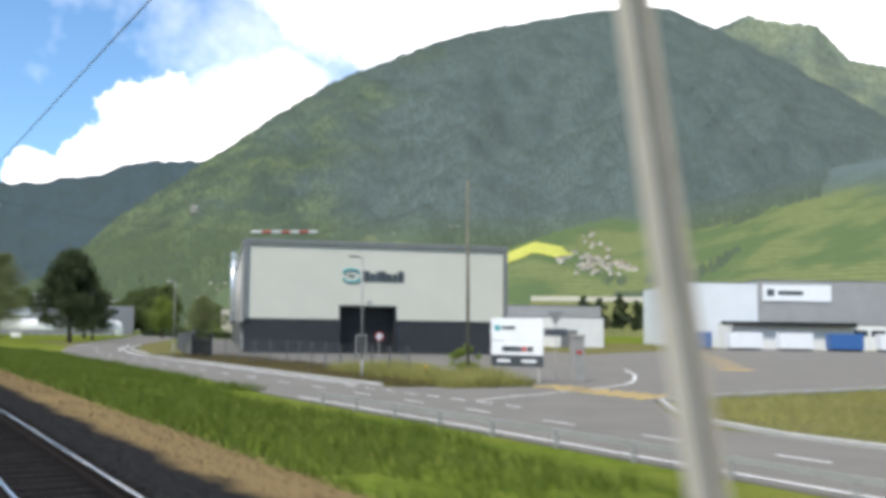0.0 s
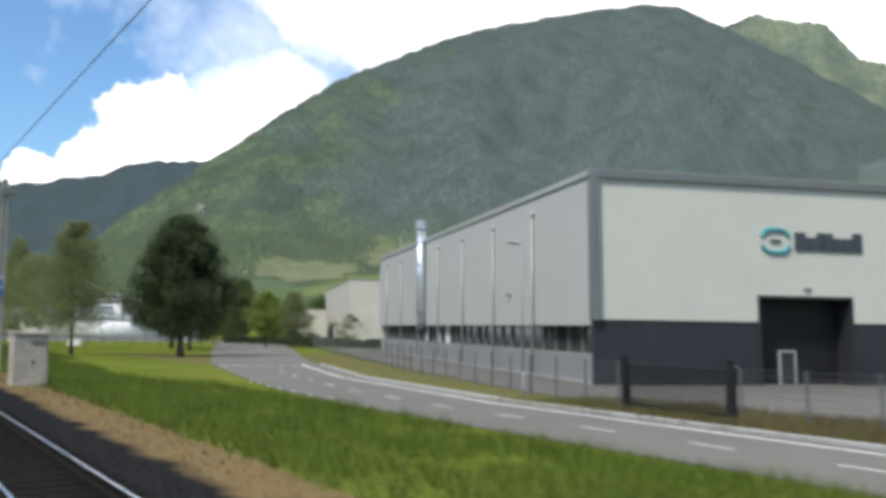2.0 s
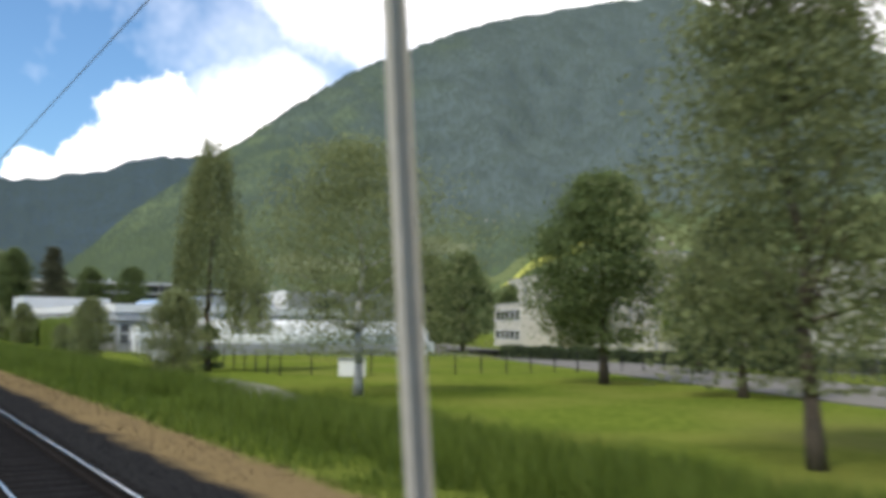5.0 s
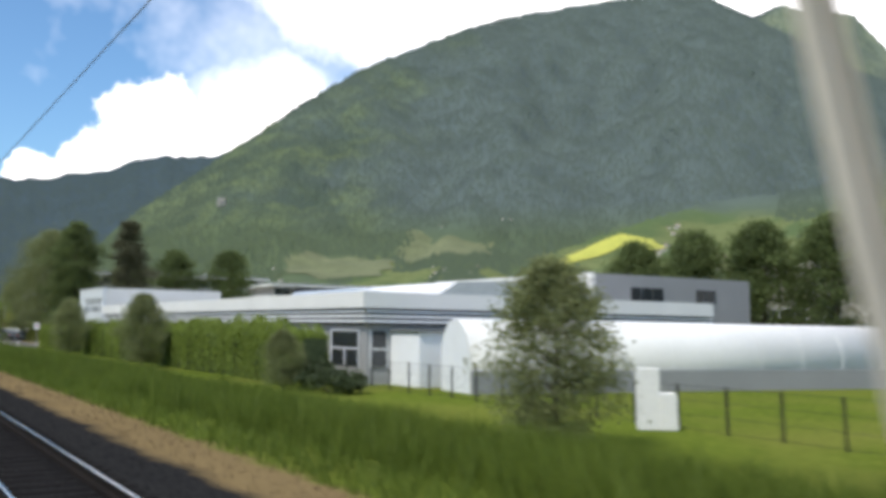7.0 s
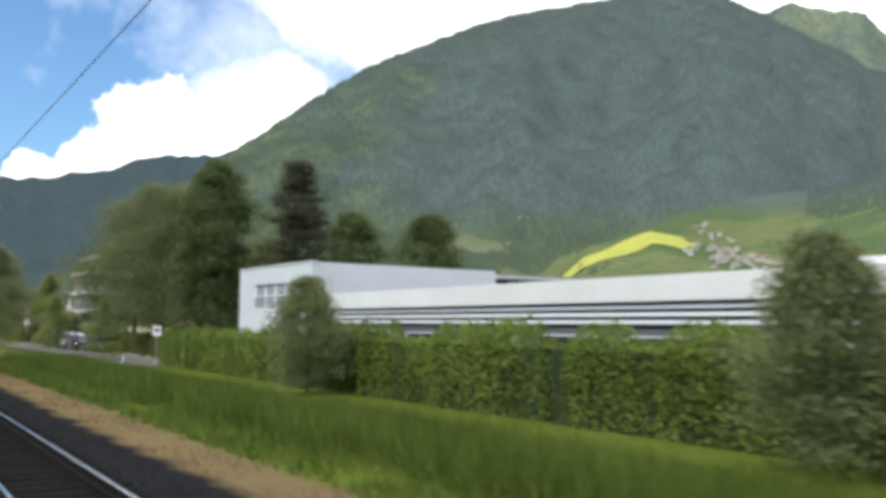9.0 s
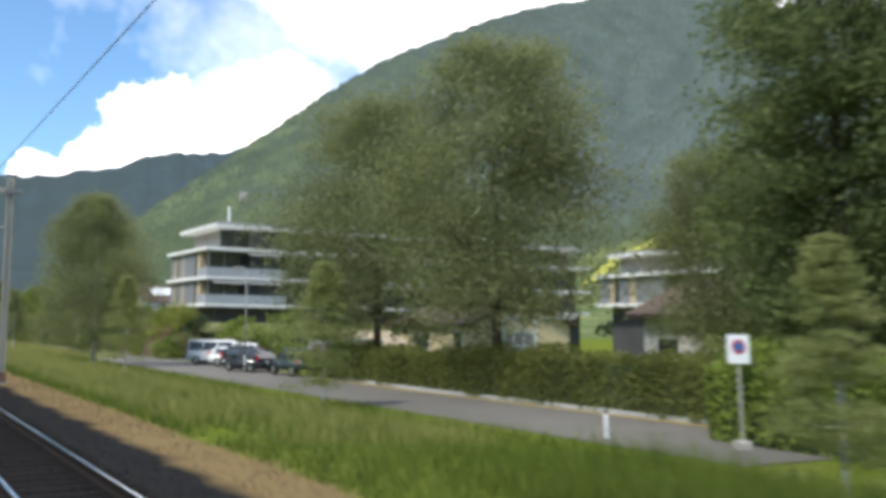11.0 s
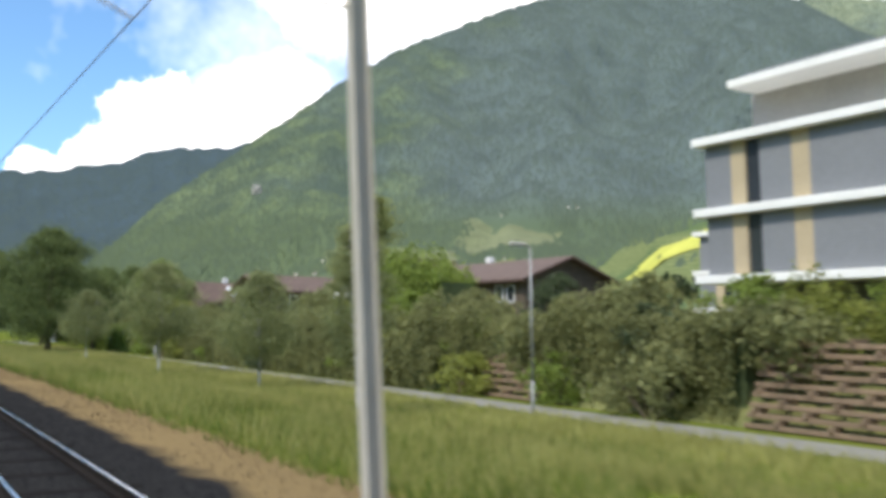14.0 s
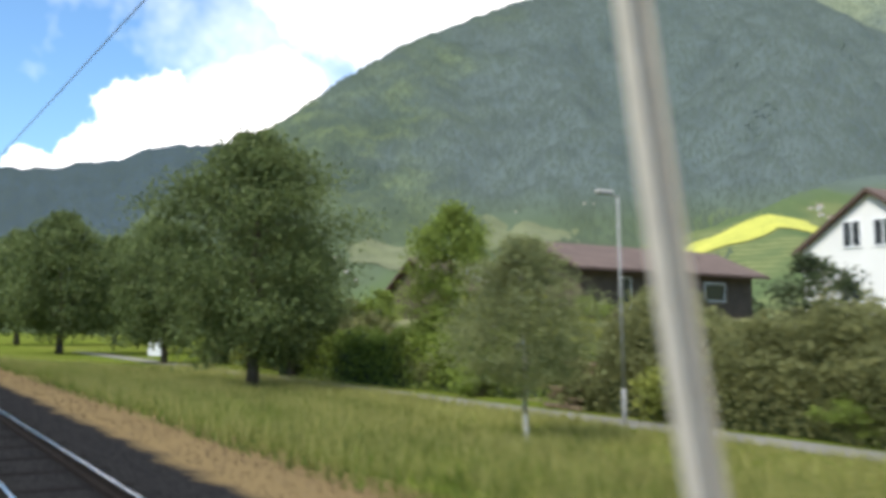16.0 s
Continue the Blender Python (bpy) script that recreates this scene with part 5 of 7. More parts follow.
# buildings and trees left of the street
block("office_building", "long low white building half hidden by trees", pose(60, 330, -0.9, 0, 0, -25), 10, 60, 3.6, M_WHITE, windows=(("side", 2, 58, 1.1, 2.4, 16),), category="building")
make_tree("lime_tree", "large dense dark green lime tree on the verge", "egg", 14.0, 4.9, 2.7, 0.34, 70000, 0.12, M_LEAFDARK, M_BARK, 21, at(28.7, 158.5))
make_tree("lime_tree", "green leafy tree before the factory hall", "round", 8.6, 2.5, 1.4, 0.2, 12000, 0.13, M_HEDGE, M_BARK, 22, at(55.0, 203))
make_tree("lime_tree", "smaller dark green tree behind the lime", "egg", 9.2, 3.2, 1.6, 0.22, 22000, 0.13, M_LEAFDARK, M_BARK, 23, at(37.0, 183))
make_shrub("shrub", "dark round shrub at the bend", 56.5, 196, 2.2, 2.4, M_LEAFDARK, 31)
make_shrub("shrub", "dark round shrub by the parking fence", 60.5, 199, 2.4, 2.2, M_LEAFDARK, 32)
make_shrub("shrub", "light green tree-like shrub beyond the hall", 66, 196, 2.3, 5.0, M_LEAF, 33)
# ---- the meadow with the storage tunnel and the long white works ----
tun = thing("storage_tunnel", "long white rounded storage tunnel with grey lower half", "storage tunnel", pose(26.4, 252.2, -0.9, 0, 0, -9))
prof = [(1.85, 0.0)] + [(1.85 * math.cos(math.radians(a)), 1.75 + 1.95 * math.sin(math.radians(a))) for a in range(0, 181, 10)] + [(-1.85, 0.0)]
part("skin", prism(prof, (0.0, 30.0), "X"), M_WHITE, tun, "white rounded shell", True)
part("end_cap", rods(((30.0, 0, 1.85), (30.06, 0, 1.85), 1.75), n=28), M_WHITE, tun)
ec = bmesh.new()
rod(ec, (30.06, 0, 1.85), (30.9, 0, 1.85), 1.78, 1.2, 28)
part("end_taper", ec, M_WHITE, tun, "tapered white end", True)
capb = prism([(u * 0.985, v * 0.985) for u, v in prof], (-0.06, 0.0), "X")
part("end_wall", capb, M_SIGNWHITE, tun, "white end wall")
for k in range(0, 31, 3):
    ribp = [(u * 1.003, v * 1.002) for u, v in prof]
    part("rib", prism(ribp, (k - 0.04, k + 0.04), "X"), M_WHITE, tun)
for y0, y1 in ((-1.92, -1.87), (1.87, 1.92)):
    part("skirt", boxes((0, 30, y0, y1, 0, 1.15)), M_GREYWALL, tun, "grey lower side sheet")
shed = thing("white_shed", "flat white metal shed beside the works", "shed", pose(26.2, 255.6, -0.9))
part("wall", boxes((0, 5.6, 0, 4.5, 0, 3.0), bevel=0.02), M_SIGNWHITE, shed)
part("roof", boxes((-0.15, 5.8, -0.2, 4.6, 3.0, 3.14)), M_GREYTRIM, shed)

works = thing("factory_works", "long low white works with dark louvre bands and flat roof", "industrial building", pose(24.6, 258.8, -0.9))
LW, LD = 27.3, 66.0
part("fascia", boxes((-0.35, LW, -0.35, 0.0, 4.32, 5.24), (-0.35, 0.0, 0.0, LD, 4.32, 5.24)), M_WHITE, works, "white concrete fascia")
for k in range(3):
    z = 3.5 + 0.28 * k
    part("louvre", boxes((-0.3 + 0.05 * k, LW, -0.3 + 0.05 * k, -0.22 + 0.05 * k, z, z + 0.14), (-0.3 + 0.05 * k, -0.22 + 0.05 * k, -0.2, LD, z, z + 0.14)), M_SIGNWHITE, works, "light louvre strip")
part("louvre_back", boxes((0.0, LW, 0.0, 0.2, 3.4, 4.32), (0.0, 0.2, 0.2, LD, 3.4, 4.32)), M_BLACK, works, "dark louvre recess")
for r in ((0.1, LW, 0.1, 0.3, 0, 3.4), (0.1, 0.3, 0.3, LD, 0, 3.4), (LW - 0.2, LW, 0.3, LD, 0, 4.9), (0.3, LW - 0.2, LD - 0.2, LD, 0, 4.9)):
    part("wall", boxes(r), M_GREYWALL, works)
part("roof", boxes((0.2, LW, 0.2, LD, 4.7, 4.9)), M_FLATROOF, works)
for k in range(11):
    y = 1.0 + 5.6 * k
    wd = part("window", boxes((0.04, 0.1, y, y + 3.6, 1.0, 3.0)), M_GLASS, works)
    part("frame", boxes((0.0, 0.05, y - 0.08, y, 0.95, 3.05), (0.0, 0.05, y + 3.6, y + 3.68, 0.95, 3.05), (0.0, 0.05, y, y + 3.6, 1.95, 2.03), (0.0, 0.05, y, y + 3.6, 3.0, 3.07), (0.0, 0.05, y + 1.76, y + 1.84, 1.0, 1.95)), M_SIGNWHITE, wd, "white window frame")
wd = part("window", boxes((0.35, 1.35, 0.02, 0.1, 1.0, 3.0)), M_GLASS, works)
part("frame", boxes((0.27, 0.35, 0.0, 0.05, 0.95, 3.05), (1.35, 1.43, 0.0, 0.05, 0.95, 3.05), (0.35, 1.35, 0.0, 0.05, 1.95, 2.03)), M_SIGNWHITE, wd, "white window frame")
part("upper_block", boxes((22.9, 39.8, 7.2, 30, 0, 7.55)), M_GREYWALL, works, "grey two-storey block")
part("upper_side", boxes((22.6, 22.9, 7.2, 30, 4.9, 7.6)), M_WHITE, works, "white upper side wall")
for k, (x0, n) in enumerate(((26.5, 3), (33.5, 2))):
    for j in range(n):
        part("window", boxes((x0 + 1.15 * j, x0 + 1.0 + 1.15 * j, 7.12, 7.2, 5.5, 6.6)), M_GLASS, works)
saw = prism([(9.5, 4.9), (12.5, 6.6), (21.5, 7.0), (22.6, 4.9)], (10.0, 40.0))
part("skylight", saw, M_SKYLIGHT, works, "pale sloping skylight")
for k in range(7):
    part("glazing_bar", boxes((9.4, 22.4, 10 + 5 * k - 0.06, 10 + 5 * k + 0.06, 4.88, 4.95)), M_GREYTRIM, works)

off = thing("office_block", "white two-storey office block with a strip window", "office building", pose(24.5, 325.8, -0.9))
OH, OD = 7.35, 13.3
for z0, z1, y0, y1 in ((0, 2.85, 0, OD), (2.85, 4.55, 0, OD), (6.15, OH, 0, OD), (4.55, 6.15, 0, 0.9), (4.55, 6.15, 10.2, OD)):
    part("wall_panel", boxes((0, 0.3, y0, y1, z0, z1 - 0.012)), M_WHITESHEET, off, "white ribbed wall panel")
part("end_wall", boxes((0.3, 14, 0, 0.3, 0, OH), (0.3, 14, OD - 0.3, OD, 0, OH), (13.7, 14, 0.3, OD - 0.3, 0, OH)), M_WHITE, off)
part("roof", boxes((0.3, 13.7, 0.3, OD - 0.3, OH - 0.5, OH - 0.3)), M_FLATROOF, off)
part("coping", boxes((-0.05, 0.35, -0.05, OD + 0.05, OH, OH + 0.08)), M_SIGNWHITE, off)
for k in range(5):
    y = 0.9 + 1.86 * k
    # pale pane colour stands in for the reflected sky
    wd = part("window", boxes((0.12, 0.16, y, y + 1.72, 4.6, 6.1)), M_FROST, off, "pane with the sky's reflection painted pale")
    part("mullion", boxes((0.05, 0.2, y + 1.72, y + 1.86, 4.55, 6.15)), M_SIGNWHITE, wd, "white mullion")
    part("transom", boxes((0.05, 0.18, y, y + 1.72, 5.3, 5.4)), M_SIGNWHITE, wd)
    if k in (1, 4):
        part("tilted_pane", boxes((-0.05, 0.0, y + 0.1, y + 1.6, 4.6, 5.25)), M_FROST, wd, "tilted open pane")
part("low_window", boxes((-0.02, 0.0, 1.0, 10.5, 0.4, 2.6)), M_GLASS, off)

# meadow fence, hut, small plants
wire_fence("meadow_fence", "dark thin posts with wire round the lawn", [(56, 205.5), (35.4, 206.6), (23.2, 208), (23.2, 221), (23.6, 236), (23.8, 256.5)], 1.45, 2.1, M_BLACK, M_BLACK, 4, 0.045)
hut = thing("meter_hut", "small white service box with a flat grey lid on the lawn", "service box", pose(26.3, 206.0, -0.9, 0, 0, -25))
part("body", boxes((0, 1.7, 0, 1.2, 0, 1.05), bevel=0.02), M_WHITE, hut)
part("lid", boxes((-0.06, 1.76, -0.06, 1.26, 1.05, 1.15), bevel=0.015), M_GREYTRIM, hut)
pil = thing("marker_pillar", "white stepped concrete pillar on the lawn", "pillar", pose(22.5, 234.1, -0.9, 0, 0, -30))
part("shaft", boxes((-0.42, 0.3, -0.25, 0.25, 0, 2.0), bevel=0.02), M_WHITE, pil)
part("base", boxes((0.3, 0.85, -0.3, 0.3, 0, 1.2), bevel=0.02), M_WHITE, pil)
for k, (x, y) in enumerate(((24.6, 253.2), (25.6, 253.4))):
    gt = thing("gate_pillar", "short white gate pillar at the tunnel", "pillar", pose(x + 31, y - 7.5, -0.9))
    part("shaft", boxes((-0.5, 0.5, -0.3, 0.3, 0, 1.5), bevel=0.02), M_WHITE, gt)
solid("path", strip([(16.4, 186), (17.2, 191), (18.4, 197), (18.6, 204)], [(14.8, 189), (15.6, 194), (16.8, 199), (17.0, 205)], -0.83, 0.4), M_PATH, "pale worn path at the foot of the bank", "path", kind="structure")

birch_bits = (M_LEAFBIRCH, M_BIRCHBARK)
make_tree("weeping_birch", "tall weeping birch with hanging grey-green twigs", "weeping", 16.4, 2.1, 1.6, 0.2, 26000, 0.085, M_LEAFBIRCH, M_BARK, 41, at(20.5, 214.2), lobes=((2.1, -1.4, 8000, 8.6, 1.5, 3.2), (-1.5, 0.7, 4000, 10.5, 0.9, 2.4)))
make_tree("birch", "broad airy birch with a white trunk on the lawn", "birch", 12.2, 5.6, 2.6, 0.2, 30000, 0.078, *birch_bits, 42, at(20.0, 190.6))
make_tree("birch", "tall airy dark olive birch beside the railway bank", "birch", 14.0, 3.7, 2.6, 0.2, 34000, 0.085, M_LEAFASH, M_BARK, 49, at(19.4, 165.5))
make_tree("ornamental_tree", "dense dark green egg-shaped tree on the lawn", "oval", 12.2, 3.9, 2.4, 0.26, 46000, 0.105, M_LEAF, M_BARK, 43, at(37.8, 194.0))
young = make_tree("young_tree", "young green leafy tree on the railway bank", "oval", 4.9, 1.6, 0.4, 0.07, 22000, 0.056, M_LEAFBIRCH, M_BARK, 44, at(14.5, 201.3, 0, 0.98))
copy_thing(young, at(16.3, 231.2, 80, 1.05))
copy_thing(young, at(18.6, 256.2, 140, 0.62))
copy_thing(young, at(76, 242, 40, 2.1))
copy_thing(young, at(18.6, 284.0, 200, 1.12))
copy_thing(young, at(18.7, 313.0, 30, 1.15))
make_shrub("ivy", "dark ivy climbing the foot of the weeping birch", 20.5, 214.2, 0.85, 3.2, M_LEAF, 55, 3200)
make_shrub("shrub", "round dark shrub in front of the works", 20.2, 255.9, 1.2, 1.5, M_LEAFDARK, 51)
make_shrub("shrub", "low rambling shrub below the works", 20.0, 253.2, 1.4, 1.0, M_LEAFDARK, 52)
make_hedge("hedge", "tall leafy green hedge along the works", [(21.4, 258.6, 0.9, 3.1), (21.5, 270, 1.0, 3.3), (21.6, 290, 1.0, 3.1), (21.7, 318, 1.0, 3.1), (22.2, 344, 1.0, 2.8), (22.6, 350.5, 0.9, 2.5)], M_HEDGE, 61, 1500, 0.078)
make_hedge("hedge", "low dark hedge along the factory yard", [(60, 236, 0.6, 1.3), (66, 212, 0.6, 1.3), (72, 190, 0.6, 1.3)], M_LEAFDARK, 62, 300, 0.14)
solid("yard", strip([(58, 262), (60, 235), (66, 205), (70, 180)], [(84, 262), (84, 235), (92, 205), (96, 180)], -0.85, 0.2), M_ASPHALT, "grey asphalt yard before the factory hall", "yard", kind="structure")
# dark trees beyond the works
dk = make_tree("broad_tree", "dark broad-leaved tree behind the works", "round", 12.0, 5.0, 1.5, 0.3, 11000, 0.22, M_LEAF, M_BARK, 45, at(98, 312, 60, 0.95))
wt = make_tree("broad_tree", "dense green tree between the works and the factory hall", "oval", 13.4, 4.0, 1.2, 0.3, 26000, 0.15, M_LEAF, M_BARK, 46, at(72.5, 263.5))
for x, y, a, k in ((71.0, 270, 80, 0.98), (69.5, 277, 160, 0.95), (68.0, 284, 240, 0.9), (67.5, 292, 300, 0.72), (67.5, 299, 20, 0.7)):
    copy_thing(wt, at(x, y, a, k))
make_tree("conifer", "tall brownish-green conifer behind the hedge", "cone", 17.4, 4.3, 1.5, 0.32, 46000, 0.105, M_CONIFER, M_BARK, 47, at(32.2, 346.6))
dt = make_tree("broad_tree", "dark green tree behind the office block", "oval", 14.0, 3.6, 2.0, 0.28, 30000, 0.115, M_LEAF, M_BARK, 48, at(48.5, 351.7, 0, 1.03))
copy_thing(dt, at(40.6, 353, 70, 0.98))
for x, y, s, a in ((112, 306, 1.0, 120), (126, 300, 1.05, 20), (106, 326, 0.85, 250), (140, 318, 1.05, 300)):
    copy_thing(dk, at(x, y, a, s))
# ---- the houses, the car park and the path ----
solid("road", strip([(18.2, 346), (18.2, 392), (18.4, 420), (21.4, 432)], [(25.2, 346), (24.6, 372), (25.6, 400), (23.8, 432)], -0.86, 0.25), M_ASPHALT, "grey asphalt access road and parking bays", "road", kind="structure")
solid("parking", strip([(25.5, 396), (25.5, 421)], [(36, 396), (36, 421)], -0.866, 0.25), M_ASPHALT, "asphalt car park before the flats", "parking", kind="structure")
solid("footpath", strip([(21.6, 430), (21.8, 470), (21.6, 500), (20.5, 530), (19, 580)], [(23.8, 430), (23.6, 470), (23.3, 500), (22.1, 530), (20.6, 580)], -0.852, 0.25), M_PATH, "pale asphalt footpath beside the meadow", "path", kind="structure")
kerb("kerb", [(25.4, 352), (24.8, 372), (25.2, 384)], "yellowish kerb stones below the hedge")
road_mark([(24.7, 353), (24.1, 372), (24.6, 386)], 0.2, M_YELLOW, "worn yellow edge line", -0.852)


def car(label, paint, m, length, width, height, kind="estate"):
    ob = thing("parked_car", label, "car", m, "parked cars")
    L, w, h = length, width / 2, height
    if kind == "van":
        lower = [(0.0, 0.35), (0.05, 0.95), (0.55, 1.1), (L - 0.03, 1.1), (L, 0.4), (L - 0.1, 0.28), (0.15, 0.26)]
        upper = [(0.5, 1.1), (1.15, h - 0.12), (1.5, h), (L - 0.25, h), (L - 0.08, h - 0.12), (L - 0.03, 1.1)]
    elif kind == "suv":
        lower = [(0.0, 0.45), (0.06, 0.85), (0.9, 1.0), (1.1, 1.03), (L - 0.04, 1.05), (L, 0.5), (L - 0.12, 0.36), (0.15, 0.34)]
        upper = [(0.95, 1.03), (1.6, h - 0.1), (1.95, h), (L - 0.5, h), (L - 0.2, h - 0.12), (L - 0.04, 1.05)]
    else:
        lower = [(0.0, 0.35), (0.06, 0.66), (0.95, 0.86), (1.15, 0.9), (L - 0.05, 0.92), (L, 0.45), (L - 0.12, 0.27), (0.15, 0.25)]
        upper = [(1.0, 0.9), (1.8, h - 0.06), (2.1, h), (L - 0.95, h), (L - 0.5, h - 0.1), (L - 0.05, 0.92)]
    bm = prism(lower, (-w, w))
    bmesh.ops.bevel(bm, geom=list(bm.edges), offset=0.06, segments=2, affect="EDGES")
    body = part("body", bm, paint, ob, "painted lower body", True)
    bm = prism(upper, (-w + 0.06, w - 0.06))
    for v in bm.verts:
        v.co.y *= 1 - 0.22 * max(0, (v.co.z - 0.9)) / (h - 0.9)
    bmesh.ops.bevel(bm, geom=list(bm.edges), offset=0.05, segments=2, affect="EDGES")
    part("cabin", bm, paint, ob, "roof and pillars", True)
    zt, zb = h - 0.14, upper[0][1] + 0.05
    n_side = 3 if L > 4.2 else 2
    x_lo, x_hi = upper[1][0] + 0.02, upper[-2][0] - 0.1
    for sgn in (-1, 1):
        for k in range(n_side):
            a, b = x_lo + (x_hi - x_lo) * k / n_side + 0.04, x_lo + (x_hi - x_lo) * (k + 1) / n_side - 0.04
            a0 = a - (0.35 if k == 0 else 0)
            bm = bmesh.new()
            yb, yt_ = (w - 0.055), (w - 0.06) * (1 - 0.22 * (zt - 0.9) / (h - 0.9)) + 0.012
            q = [bm.verts.new((x, sgn * y, z)) for x, y, z in ((a0, yb, zb), (b, yb, zb), (b, yt_, zt), (a, yt_, zt))]
            q2 = [bm.verts.new((v.co.x, v.co.y - sgn * 0.05, v.co.z)) for v in q]
            bm.faces.new(q), bm.faces.new(q2[::-1])
            for i in range(4):
                bm.faces.new((q[i], q[(i + 1) % 4], q2[(i + 1) % 4], q2[i]))
            part("side_window", bm, M_GLASS, ob, "dark side window")
    for (x0, z0), (x1, z1), nm in ((upper[0], upper[1], "windscreen"), (upper[-1], upper[-2], "rear_window")):
        s = -0.02 if nm == "windscreen" else 0.02
        bm = bmesh.new()
        ww = w - 0.16
        q = [bm.verts.new(p) for p in ((x0 + s, -ww, z0 + 0.06), (x0 + s, ww, z0 + 0.06), (x1 + s, ww * 0.86, z1 - 0.04), (x1 + s, -ww * 0.86, z1 - 0.04))]
        q2 = [bm.verts.new((v.co.x - s * 2.5, v.co.y, v.co.z)) for v in q]
        bm.faces.new(q), bm.faces.new(q2[::-1])
        for i in range(4):
            bm.faces.new((q[i], q[(i + 1) % 4], q2[(i + 1) % 4], q2[i]))
        part(nm, bm, M_GLASS, ob, "dark glass")
    for x in (0.82, L - 0.85):
        for sgn in (-1, 1):
            r = 0.34 if kind != "estate" else 0.31
            wheel = part("wheel", rods(((x, sgn * (w - 0.2), r), (x, sgn * (w + 0.012), r), r), n=20), M_TYRE, ob, "black tyre")
            part("rim", rods(((x, sgn * (w + 0.0), r), (x, sgn * (w + 0.025), r), r * 0.62), n=16), M_RIM, wheel, "silver rim")
    for sgn in (-1, 1):
        part("tail_light", boxes((L - 0.09, L + 0.012, sgn * (w - 0.02) - 0.11, sgn * (w - 0.02) + 0.02 * (1 if sgn < 0 else 0.4), 0.8 if kind != "van" else 0.85, 1.15), bevel=0.02), M_TAILLIGHT, ob, "red tail light")
        part("headlight", boxes((-0.012, 0.16, sgn * (w - 0.22) - 0.17, sgn * (w - 0.22) + 0.17, 0.58, 0.74), bevel=0.02), M_HEADLIGHT, ob, "clear headlight")
        part("mirror", boxes((1.35, 1.5, sgn * (w + 0.02) - 0.08, sgn * (w + 0.02) + 0.08, 0.98, 1.12), bevel=0.03), paint, ob)
    part("rear_bumper", boxes((L - 0.06, L + 0.04, -w + 0.1, w - 0.1, 0.36, 0.56), bevel=0.03), M_BLACK, ob)
    part("number_plate", boxes((L + 0.01, L + 0.045, -0.26, 0.26, 0.66, 0.77)), M_SIGNWHITE, ob, "plain pale plate")
    if kind == "suv":
        for sgn in (-1, 1):
            part("roof_rail", boxes((1.9, L - 0.6, sgn * (w - 0.28) - 0.02, sgn * (w - 0.28) + 0.02, h, h + 0.05)), M_RIM, ob)
    return ob


# the cars' tails point back down the line
car("dark green off-road car parked at the garage", M_CARGREEN, pose(24.4, 390.9, -0.86, 0, 0, -86), 4.3, 1.8, 1.72, "suv")
car("black estate car parked in the bays", M_CARBLACK, pose(22.9, 396.2, -0.86, 0, 0, -74), 4.2, 1.8, 1.48)
car("dark grey estate car with red tail lights in the bays", M_CARBLACK, pose(26.8, 397.0, -0.86, 0, 0, 142), 4.2, 1.8, 1.62, "suv")
car("silver hatchback parked beside the van", M_CARSILVER, pose(27.43, 399.5, -0.86, 0, 0, 142), 4.1, 1.75, 1.46)
car("white hatchback parked beside the van", M_CARWHITE, pose(27.15, 402.1, -0.86, 0, 0, 142), 4.0, 1.75, 1.5)
car("white passenger van parked in the bays", M_CARWHITE, pose(27.16, 404.7, -0.86, 0, 0, 142), 4.9, 1.95, 1.98, "van")
car("white estate car parked alone near the hedge", M_CARWHITE, pose(29.8, 421.3, -0.86, 0, 0, -32), 4.5, 1.8, 1.5)

for x, y in ((20.2, 408), (21.5, 407.4), (22.8, 413.5), (24.6, 415.2)):
    road_mark([(x, y), (x + 0.7, y - 0.3)], 0.12, M_LINE, "short white bay mark on the asphalt", -0.85)
street_lamp(22.2, 391.7, 7.0, "tall grey street lamp at the parking bays")
street_lamp(21.9, 448.3, 6.3, "tall grey street lamp beside the footpath")
street_lamp(22.0, 502.4, 7.7, "tall grey street lamp beside the footpath")
for x, y, hgt in ((20.95, 348.4, 2.4), (21.8, 422.9, 3.1)):
    sp = thing("parking_sign", "white square parking restriction sign on a grey post", "traffic sign", pose(x, y, -0.9, 0, 0, -25), "parking signs")
    part("post", rods(((0, 0, -0.3), (0, 0, hgt), 0.035)), M_STEEL, sp)
    pl = part("plate", boxes((-0.32, 0.32, -0.06, -0.035, hgt - 0.05, hgt + 0.75), bevel=0.01), M_SIGNWHITE, sp, "white plate")
    part("disc", rods(((0, -0.06, hgt + 0.42), (0, -0.075, hgt + 0.42), 0.2), n=20), M_SIGNRED, pl, "red-rimmed disc")
    part("disc_face", rods(((0, -0.075, hgt + 0.42), (0, -0.08, hgt + 0.42), 0.14), n=20), M_SIGNBLUE, pl)
    part("foot", boxes((-0.2, 0.2, -0.2, 0.2, -0.1, 0.25), bevel=0.03), M_CONCRETE, sp, "concrete foot")
for x, y in ((19.2, 352), (24.3, 489.8)):
    mk = thing("marker_post", "short white marker post in the grass", "post", pose(x, y, zg(x, y)), "marker posts")
    part("shaft", rods(((0, 0, -0.2), (0, 0, 0.75), 0.06)), M_SIGNWHITE, mk)
    part("cap", rods(((0, 0, 0.75), (0, 0, 0.82), 0.065)), M_BLACK, mk)

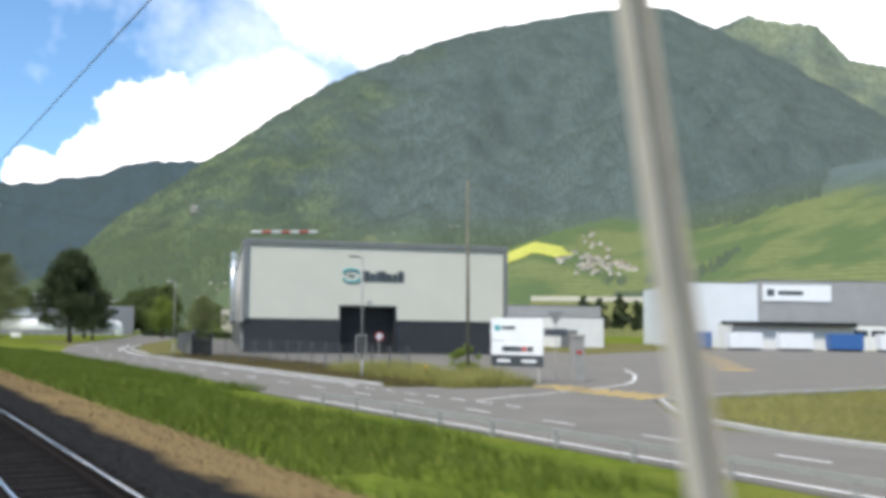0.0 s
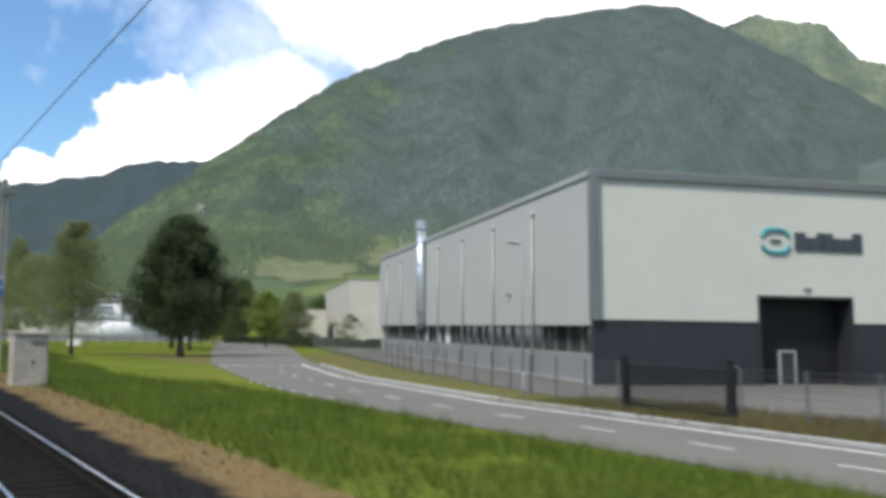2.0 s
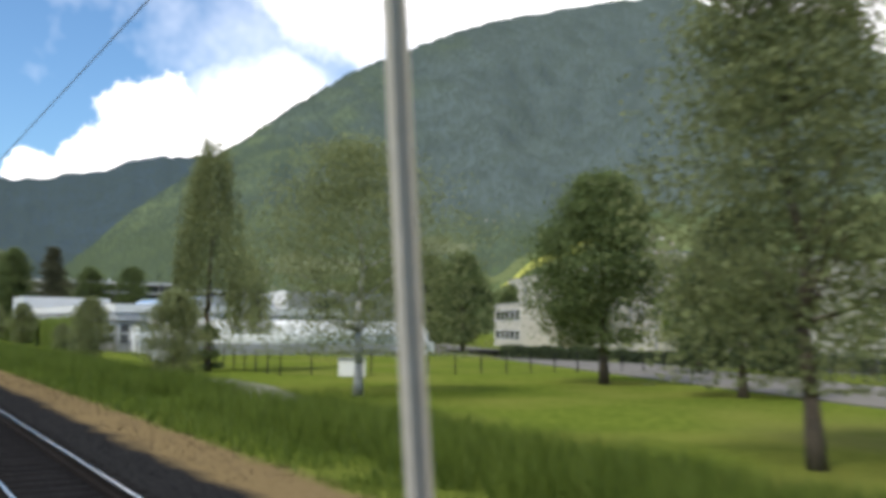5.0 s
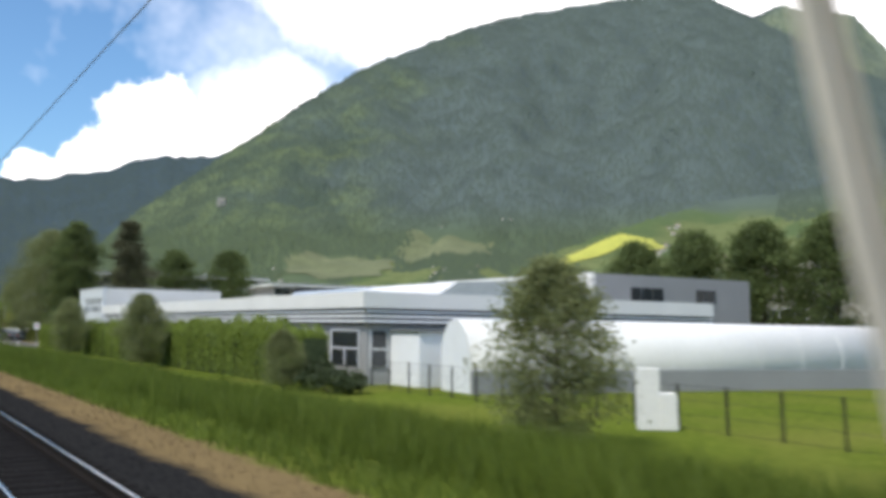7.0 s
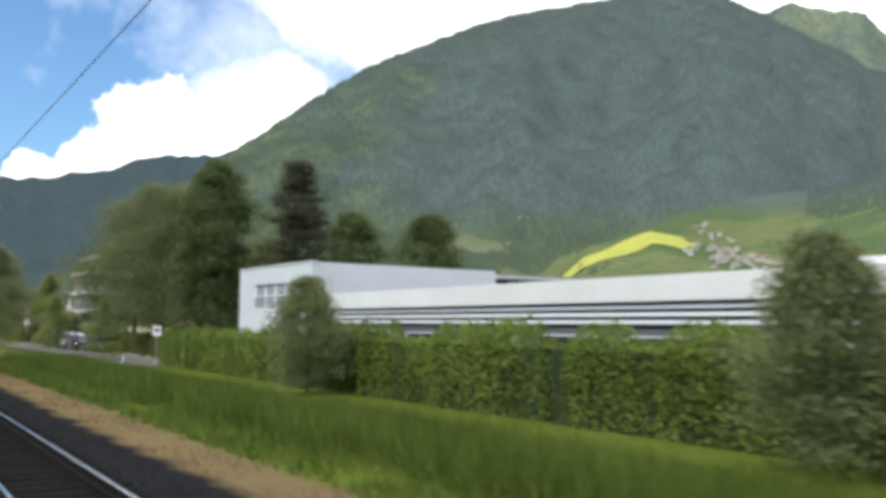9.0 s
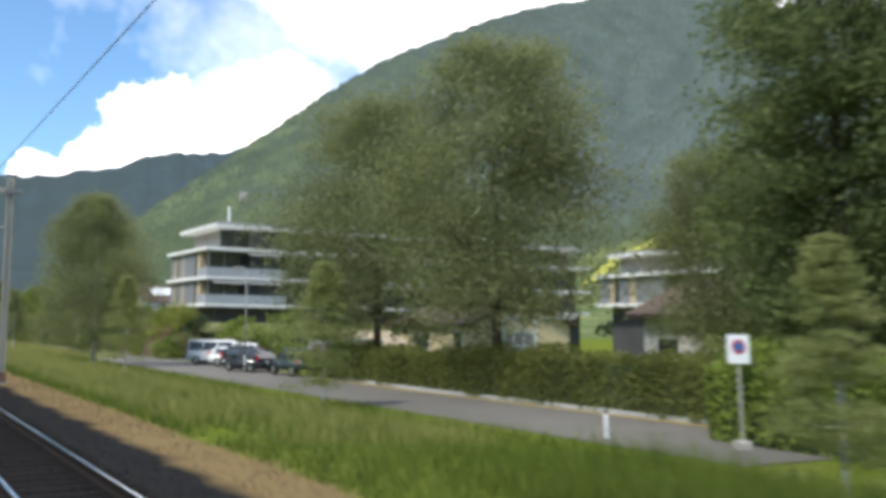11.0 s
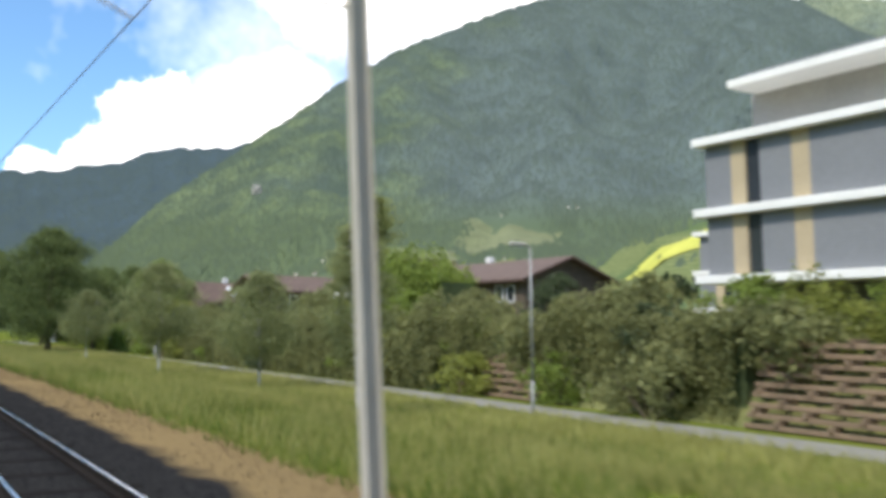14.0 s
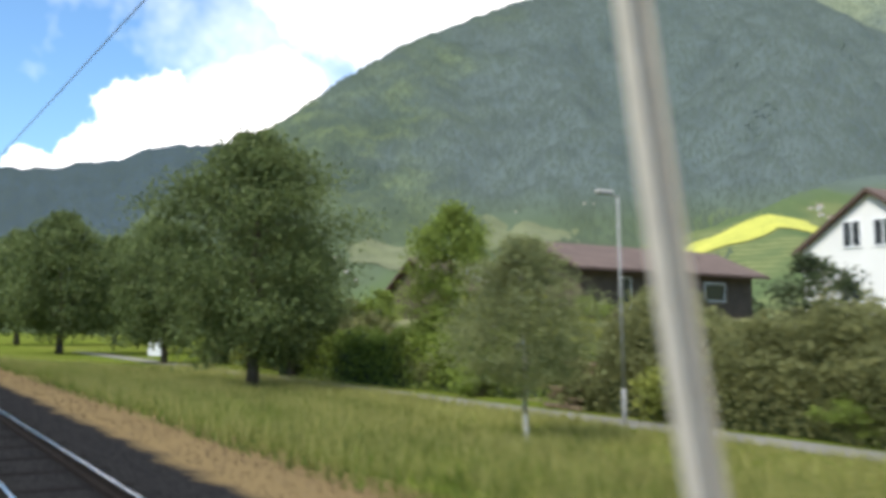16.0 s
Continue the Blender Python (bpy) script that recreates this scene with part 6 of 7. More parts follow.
# garage
port = thing("carport", "cream gabled carport with a dark open bay", "carport", pose(28.9, 394.8, -0.9, 0, 0, -78))
part("gable", prism([(-0.25, 1.95), (4.45, 1.95), (2.1, 2.85)], (0.0, 0.14)), M_YELLOWWALL, port, "cream boarded gable")
for x0 in (0.0, 2.1, 4.05):
    part("post", boxes((x0, x0 + 0.16, 0.0, 0.16, 0, 1.95)), M_APTBEIGE, port)
part("back_wall", boxes((0, 4.2, 4.6, 4.75, 0, 1.95), (0, 0.14, 0.3, 4.6, 0, 1.95)), M_BLACK, port, "dark back of the bay")
for sgn in (-1, 1):
    part("roof_slope", prism([(2.1, 2.88), (2.1 + sgn * 2.6, 1.86), (2.1 + sgn * 2.6, 1.98), (2.1, 3.0)], (-0.3, 5.0)), M_APTBEIGE, port, "pale roof slope")
gar = thing("garage", "flat-roofed box garage with a white frame and a brown door", "garage", pose(25.3, 388.25, -0.9, 0, 0, -67))
part("wall", boxes((0, 0.14, 0.1, 5.0, 0, 2.25), (2.0, 2.14, 0.1, 5.0, 0, 2.25), (0.14, 2.0, 4.86, 5.0, 0, 2.25)), M_YELLOWWALL, gar)
part("roof", boxes((-0.05, 2.19, 0.0, 5.05, 2.25, 2.42), bevel=0.01), M_WHITE, gar, "white flat roof edge")
part("door_frame", boxes((0, 0.14, 0.0, 0.1, 0, 2.25), (2.0, 2.14, 0.0, 0.1, 0, 2.25), (0.14, 2.0, 0.0, 0.1, 2.1, 2.25)), M_SIGNWHITE, gar, "white door frame")
gdoor = part("door", boxes((0.14, 2.0, 0.08, 0.14, 0, 2.1)), M_GARDOOR, gar, "pinkish brown up-and-over door")
part("handle", boxes((1.0, 1.14, 0.04, 0.08, 0.95, 1.0)), M_BLACK, gdoor)


def gable_house(name, label, m, w, d, wall_h, rise, wall_mat, roof_mat, windows=(), chimney=True, over=0.5):
    """A house with its gable on the front (y = 0) and the ridge running back."""
    ob = thing(name, label, "house", m)
    part("wall", prism([(0, 0), (w, 0), (w, wall_h), (w / 2, wall_h + rise), (0, wall_h)], (0, d)), wall_mat, ob)
    t = 0.22
    sl = rise / (w / 2)
    for sgn in (-1, 1):
        e = (w / 2 + over)
        outl = [(w / 2, wall_h + rise + 0.02), (w / 2 + sgn * e, wall_h + rise + 0.02 - e * sl), (w / 2 + sgn * e, wall_h + rise + 0.02 - e * sl + t), (w / 2, wall_h + rise + 0.02 + t)]
        part("roof_slope", prism(outl, (-over, d + over)), roof_mat, ob, "tiled roof slope")
    for face, u, z, ww, hh in windows:
        if face == "gable":
            wd = part("window", boxes((u, u + ww, -0.04, 0, z, z + hh)), M_GLASS, ob)
            part("frame", boxes((u - 0.08, u, -0.07, 0, z - 0.08, z + hh + 0.08), (u + ww, u + ww + 0.08, -0.07, 0, z - 0.08, z + hh + 0.08), (u, u + ww, -0.07, 0, z + hh, z + hh + 0.08), (u, u + ww, -0.07, 0, z - 0.08, z), (u + ww / 2 - 0.04, u + ww / 2 + 0.04, -0.06, 0, z, z + hh)), M_SIGNWHITE, wd)
        else:
            wd = part("window", boxes((-0.04, 0, u, u + ww, z, z + hh)), M_GLASS, ob)
            part("frame", boxes((-0.07, 0, u - 0.08, u, z - 0.08, z + hh + 0.08), (-0.07, 0, u + ww, u + ww + 0.08, z - 0.08, z + hh + 0.08), (-0.07, 0, u, u + ww, z + hh, z + hh + 0.08), (-0.07, 0, u, u + ww, z - 0.08, z)), M_SIGNWHITE, wd)
    if chimney:
        part("chimney", boxes((w * 0.62, w * 0.62 + 0.6, d * 0.5, d * 0.5 + 0.6, wall_h + rise * 0.5, wall_h + rise + 0.9), bevel=0.02), M_WHITE, ob, "plastered chimney")
    return ob


# gables that face the line stand turned by 90 degrees
gable_house("house", "cream bungalow with a brown tiled roof behind the hedge", pose(38.0, 388.3, -0.9), 9, 11, 3.6, 2.0, M_YELLOWWALL, M_ROOFTILE, (("side", 1.2, 1.5, 1.1, 1.5), ("side", 6, 1.6, 2.4, 1.1), ("gable", 2.5, 1.2, 1.4, 1.3)))
porch = thing("winter_garden", "white framed glazed porch beside the bungalow", "porch", pose(38.0, 380.6, -0.9))
for y in (0.0, 1.2, 2.4, 3.6):
    part("post", boxes((0, 0.14, y, y + 0.14, 0, 4.0)), M_SIGNWHITE, porch, "white post")
part("rail", boxes((0.02, 0.12, 0.14, 3.6, 2.95, 3.1), (0.02, 0.12, 0.14, 3.6, 3.86, 4.0)), M_SIGNWHITE, porch, "white rail")
part("parapet", boxes((0.02, 0.12, 0.14, 3.6, 0, 2.2)), M_WHITE, porch, "white rendered parapet")
part("pane", boxes((0.06, 0.09, 0.14, 3.6, 2.2, 2.95)), M_FROST, porch, "milky pane")
part("roof", boxes((-0.1, 3.4, -0.1, 3.85, 4.0, 4.12)), M_WHITE, porch)
gable_house("house", "white-walled house with a wide brown tiled roof", pose(40.0, 357.5, -0.9), 9.5, 15, 4.35, 2.1, M_WHITE, M_ROOFTILE, (("side", 2.0, 1.0, 1.4, 1.4), ("side", 12.2, 1.0, 1.6, 1.8), ("gable", 3, 1.0, 1.6, 1.4)), False, 0.8)
gabled = gable_house("house", "white gabled house with paired windows and brown roof", pose(43.0, 511.4, -0.9, 0, 0, -90), 8.2, 12, 7.4, 2.75, M_WHITE, M_ROOFTILE,
            (("gable", 2.55, 7.5, 0.95, 1.25), ("gable", 4.3, 7.5, 0.95, 1.25), ("gable", 2.2, 4.2, 1.2, 1.5), ("gable", 5.6, 4.2, 1.4, 1.5)), False, over=0.35)
gable_house("long_house", "long house with a brown roof and dark wooden walls", pose(57.5, 527.3, -0.9, 0, 0, 90), 9, 16.5, 7.3, 1.7, M_BARK, M_ROOFTILE,
            (("side", 3, 5.3, 2, 1.2), ("side", 7, 5.3, 2, 1.2), ("side", 12.2, 4.6, 0.9, 2.0)), False, 0.9)
gable_house("long_house", "long low brown-roofed house with white windows above the bank", pose(47, 483.0, -0.9), 9, 27, 7.3, 1.8, M_BARK, M_ROOFTILE,
            (("side", 1.5, 5.4, 1.0, 1.3), ("side", 3.2, 5.4, 1.0, 1.3), ("side", 12, 5.2, 1.6, 1.2), ("side", 24, 5.2, 1.6, 1.2)), True, 0.8)
far_house = gable_house("house", "brown-roofed house with a pale roof window", pose(47.5, 541, -0.9, 0, 0, 90), 8, 9, 6.0, 2.4, M_BARK, M_ROOFTILE, (("side", 2, 4.2, 1.2, 1.3), ("side", 5.5, 4.2, 1.2, 1.3)))
part("roof_window", prism([(0.4, 6.62), (2.6, 7.94), (2.6, 8.04), (0.4, 6.72)], (1.5, 5.5)), M_SKYLIGHT, far_house, "large pale roof window")
gable_house("house", "far white house with a dark roof", pose(62, 560, -0.9, 0, 0, -40), 9, 11, 5.0, 3.0, M_WHITE, M_ROOFTILE, (("gable", 2, 3.4, 1.2, 1.3), ("side", 5, 3.4, 1.2, 1.3)))


part("roof_window", prism([(5.0, 9.72), (6.9, 8.45), (6.9, 8.57), (5.0, 9.84)], (1.8, 6.2)), M_SKYLIGHT, gabled, "large pale roof window")


def flats(name, label, m, w, d, levels, base_h, recess, panels, awnings, balcony):
    """Blocks of flats with white floor slabs standing out, dark walls between them and a set-back top storey."""
    ob = thing(name, label, "apartment building", m)
    top = len(levels) - 1
    for i, z in enumerate(levels):
        o = 0.0 if i < top else recess
        part("floor_slab", boxes((-0.45 + o, w + 0.45, -0.45 + o, d + 0.45 - o, z - 0.36, z), bevel=0.015), M_WHITE, ob, "white concrete slab edge")
        if i == top:
            part("roof_edge", boxes((0.1 + o, w, 0.1 + o, d - 0.2 - o, z, z + 0.3), bevel=0.015), M_GREYTRIM, ob, "grey metal roof edge")
    if base_h > 0:
        part("base_wall", boxes((1.2, w, 1.2, d - 0.6, 0, levels[0] - 0.36)), M_APTDARK, ob)
    for i in range(top):
        z0, z1 = levels[i], levels[i + 1] - 0.36
        o = 0.0 if i < top - 1 else recess + 0.6
        part("inner_wall", boxes((0.9 + o, w - 0.3, 1.8 + o, d - 0.5, z0, z1)), M_APTDARK if i < top - 1 else M_APTTOP, ob, "dark inner wall" if i < top - 1 else "pale grey set-back wall")
        if i < top - 1:
            for a, b, mt in panels:
                part("wall_panel", boxes((0.0 if mt is not M_GLASS else 0.12, 0.9, d - b, d - a, z0, z1)), mt, ob, "beige panel" if mt is M_APTBEIGE else "grey slatted panel" if mt is M_APTGREY else "tall dark window")
            part("balustrade", boxes((-0.3, -0.25, -0.3, balcony, z0 + 0.05, z0 + 1.0)), M_FROST, ob, "frosted glass balustrade")
            part("balustrade", boxes((-0.25, w * 0.17, -0.3, -0.25, z0 + 0.05, z0 + 1.0)), M_FROST, ob, "frosted glass balustrade")
        n = int(w / 4.2)
        for k in range(n):
            x = 0.6 + o + k * 4.2
            if x + 3.6 > w:
                break
            if k % 3 == 1:
                part("wall_panel", boxes((x, x + 3.4, 0.35 + o, 0.6 + o, z0, z1)), M_APTDARK, ob, "dark facade panel")
                part("window", boxes((x + 1.2, x + 2.2, 0.3 + o, 0.35 + o, z0 + 0.8, z1 - 0.5)), M_GLASS, ob)
            else:
                wd = part("window", boxes((x, x + 3.5, 1.7 + o, 1.78 + o, z0 + 0.05, z1 - 0.1)), M_GLASS, ob)
                part("frame", boxes((x + 1.7, x + 1.8, 1.65 + o, 1.7 + o, z0, z1)), M_GREYTRIM, wd)
            if (k * 7 + i * 3) % 5 in awnings:
                part("awning", prism([(-0.55 + o, z1 - 0.42), (0.3 + o, z1 - 0.12), (0.3 + o, z1 - 0.04), (-0.55 + o, z1 - 0.34)], (x - 0.2, x + 3.7), "X"), M_AWNING, ob, "light fabric awning")
        part("corner_post", rods(((0.0 + o, 0.0 + o, z0), (0.0 + o, 0.0 + o, z1), 0.09)), M_GREYTRIM, ob)
    return ob


P = [(0.0, 1.5, M_APTGREY), (1.5, 2.3, M_APTBEIGE), (2.3, 3.1, M_GLASS), (3.1, 4.8, M_APTGREY), (4.8, 5.7, M_APTBEIGE), (5.7, 9.9, M_APTGREY), (9.9, 10.7, M_GLASS), (10.7, 12.1, M_APTBEIGE)]
ap = flats("apartment_building", "modern dark apartment block with white slab edges and beige panels", pose(33.1, 434.7, -0.9), 54.0, 15.1, [5.65, 8.7, 11.98, 14.72], 5, 1.2, P, (0, 2), 3.0)
part("roof_parapet", boxes((1.6, 50.6, 1.6, 13.4, 15.03, 15.1)), M_FLATROOF, ap)
part("flue", rods(((3.6, 4.2, 15.0), (3.6, 4.2, 17.0), 0.14), ((3.6, 4.2, 17.0), (3.6, 4.2, 17.15), 0.2), n=14), M_SIGNWHITE, ap, "white metal flue")
for k, x in enumerate((18, 27, 29, 38)):
    part("roof_vent", boxes((x, x + 0.5, 1.2, 1.7, 15.0, 15.55), bevel=0.03), M_SIGNWHITE, ap)
flats("apartment_building", "second dark apartment block with white slabs behind the gardens", pose(70.8, 392.4, -0.9), 40, 20, [6.2, 9.4, 11.7], 6, 0.9, P[:6], (1, 3), 3.0)
flats("apartment_building", "grey apartment block end beyond the car park", pose(60, 462, -0.9, 0, 0, 5), 30, 13, [5.0, 8.0, 11.2, 14.0], 5, 0.9, P[:6], (1,), 3.0)

box_ = thing("service_box", "white roadside service box by the path", "service box", pose(24.4, 569, zg(24.4, 569), 0, 0, -30))
part("body", boxes((-0.6, 0.6, -0.3, 0.3, 0, 1.5), bevel=0.03), M_SIGNWHITE, box_)
part("lid", boxes((-0.66, 0.66, -0.36, 0.36, 1.5, 1.6), bevel=0.02), M_GREYTRIM, box_)
# planted bank with a timber crib wall
bank = bmesh.new()
rows_b = []
for k in range(29):
    y = 421 + 5 * k
    e = min(1, (y - 421) / 6, (561 - y) / 8)
    top_z = -0.9 + (3.3 + 0.3 * math.sin(y * 0.4)) * max(0.02, e)
    rows_b.append([bank.verts.new(p) for p in ((25.2, y, -0.95), (26.6, y, -0.9 + (top_z + 0.9) * 0.45), (28.6, y, top_z), (33.0, y, top_z + 0.1), (70.0, y, top_z + 0.2), (70.0, y, -1.2), (25.2, y, -1.2))])
for a, b in zip(rows_b, rows_b[1:]):
    for i in range(6):
        bank.faces.new((a[i], a[i + 1], b[i + 1], b[i]))
bank.faces.new(rows_b[0]), bank.faces.new(rows_b[-1][::-1])
M_BANK = material("bank_soil", (0.1, 0.12, 0.035), 0.95, 0, 0.4, 4, 0.5, 0.4, 0, (0.2, 0.2, 0.07))
solid("planted_bank", bank, M_BANK, "overgrown earth bank below the flats", "bank", kind="structure", smooth=True)
for wx, y0, y1, rows_n in ((25.0, 425, 441, 9), (25.0, 452, 459, 9), (25.0, 486, 492, 9), (23.8, 506.9, 509.1, 6)):
    crib = thing("crib_wall", "weathered timber crib wall with plants between", "retaining wall", pose(wx, y0, -0.9))
    beam = None
    for k in range(rows_n):
        off_x = 0.16 * k
        bm_ = part("beam", boxes((off_x, off_x + 0.16, 0, y1 - y0, 0.05 + 0.33 * k, 0.2 + 0.33 * k), bevel=0.015), M_WOOD, crib, "brown timber beam")
        for j in range(int((y1 - y0) / 2)):
            q = part("tie", boxes((off_x - 0.08, off_x + 0.7, 0.6 + 2 * j + (k % 2), 0.75 + 2 * j + (k % 2), 0.2 + 0.33 * k, 0.36 + 0.33 * k)), M_WOOD, crib)
g3 = random.Random(77)
shr = [make_shrub("shrub", lab, 0, 0, r_, h_, mt, 80 + i, 2800, 0.09) for i, (lab, r_, h_, mt) in enumerate((
    ("bushy green shrub on the bank", 1.6, 2.2, M_HEDGE), ("straggly olive shrub on the bank", 1.7, 1.9, M_HEDGEDULL), ("dark green shrub on the bank", 1.5, 2.4, M_LEAFDARK), ("pale flowering shrub on the bank", 1.5, 1.8, M_HEDGEYELLOW)))]
spots = []
for k in range(66):
    y = 420 + 2.1 * k + g3.uniform(-0.6, 0.6)
    row = k % 3
    x = (25.0, 26.6, 28.8)[row] + g3.uniform(-0.5, 0.5)
    if row < 2 and 425 < y < 441 and k % 2:
        continue
    e = max(0.02, min(1, (y - 421) / 6, (561 - y) / 8))
    z = -0.95 + e * (0.0, 1.5, 3.1)[row]
    spots.append((x, y, z, row))
for i, (x, y, z, row) in enumerate(spots):
    src = shr[(0, 1, 2, 1, 0, 3, 1)[(i * 5 + row) % 7]]
    m = pose(x, y, z, 0, 0, 57 * i % 360) @ Matrix.Scale(g3.uniform(0.75, 1.2), 4)
    if i < 4:
        shr[i].matrix_basis = m
    else:
        copy_thing(src, m)

make_hedge("wild_hedge", "overgrown mixed shrubs covering the bank", [(26.8, 441.5, 1.5, 3.9), (26.9, 452, 1.6, 4.3), (26.9, 470, 1.7, 3.9), (26.8, 490, 1.7, 3.9), (26.4, 507, 1.7, 4.0)], M_HEDGEDULL, 67, 2600, 0.085, "hedge", 0.24)
make_hedge("wild_hedge", "overgrown dark shrubs at the foot of the bank", [(25.3, 460, 0.9, 2.0), (25.2, 464, 1.0, 2.6), (25.2, 484, 1.0, 2.3), (25.0, 506, 1.0, 2.6)], M_HEDGEDULL, 68, 1700, 0.08, "hedge", 0.4)
make_hedge("wild_hedge", "straggly plants along the crib wall's top", [(27.6, 423, 0.9, 4.6), (27.8, 441, 0.9, 4.7)], M_HEDGEYELLOW, 69, 1500, 0.075, "hedge", 0.3)
make_hedge("hedge", "clipped olive-green hedge beside the parking", [(26.1, 351.5, 1.0, 2.7), (25.8, 368, 1.0, 2.3), (25.9, 384.8, 1.0, 1.95)], M_HEDGEOLIVE, 63, 1500, 0.072)
make_hedge("hedge", "bright green young hedge by the footpath", [(26.5, 508, 0.9, 2.6), (25.0, 522, 0.9, 2.8), (24.0, 536, 0.9, 2.6)], M_HEDGE, 64, 600, 0.12)
make_hedge("hedge", "low hedge behind the car park", [(36.5, 395, 0.7, 1.5), (36.5, 421, 0.7, 1.5)], M_HEDGE, 65, 400, 0.12)
make_hedge("hedge", "yellow-green hedge along the top of the bank", [(32.0, 469.5, 1.6, 7.2), (32.0, 475, 1.9, 7.9), (32.2, 481, 1.6, 7.2)], M_HEDGE, 66, 1700, 0.12)
make_hedge("hedge", "trimmed green garden hedge before the flats", [(37.5, 420.6, 0.8, 2.5), (50, 420.0, 0.8, 2.7), (68, 419.4, 0.8, 2.6)], M_HEDGE, 70, 700, 0.11)
make_shrub("shrub", "copper-leaved shrub before the flats", 53, 425, 3.4, 4.4, M_COPPER, 71, 5000, 0.14)
make_shrub("shrub", "copper-leaved shrub before the flats", 58, 424, 3.2, 4.0, M_COPPER, 72, 5000, 0.14)
for i, (x, y, r_, h_) in enumerate(((38.5, 423.5, 3.0, 5.0), (33.0, 422.5, 2.4, 4.0), (46, 426, 2.4, 3.4), (63, 423, 2.6, 3.4), (37.5, 405, 2.4, 3.3), (39.5, 399, 2.2, 2.8))):
    make_shrub("garden_bush", "rounded light green garden bush before the flats", x, y, r_, h_, M_HEDGE, 90 + i, 3400, 0.13)

make_tree("poplar", "very tall dense dark green poplar", "column", 16.8, 3.2, 1.6, 0.35, 66000, 0.1, M_LEAF, M_BARK, 101, at(25.6, 348.2))
ash = make_tree("ash_tree", "tall airy grey-green tree in the garden", "broad", 17.2, 5.0, 2.8, 0.3, 56000, 0.1, M_LEAFASH, M_BARK, 102, at(26.8, 368.6))
make_tree("ash_tree", "wide airy grey-green tree beside the garage", "broad", 16.8, 5.9, 2.2, 0.28, 66000, 0.098, M_LEAFASH, M_BARK, 112, at(27.6, 383.0))
copy_thing(ash, at(36.5, 363, 200, 0.7))
make_tree("birch", "large full birch with a pale forked trunk", "oval", 12.8, 4.0, 1.2, 0.16, 100000, 0.062, M_LEAFBIRCH, M_BIRCHBARK, 103, at(15.4, 406.3))
con = make_tree("larch", "slender light green sapling with a pale trunk on the bank", "cone", 6.2, 1.6, 0.7, 0.05, 16000, 0.055, M_NEEDLE, M_BIRCHBARK, 104, at(14.7, 393))
make_tree("birch_sapling", "slender tall young birch with a white trunk beside the path", "oval", 6.7, 1.15, 1.7, 0.06, 16000, 0.055, M_LEAFBIRCH, M_BIRCHBARK, 115, at(15.2, 449.6))
copy_thing(con, at(15.2, 341.0, 120, 0.8))
copy_thing(con, at(15.9, 365.0, 10, 0.93))
make_tree("larch", "tall light green larch behind the bank", "cone", 13.6, 4.4, 1.2, 0.2, 18000, 0.12, M_NEEDLE, M_BARK, 105, at(35.4, 488))
sap = make_tree("birch_sapling", "young birch with a white trunk beside the path", "oval", 5.4, 1.75, 1.6, 0.05, 15000, 0.06, M_LEAFBIRCH, M_BIRCHBARK, 106, at(15.7, 477.5, 0, 1.22))
copy_thing(sap, at(15.8, 499.5, 80, 0.84))
copy_thing(sap, at(17.0, 464, 130, 0.85))
make_tree("broad_tree", "big dark green tree beside the footpath", "round", 12.3, 4.2, 1.4, 0.28, 40000, 0.115, M_LEAF, M_BARK, 107, at(16.6, 522.5))
mid = make_tree("broad_tree", "rounded green tree behind the footpath", "round", 8.8, 3.0, 1.0, 0.2, 18000, 0.13, M_LEAF, M_BARK, 108, at(23.0, 533))
for x, y, s, a in ((27, 545, 1.1, 100), (20.5, 552, 1.2, 180), (17, 575, 1.5, 20), (26, 575, 1.5, 70), (36, 570, 1.3, 140), (45, 548, 1.0, 220), (18, 610, 1.6, 10), (30, 610, 1.6, 90), (48, 590, 1.4, 10)):
    copy_thing(mid, at(x, y, a, s))
make_tree("round_tree", "rounded bright green tree behind the hedge", "round", 9.6, 2.3, 1.0, 0.18, 18000, 0.1, M_HEDGE, M_BARK, 116, at(27.3, 521.5))
# ---- far houses: a village on the vineyard slope and farms on the spurs ----
vill = gable_house("village_house", "small pale house with a red-brown roof on the far slope", pose(0, 0, -100), 9, 11, 6, 3, M_BEIGE, M_FARTILE, (("gable", 2, 3.5, 1.4, 1.5), ("gable", 5.5, 3.5, 1.4, 1.5)), False)
tagged(vill, group="village houses")
spots = []
for n_h, cx_, cy_, sx_, sy_ in ((60, 985, 1145, 28, 36), (9, 1085, 1270, 26, 30), (9, 837, 1537, 24, 50), (2, 1040, 1906, 10, 10), (2, 1135, 1826, 22, 10), (8, 620, 1768, 40, 60), (10, 480, 1250, 60, 90)):
    for k in range(n_h):
        spots.append((cx_ + g3.gauss(0, sx_), cy_ + g3.gauss(0, sy_)))
for k, (x, y) in enumerate(spots):
    m = pose(x, y, zg(x, y) - 0.5, 0, 0, g3.uniform(0, 360)) @ Matrix.Scale(g3.uniform(0.6, 0.95) * (1.0 if y < 1600 else 0.85), 4)
    if k == 0:
        vill.matrix_basis = m
    else:
        copy_thing(vill, m)

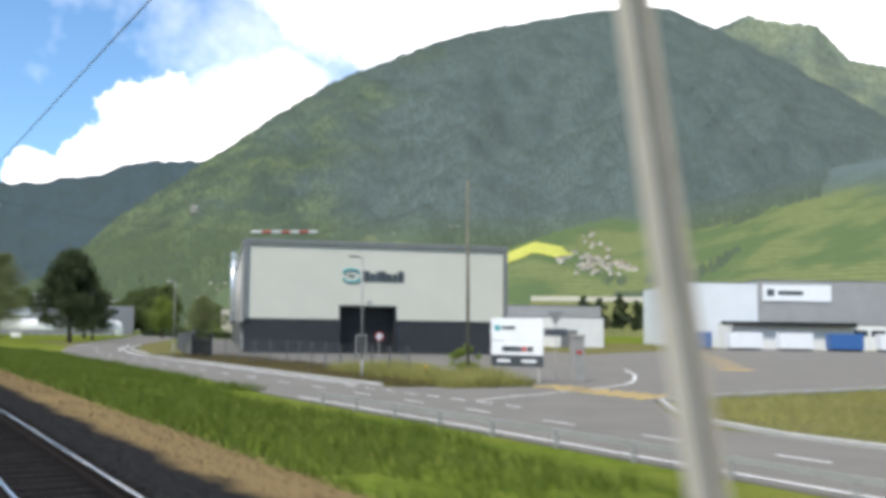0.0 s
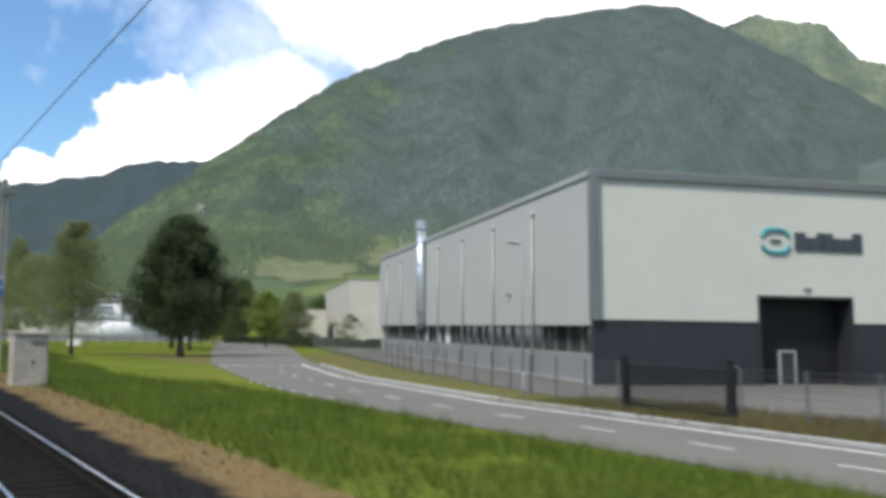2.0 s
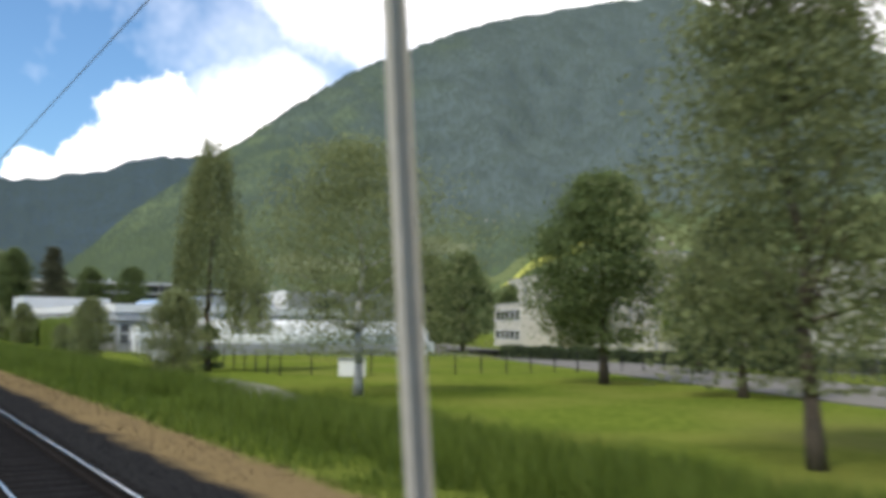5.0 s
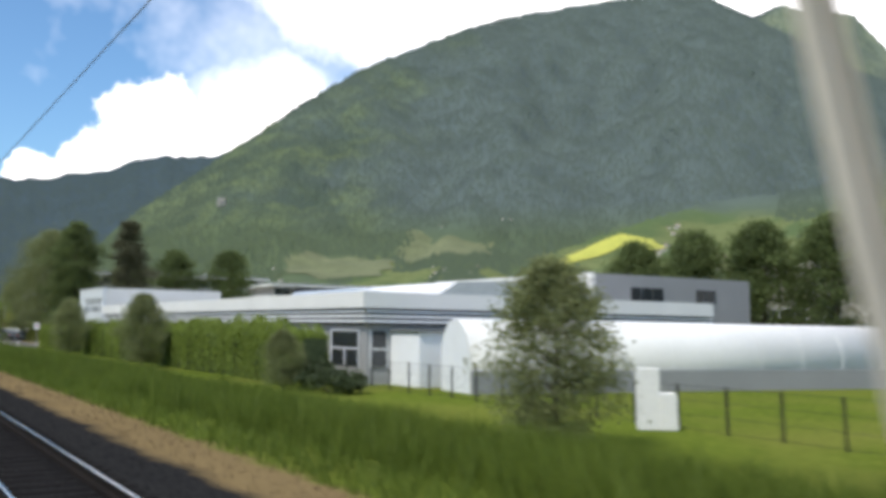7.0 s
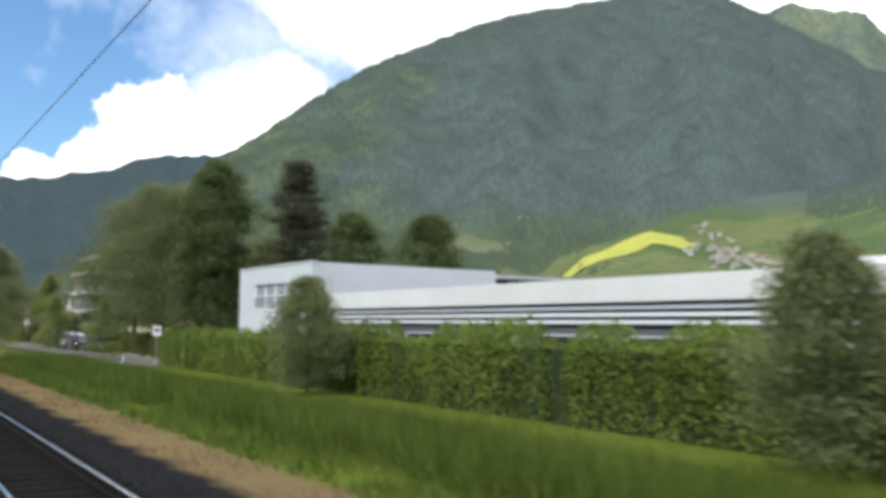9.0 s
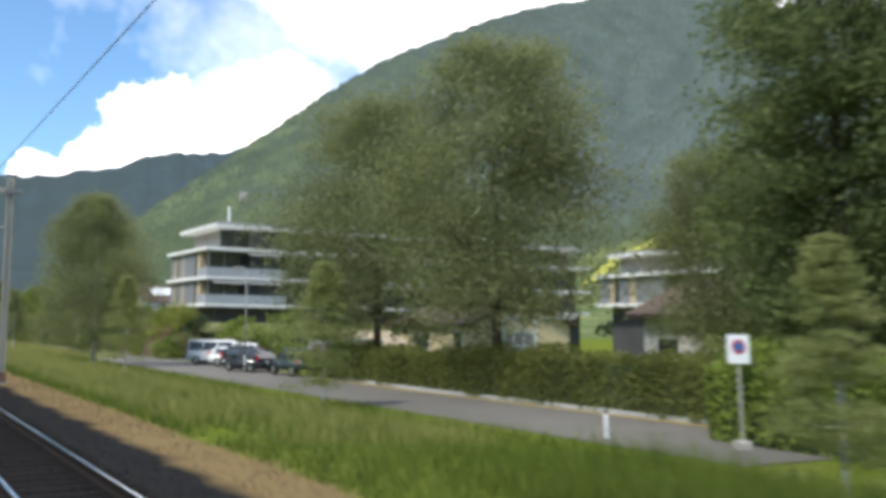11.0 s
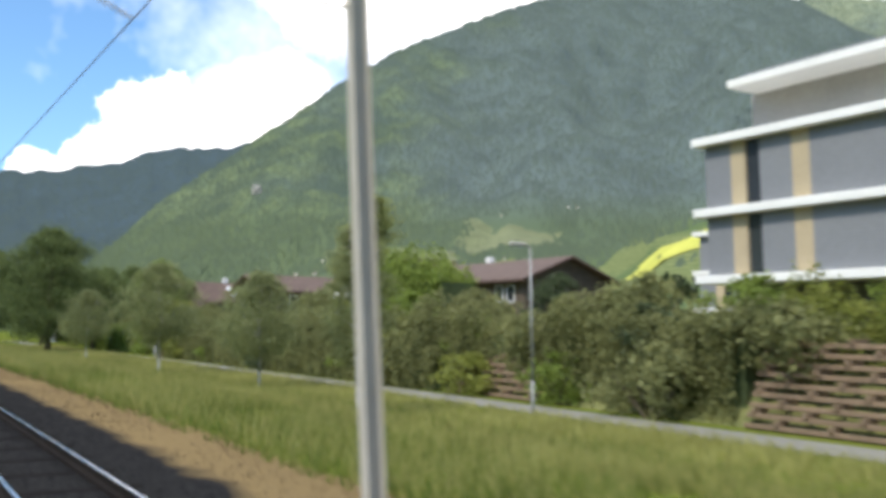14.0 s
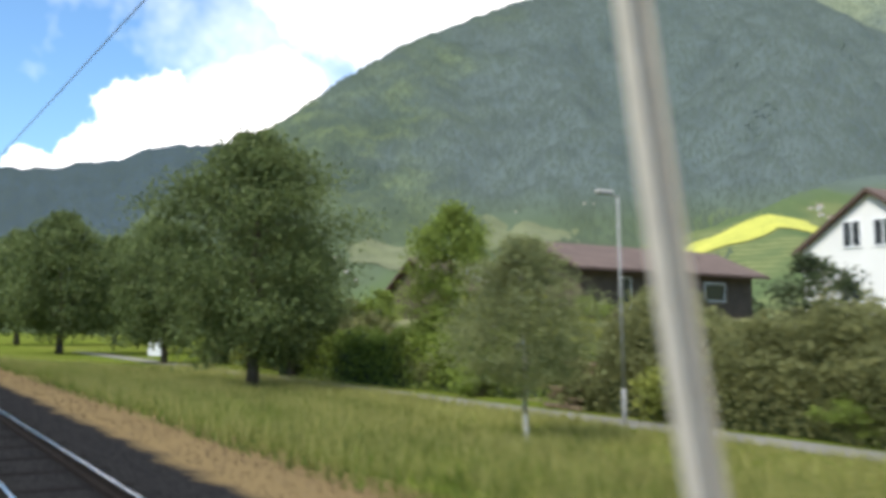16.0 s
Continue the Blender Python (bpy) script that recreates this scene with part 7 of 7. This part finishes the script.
# motorway on a grassy embankment across the valley, with dark poplars before it
emb = thing("embankment", "grassy embankment with a pale concrete parapet across the valley", "embankment", pose(300, 402, -0.9, 0, 0, -46), kind="structure")
part("mound", prism([(-34, -1), (-6, 17.5), (6, 17.5), (34, -1)], (0, 130), "X"), M_BANK, emb, "grass slope", False)
part("parapet", boxes((0, 130, -6.4, -6.0, 17.2, 19.6)), M_BEIGE, emb, "pale concrete parapet")
vp = make_tree("valley_poplar", "dark slender poplar in the valley", "column", 19, 3.0, 1.2, 0.3, 5000, 0.5, M_LEAFDARK, M_BARK, 111, at(300, 362))
for x, y, s in ((306, 357, 0.95), (314, 352, 1.05), (319, 345, 0.9)):
    copy_thing(vp, at(x, y, x * 7 % 360, s))

# pale cliff on the wooded flank
M_CLIFF = material("pale_rock", (0.3, 0.285, 0.25), 0.95, 0, 0.35, 0.3, 0.06, 0.6)
rock = bmesh.new()
bmesh.ops.create_icosphere(rock, subdivisions=3, radius=1.0)
for v in rock.verts:
    k = 1 + 0.35 * math.sin(v.co.x * 5 + 1.3) * math.sin(v.co.z * 6) + 0.2 * math.sin(v.co.y * 9 + v.co.x * 4)
    v.co = Vector((v.co.x * 9 * k, v.co.y * 6 * k, v.co.z * 13 * k))
solid("rock_outcrop", rock, M_CLIFF, "pale bare rock outcrop among the woods", "rock", pose(694, 2309, zg(694, 2309) + 9, 0, 0, -20))

# mown field beside the village, its patch of sunlight painted into the colour
def clearing(name, label, cx0, cy0, half_w, half_d, mat):
    fy, fx = np.meshgrid(np.linspace(-half_d, half_d, 14), np.linspace(-half_w, half_w, 17))
    k = 1 + 0.16 * np.sin(fx * 0.07 + 1) + 0.12 * np.cos(fy * 0.09)
    x2, y2 = cx0 + (fx * 0.73 + fy * 0.68) * k, cy0 + (-fx * 0.68 + fy * 0.73) * k
    v = np.stack([x2, y2, land(x2, y2) + 1.6], -1).reshape(-1, 3)
    fi = np.arange(17 * 14).reshape(17, 14)
    q = np.stack([fi[:-1, :-1], fi[1:, :-1], fi[1:, 1:], fi[:-1, 1:]], -1).reshape(-1, 4)
    tagged(new(name, raw(name, v, q, mat)), label, "field", kind="structure")


# brighter yellow than the slopes around, in place of sunshine
M_FIELD = material("sunlit_mown_meadow", (0.36, 0.38, 0.06), 0.95, 0, 0.25, 0.3, 0.04, 0.0, 0, (0.52, 0.5, 0.08))
M_VINES = material("vineyard_rows", (0.11, 0.13, 0.06), 0.95, 0, 0.3, 0.2, 0.03, 0.0, 0, (0.165, 0.18, 0.085))
clearing("field", "mown field above the village, sunlight painted in its yellow-green", 900, 1262, 82, 46, M_FIELD)
clearing("vineyard", "muted green vineyard clearing below the farms", 975, 1800, 80, 62, M_VINES)
clearing("vineyard", "muted green vineyard clearing on the low spur", 759, 1816, 85, 75, M_VINES)

# ragged woods and single trees across the valley floor
wood_pts = []
g4 = np.random.default_rng(12)
for k in range(120):
    az_, r_ = radians(g4.uniform(8, 52)), g4.uniform(300, 760)
    wx, wy = r_ * math.sin(az_), 228 + r_ * math.cos(az_)
    hgt = g4.uniform(6, 12)
    q = crown_points("round", 260, hgt, hgt * 0.42, 0.8, 300 + k)
    wood_pts.append(q + np.array([wx, wy, zg(wx, wy)]))
wv, wf = leaf_quads(np.concatenate(wood_pts), 0.75, 9)
tagged(new("valley_trees", raw("valley_trees", wv, wf, M_LEAFDARK)), "scattered dark trees across the valley floor", "trees", kind="stuff")

# marker cable over the street
cable = thing("marker_cable", "thin cable over the street with a red and white marker sleeve", "cable", pose(0, 0, 0))
pts = [(30.9, 47.9, 10.6), (26.5, 48.0, 8.6), (22.0, 48.3, 7.45), (16.6, 47.4, 7.0), (11, 49.8, 7.3), (5.42, 52.2, 8.3)]
cb = bmesh.new()
for a, b in zip(pts, pts[1:]):
    rod(cb, a, b, 0.012, n=5)
part("wire", cb, M_BLACK, cable, "thin black wire")
a, b = Vector(pts[2]), Vector(pts[3])
for k in range(7):
    part("sleeve", rods((a.lerp(b, 0.13 + k / 9.5), a.lerp(b, 0.13 + (k + 1) / 9.5), 0.06)), M_SIGNRED if k % 2 else M_SIGNWHITE, cable, "red sleeve" if k % 2 else "white sleeve")
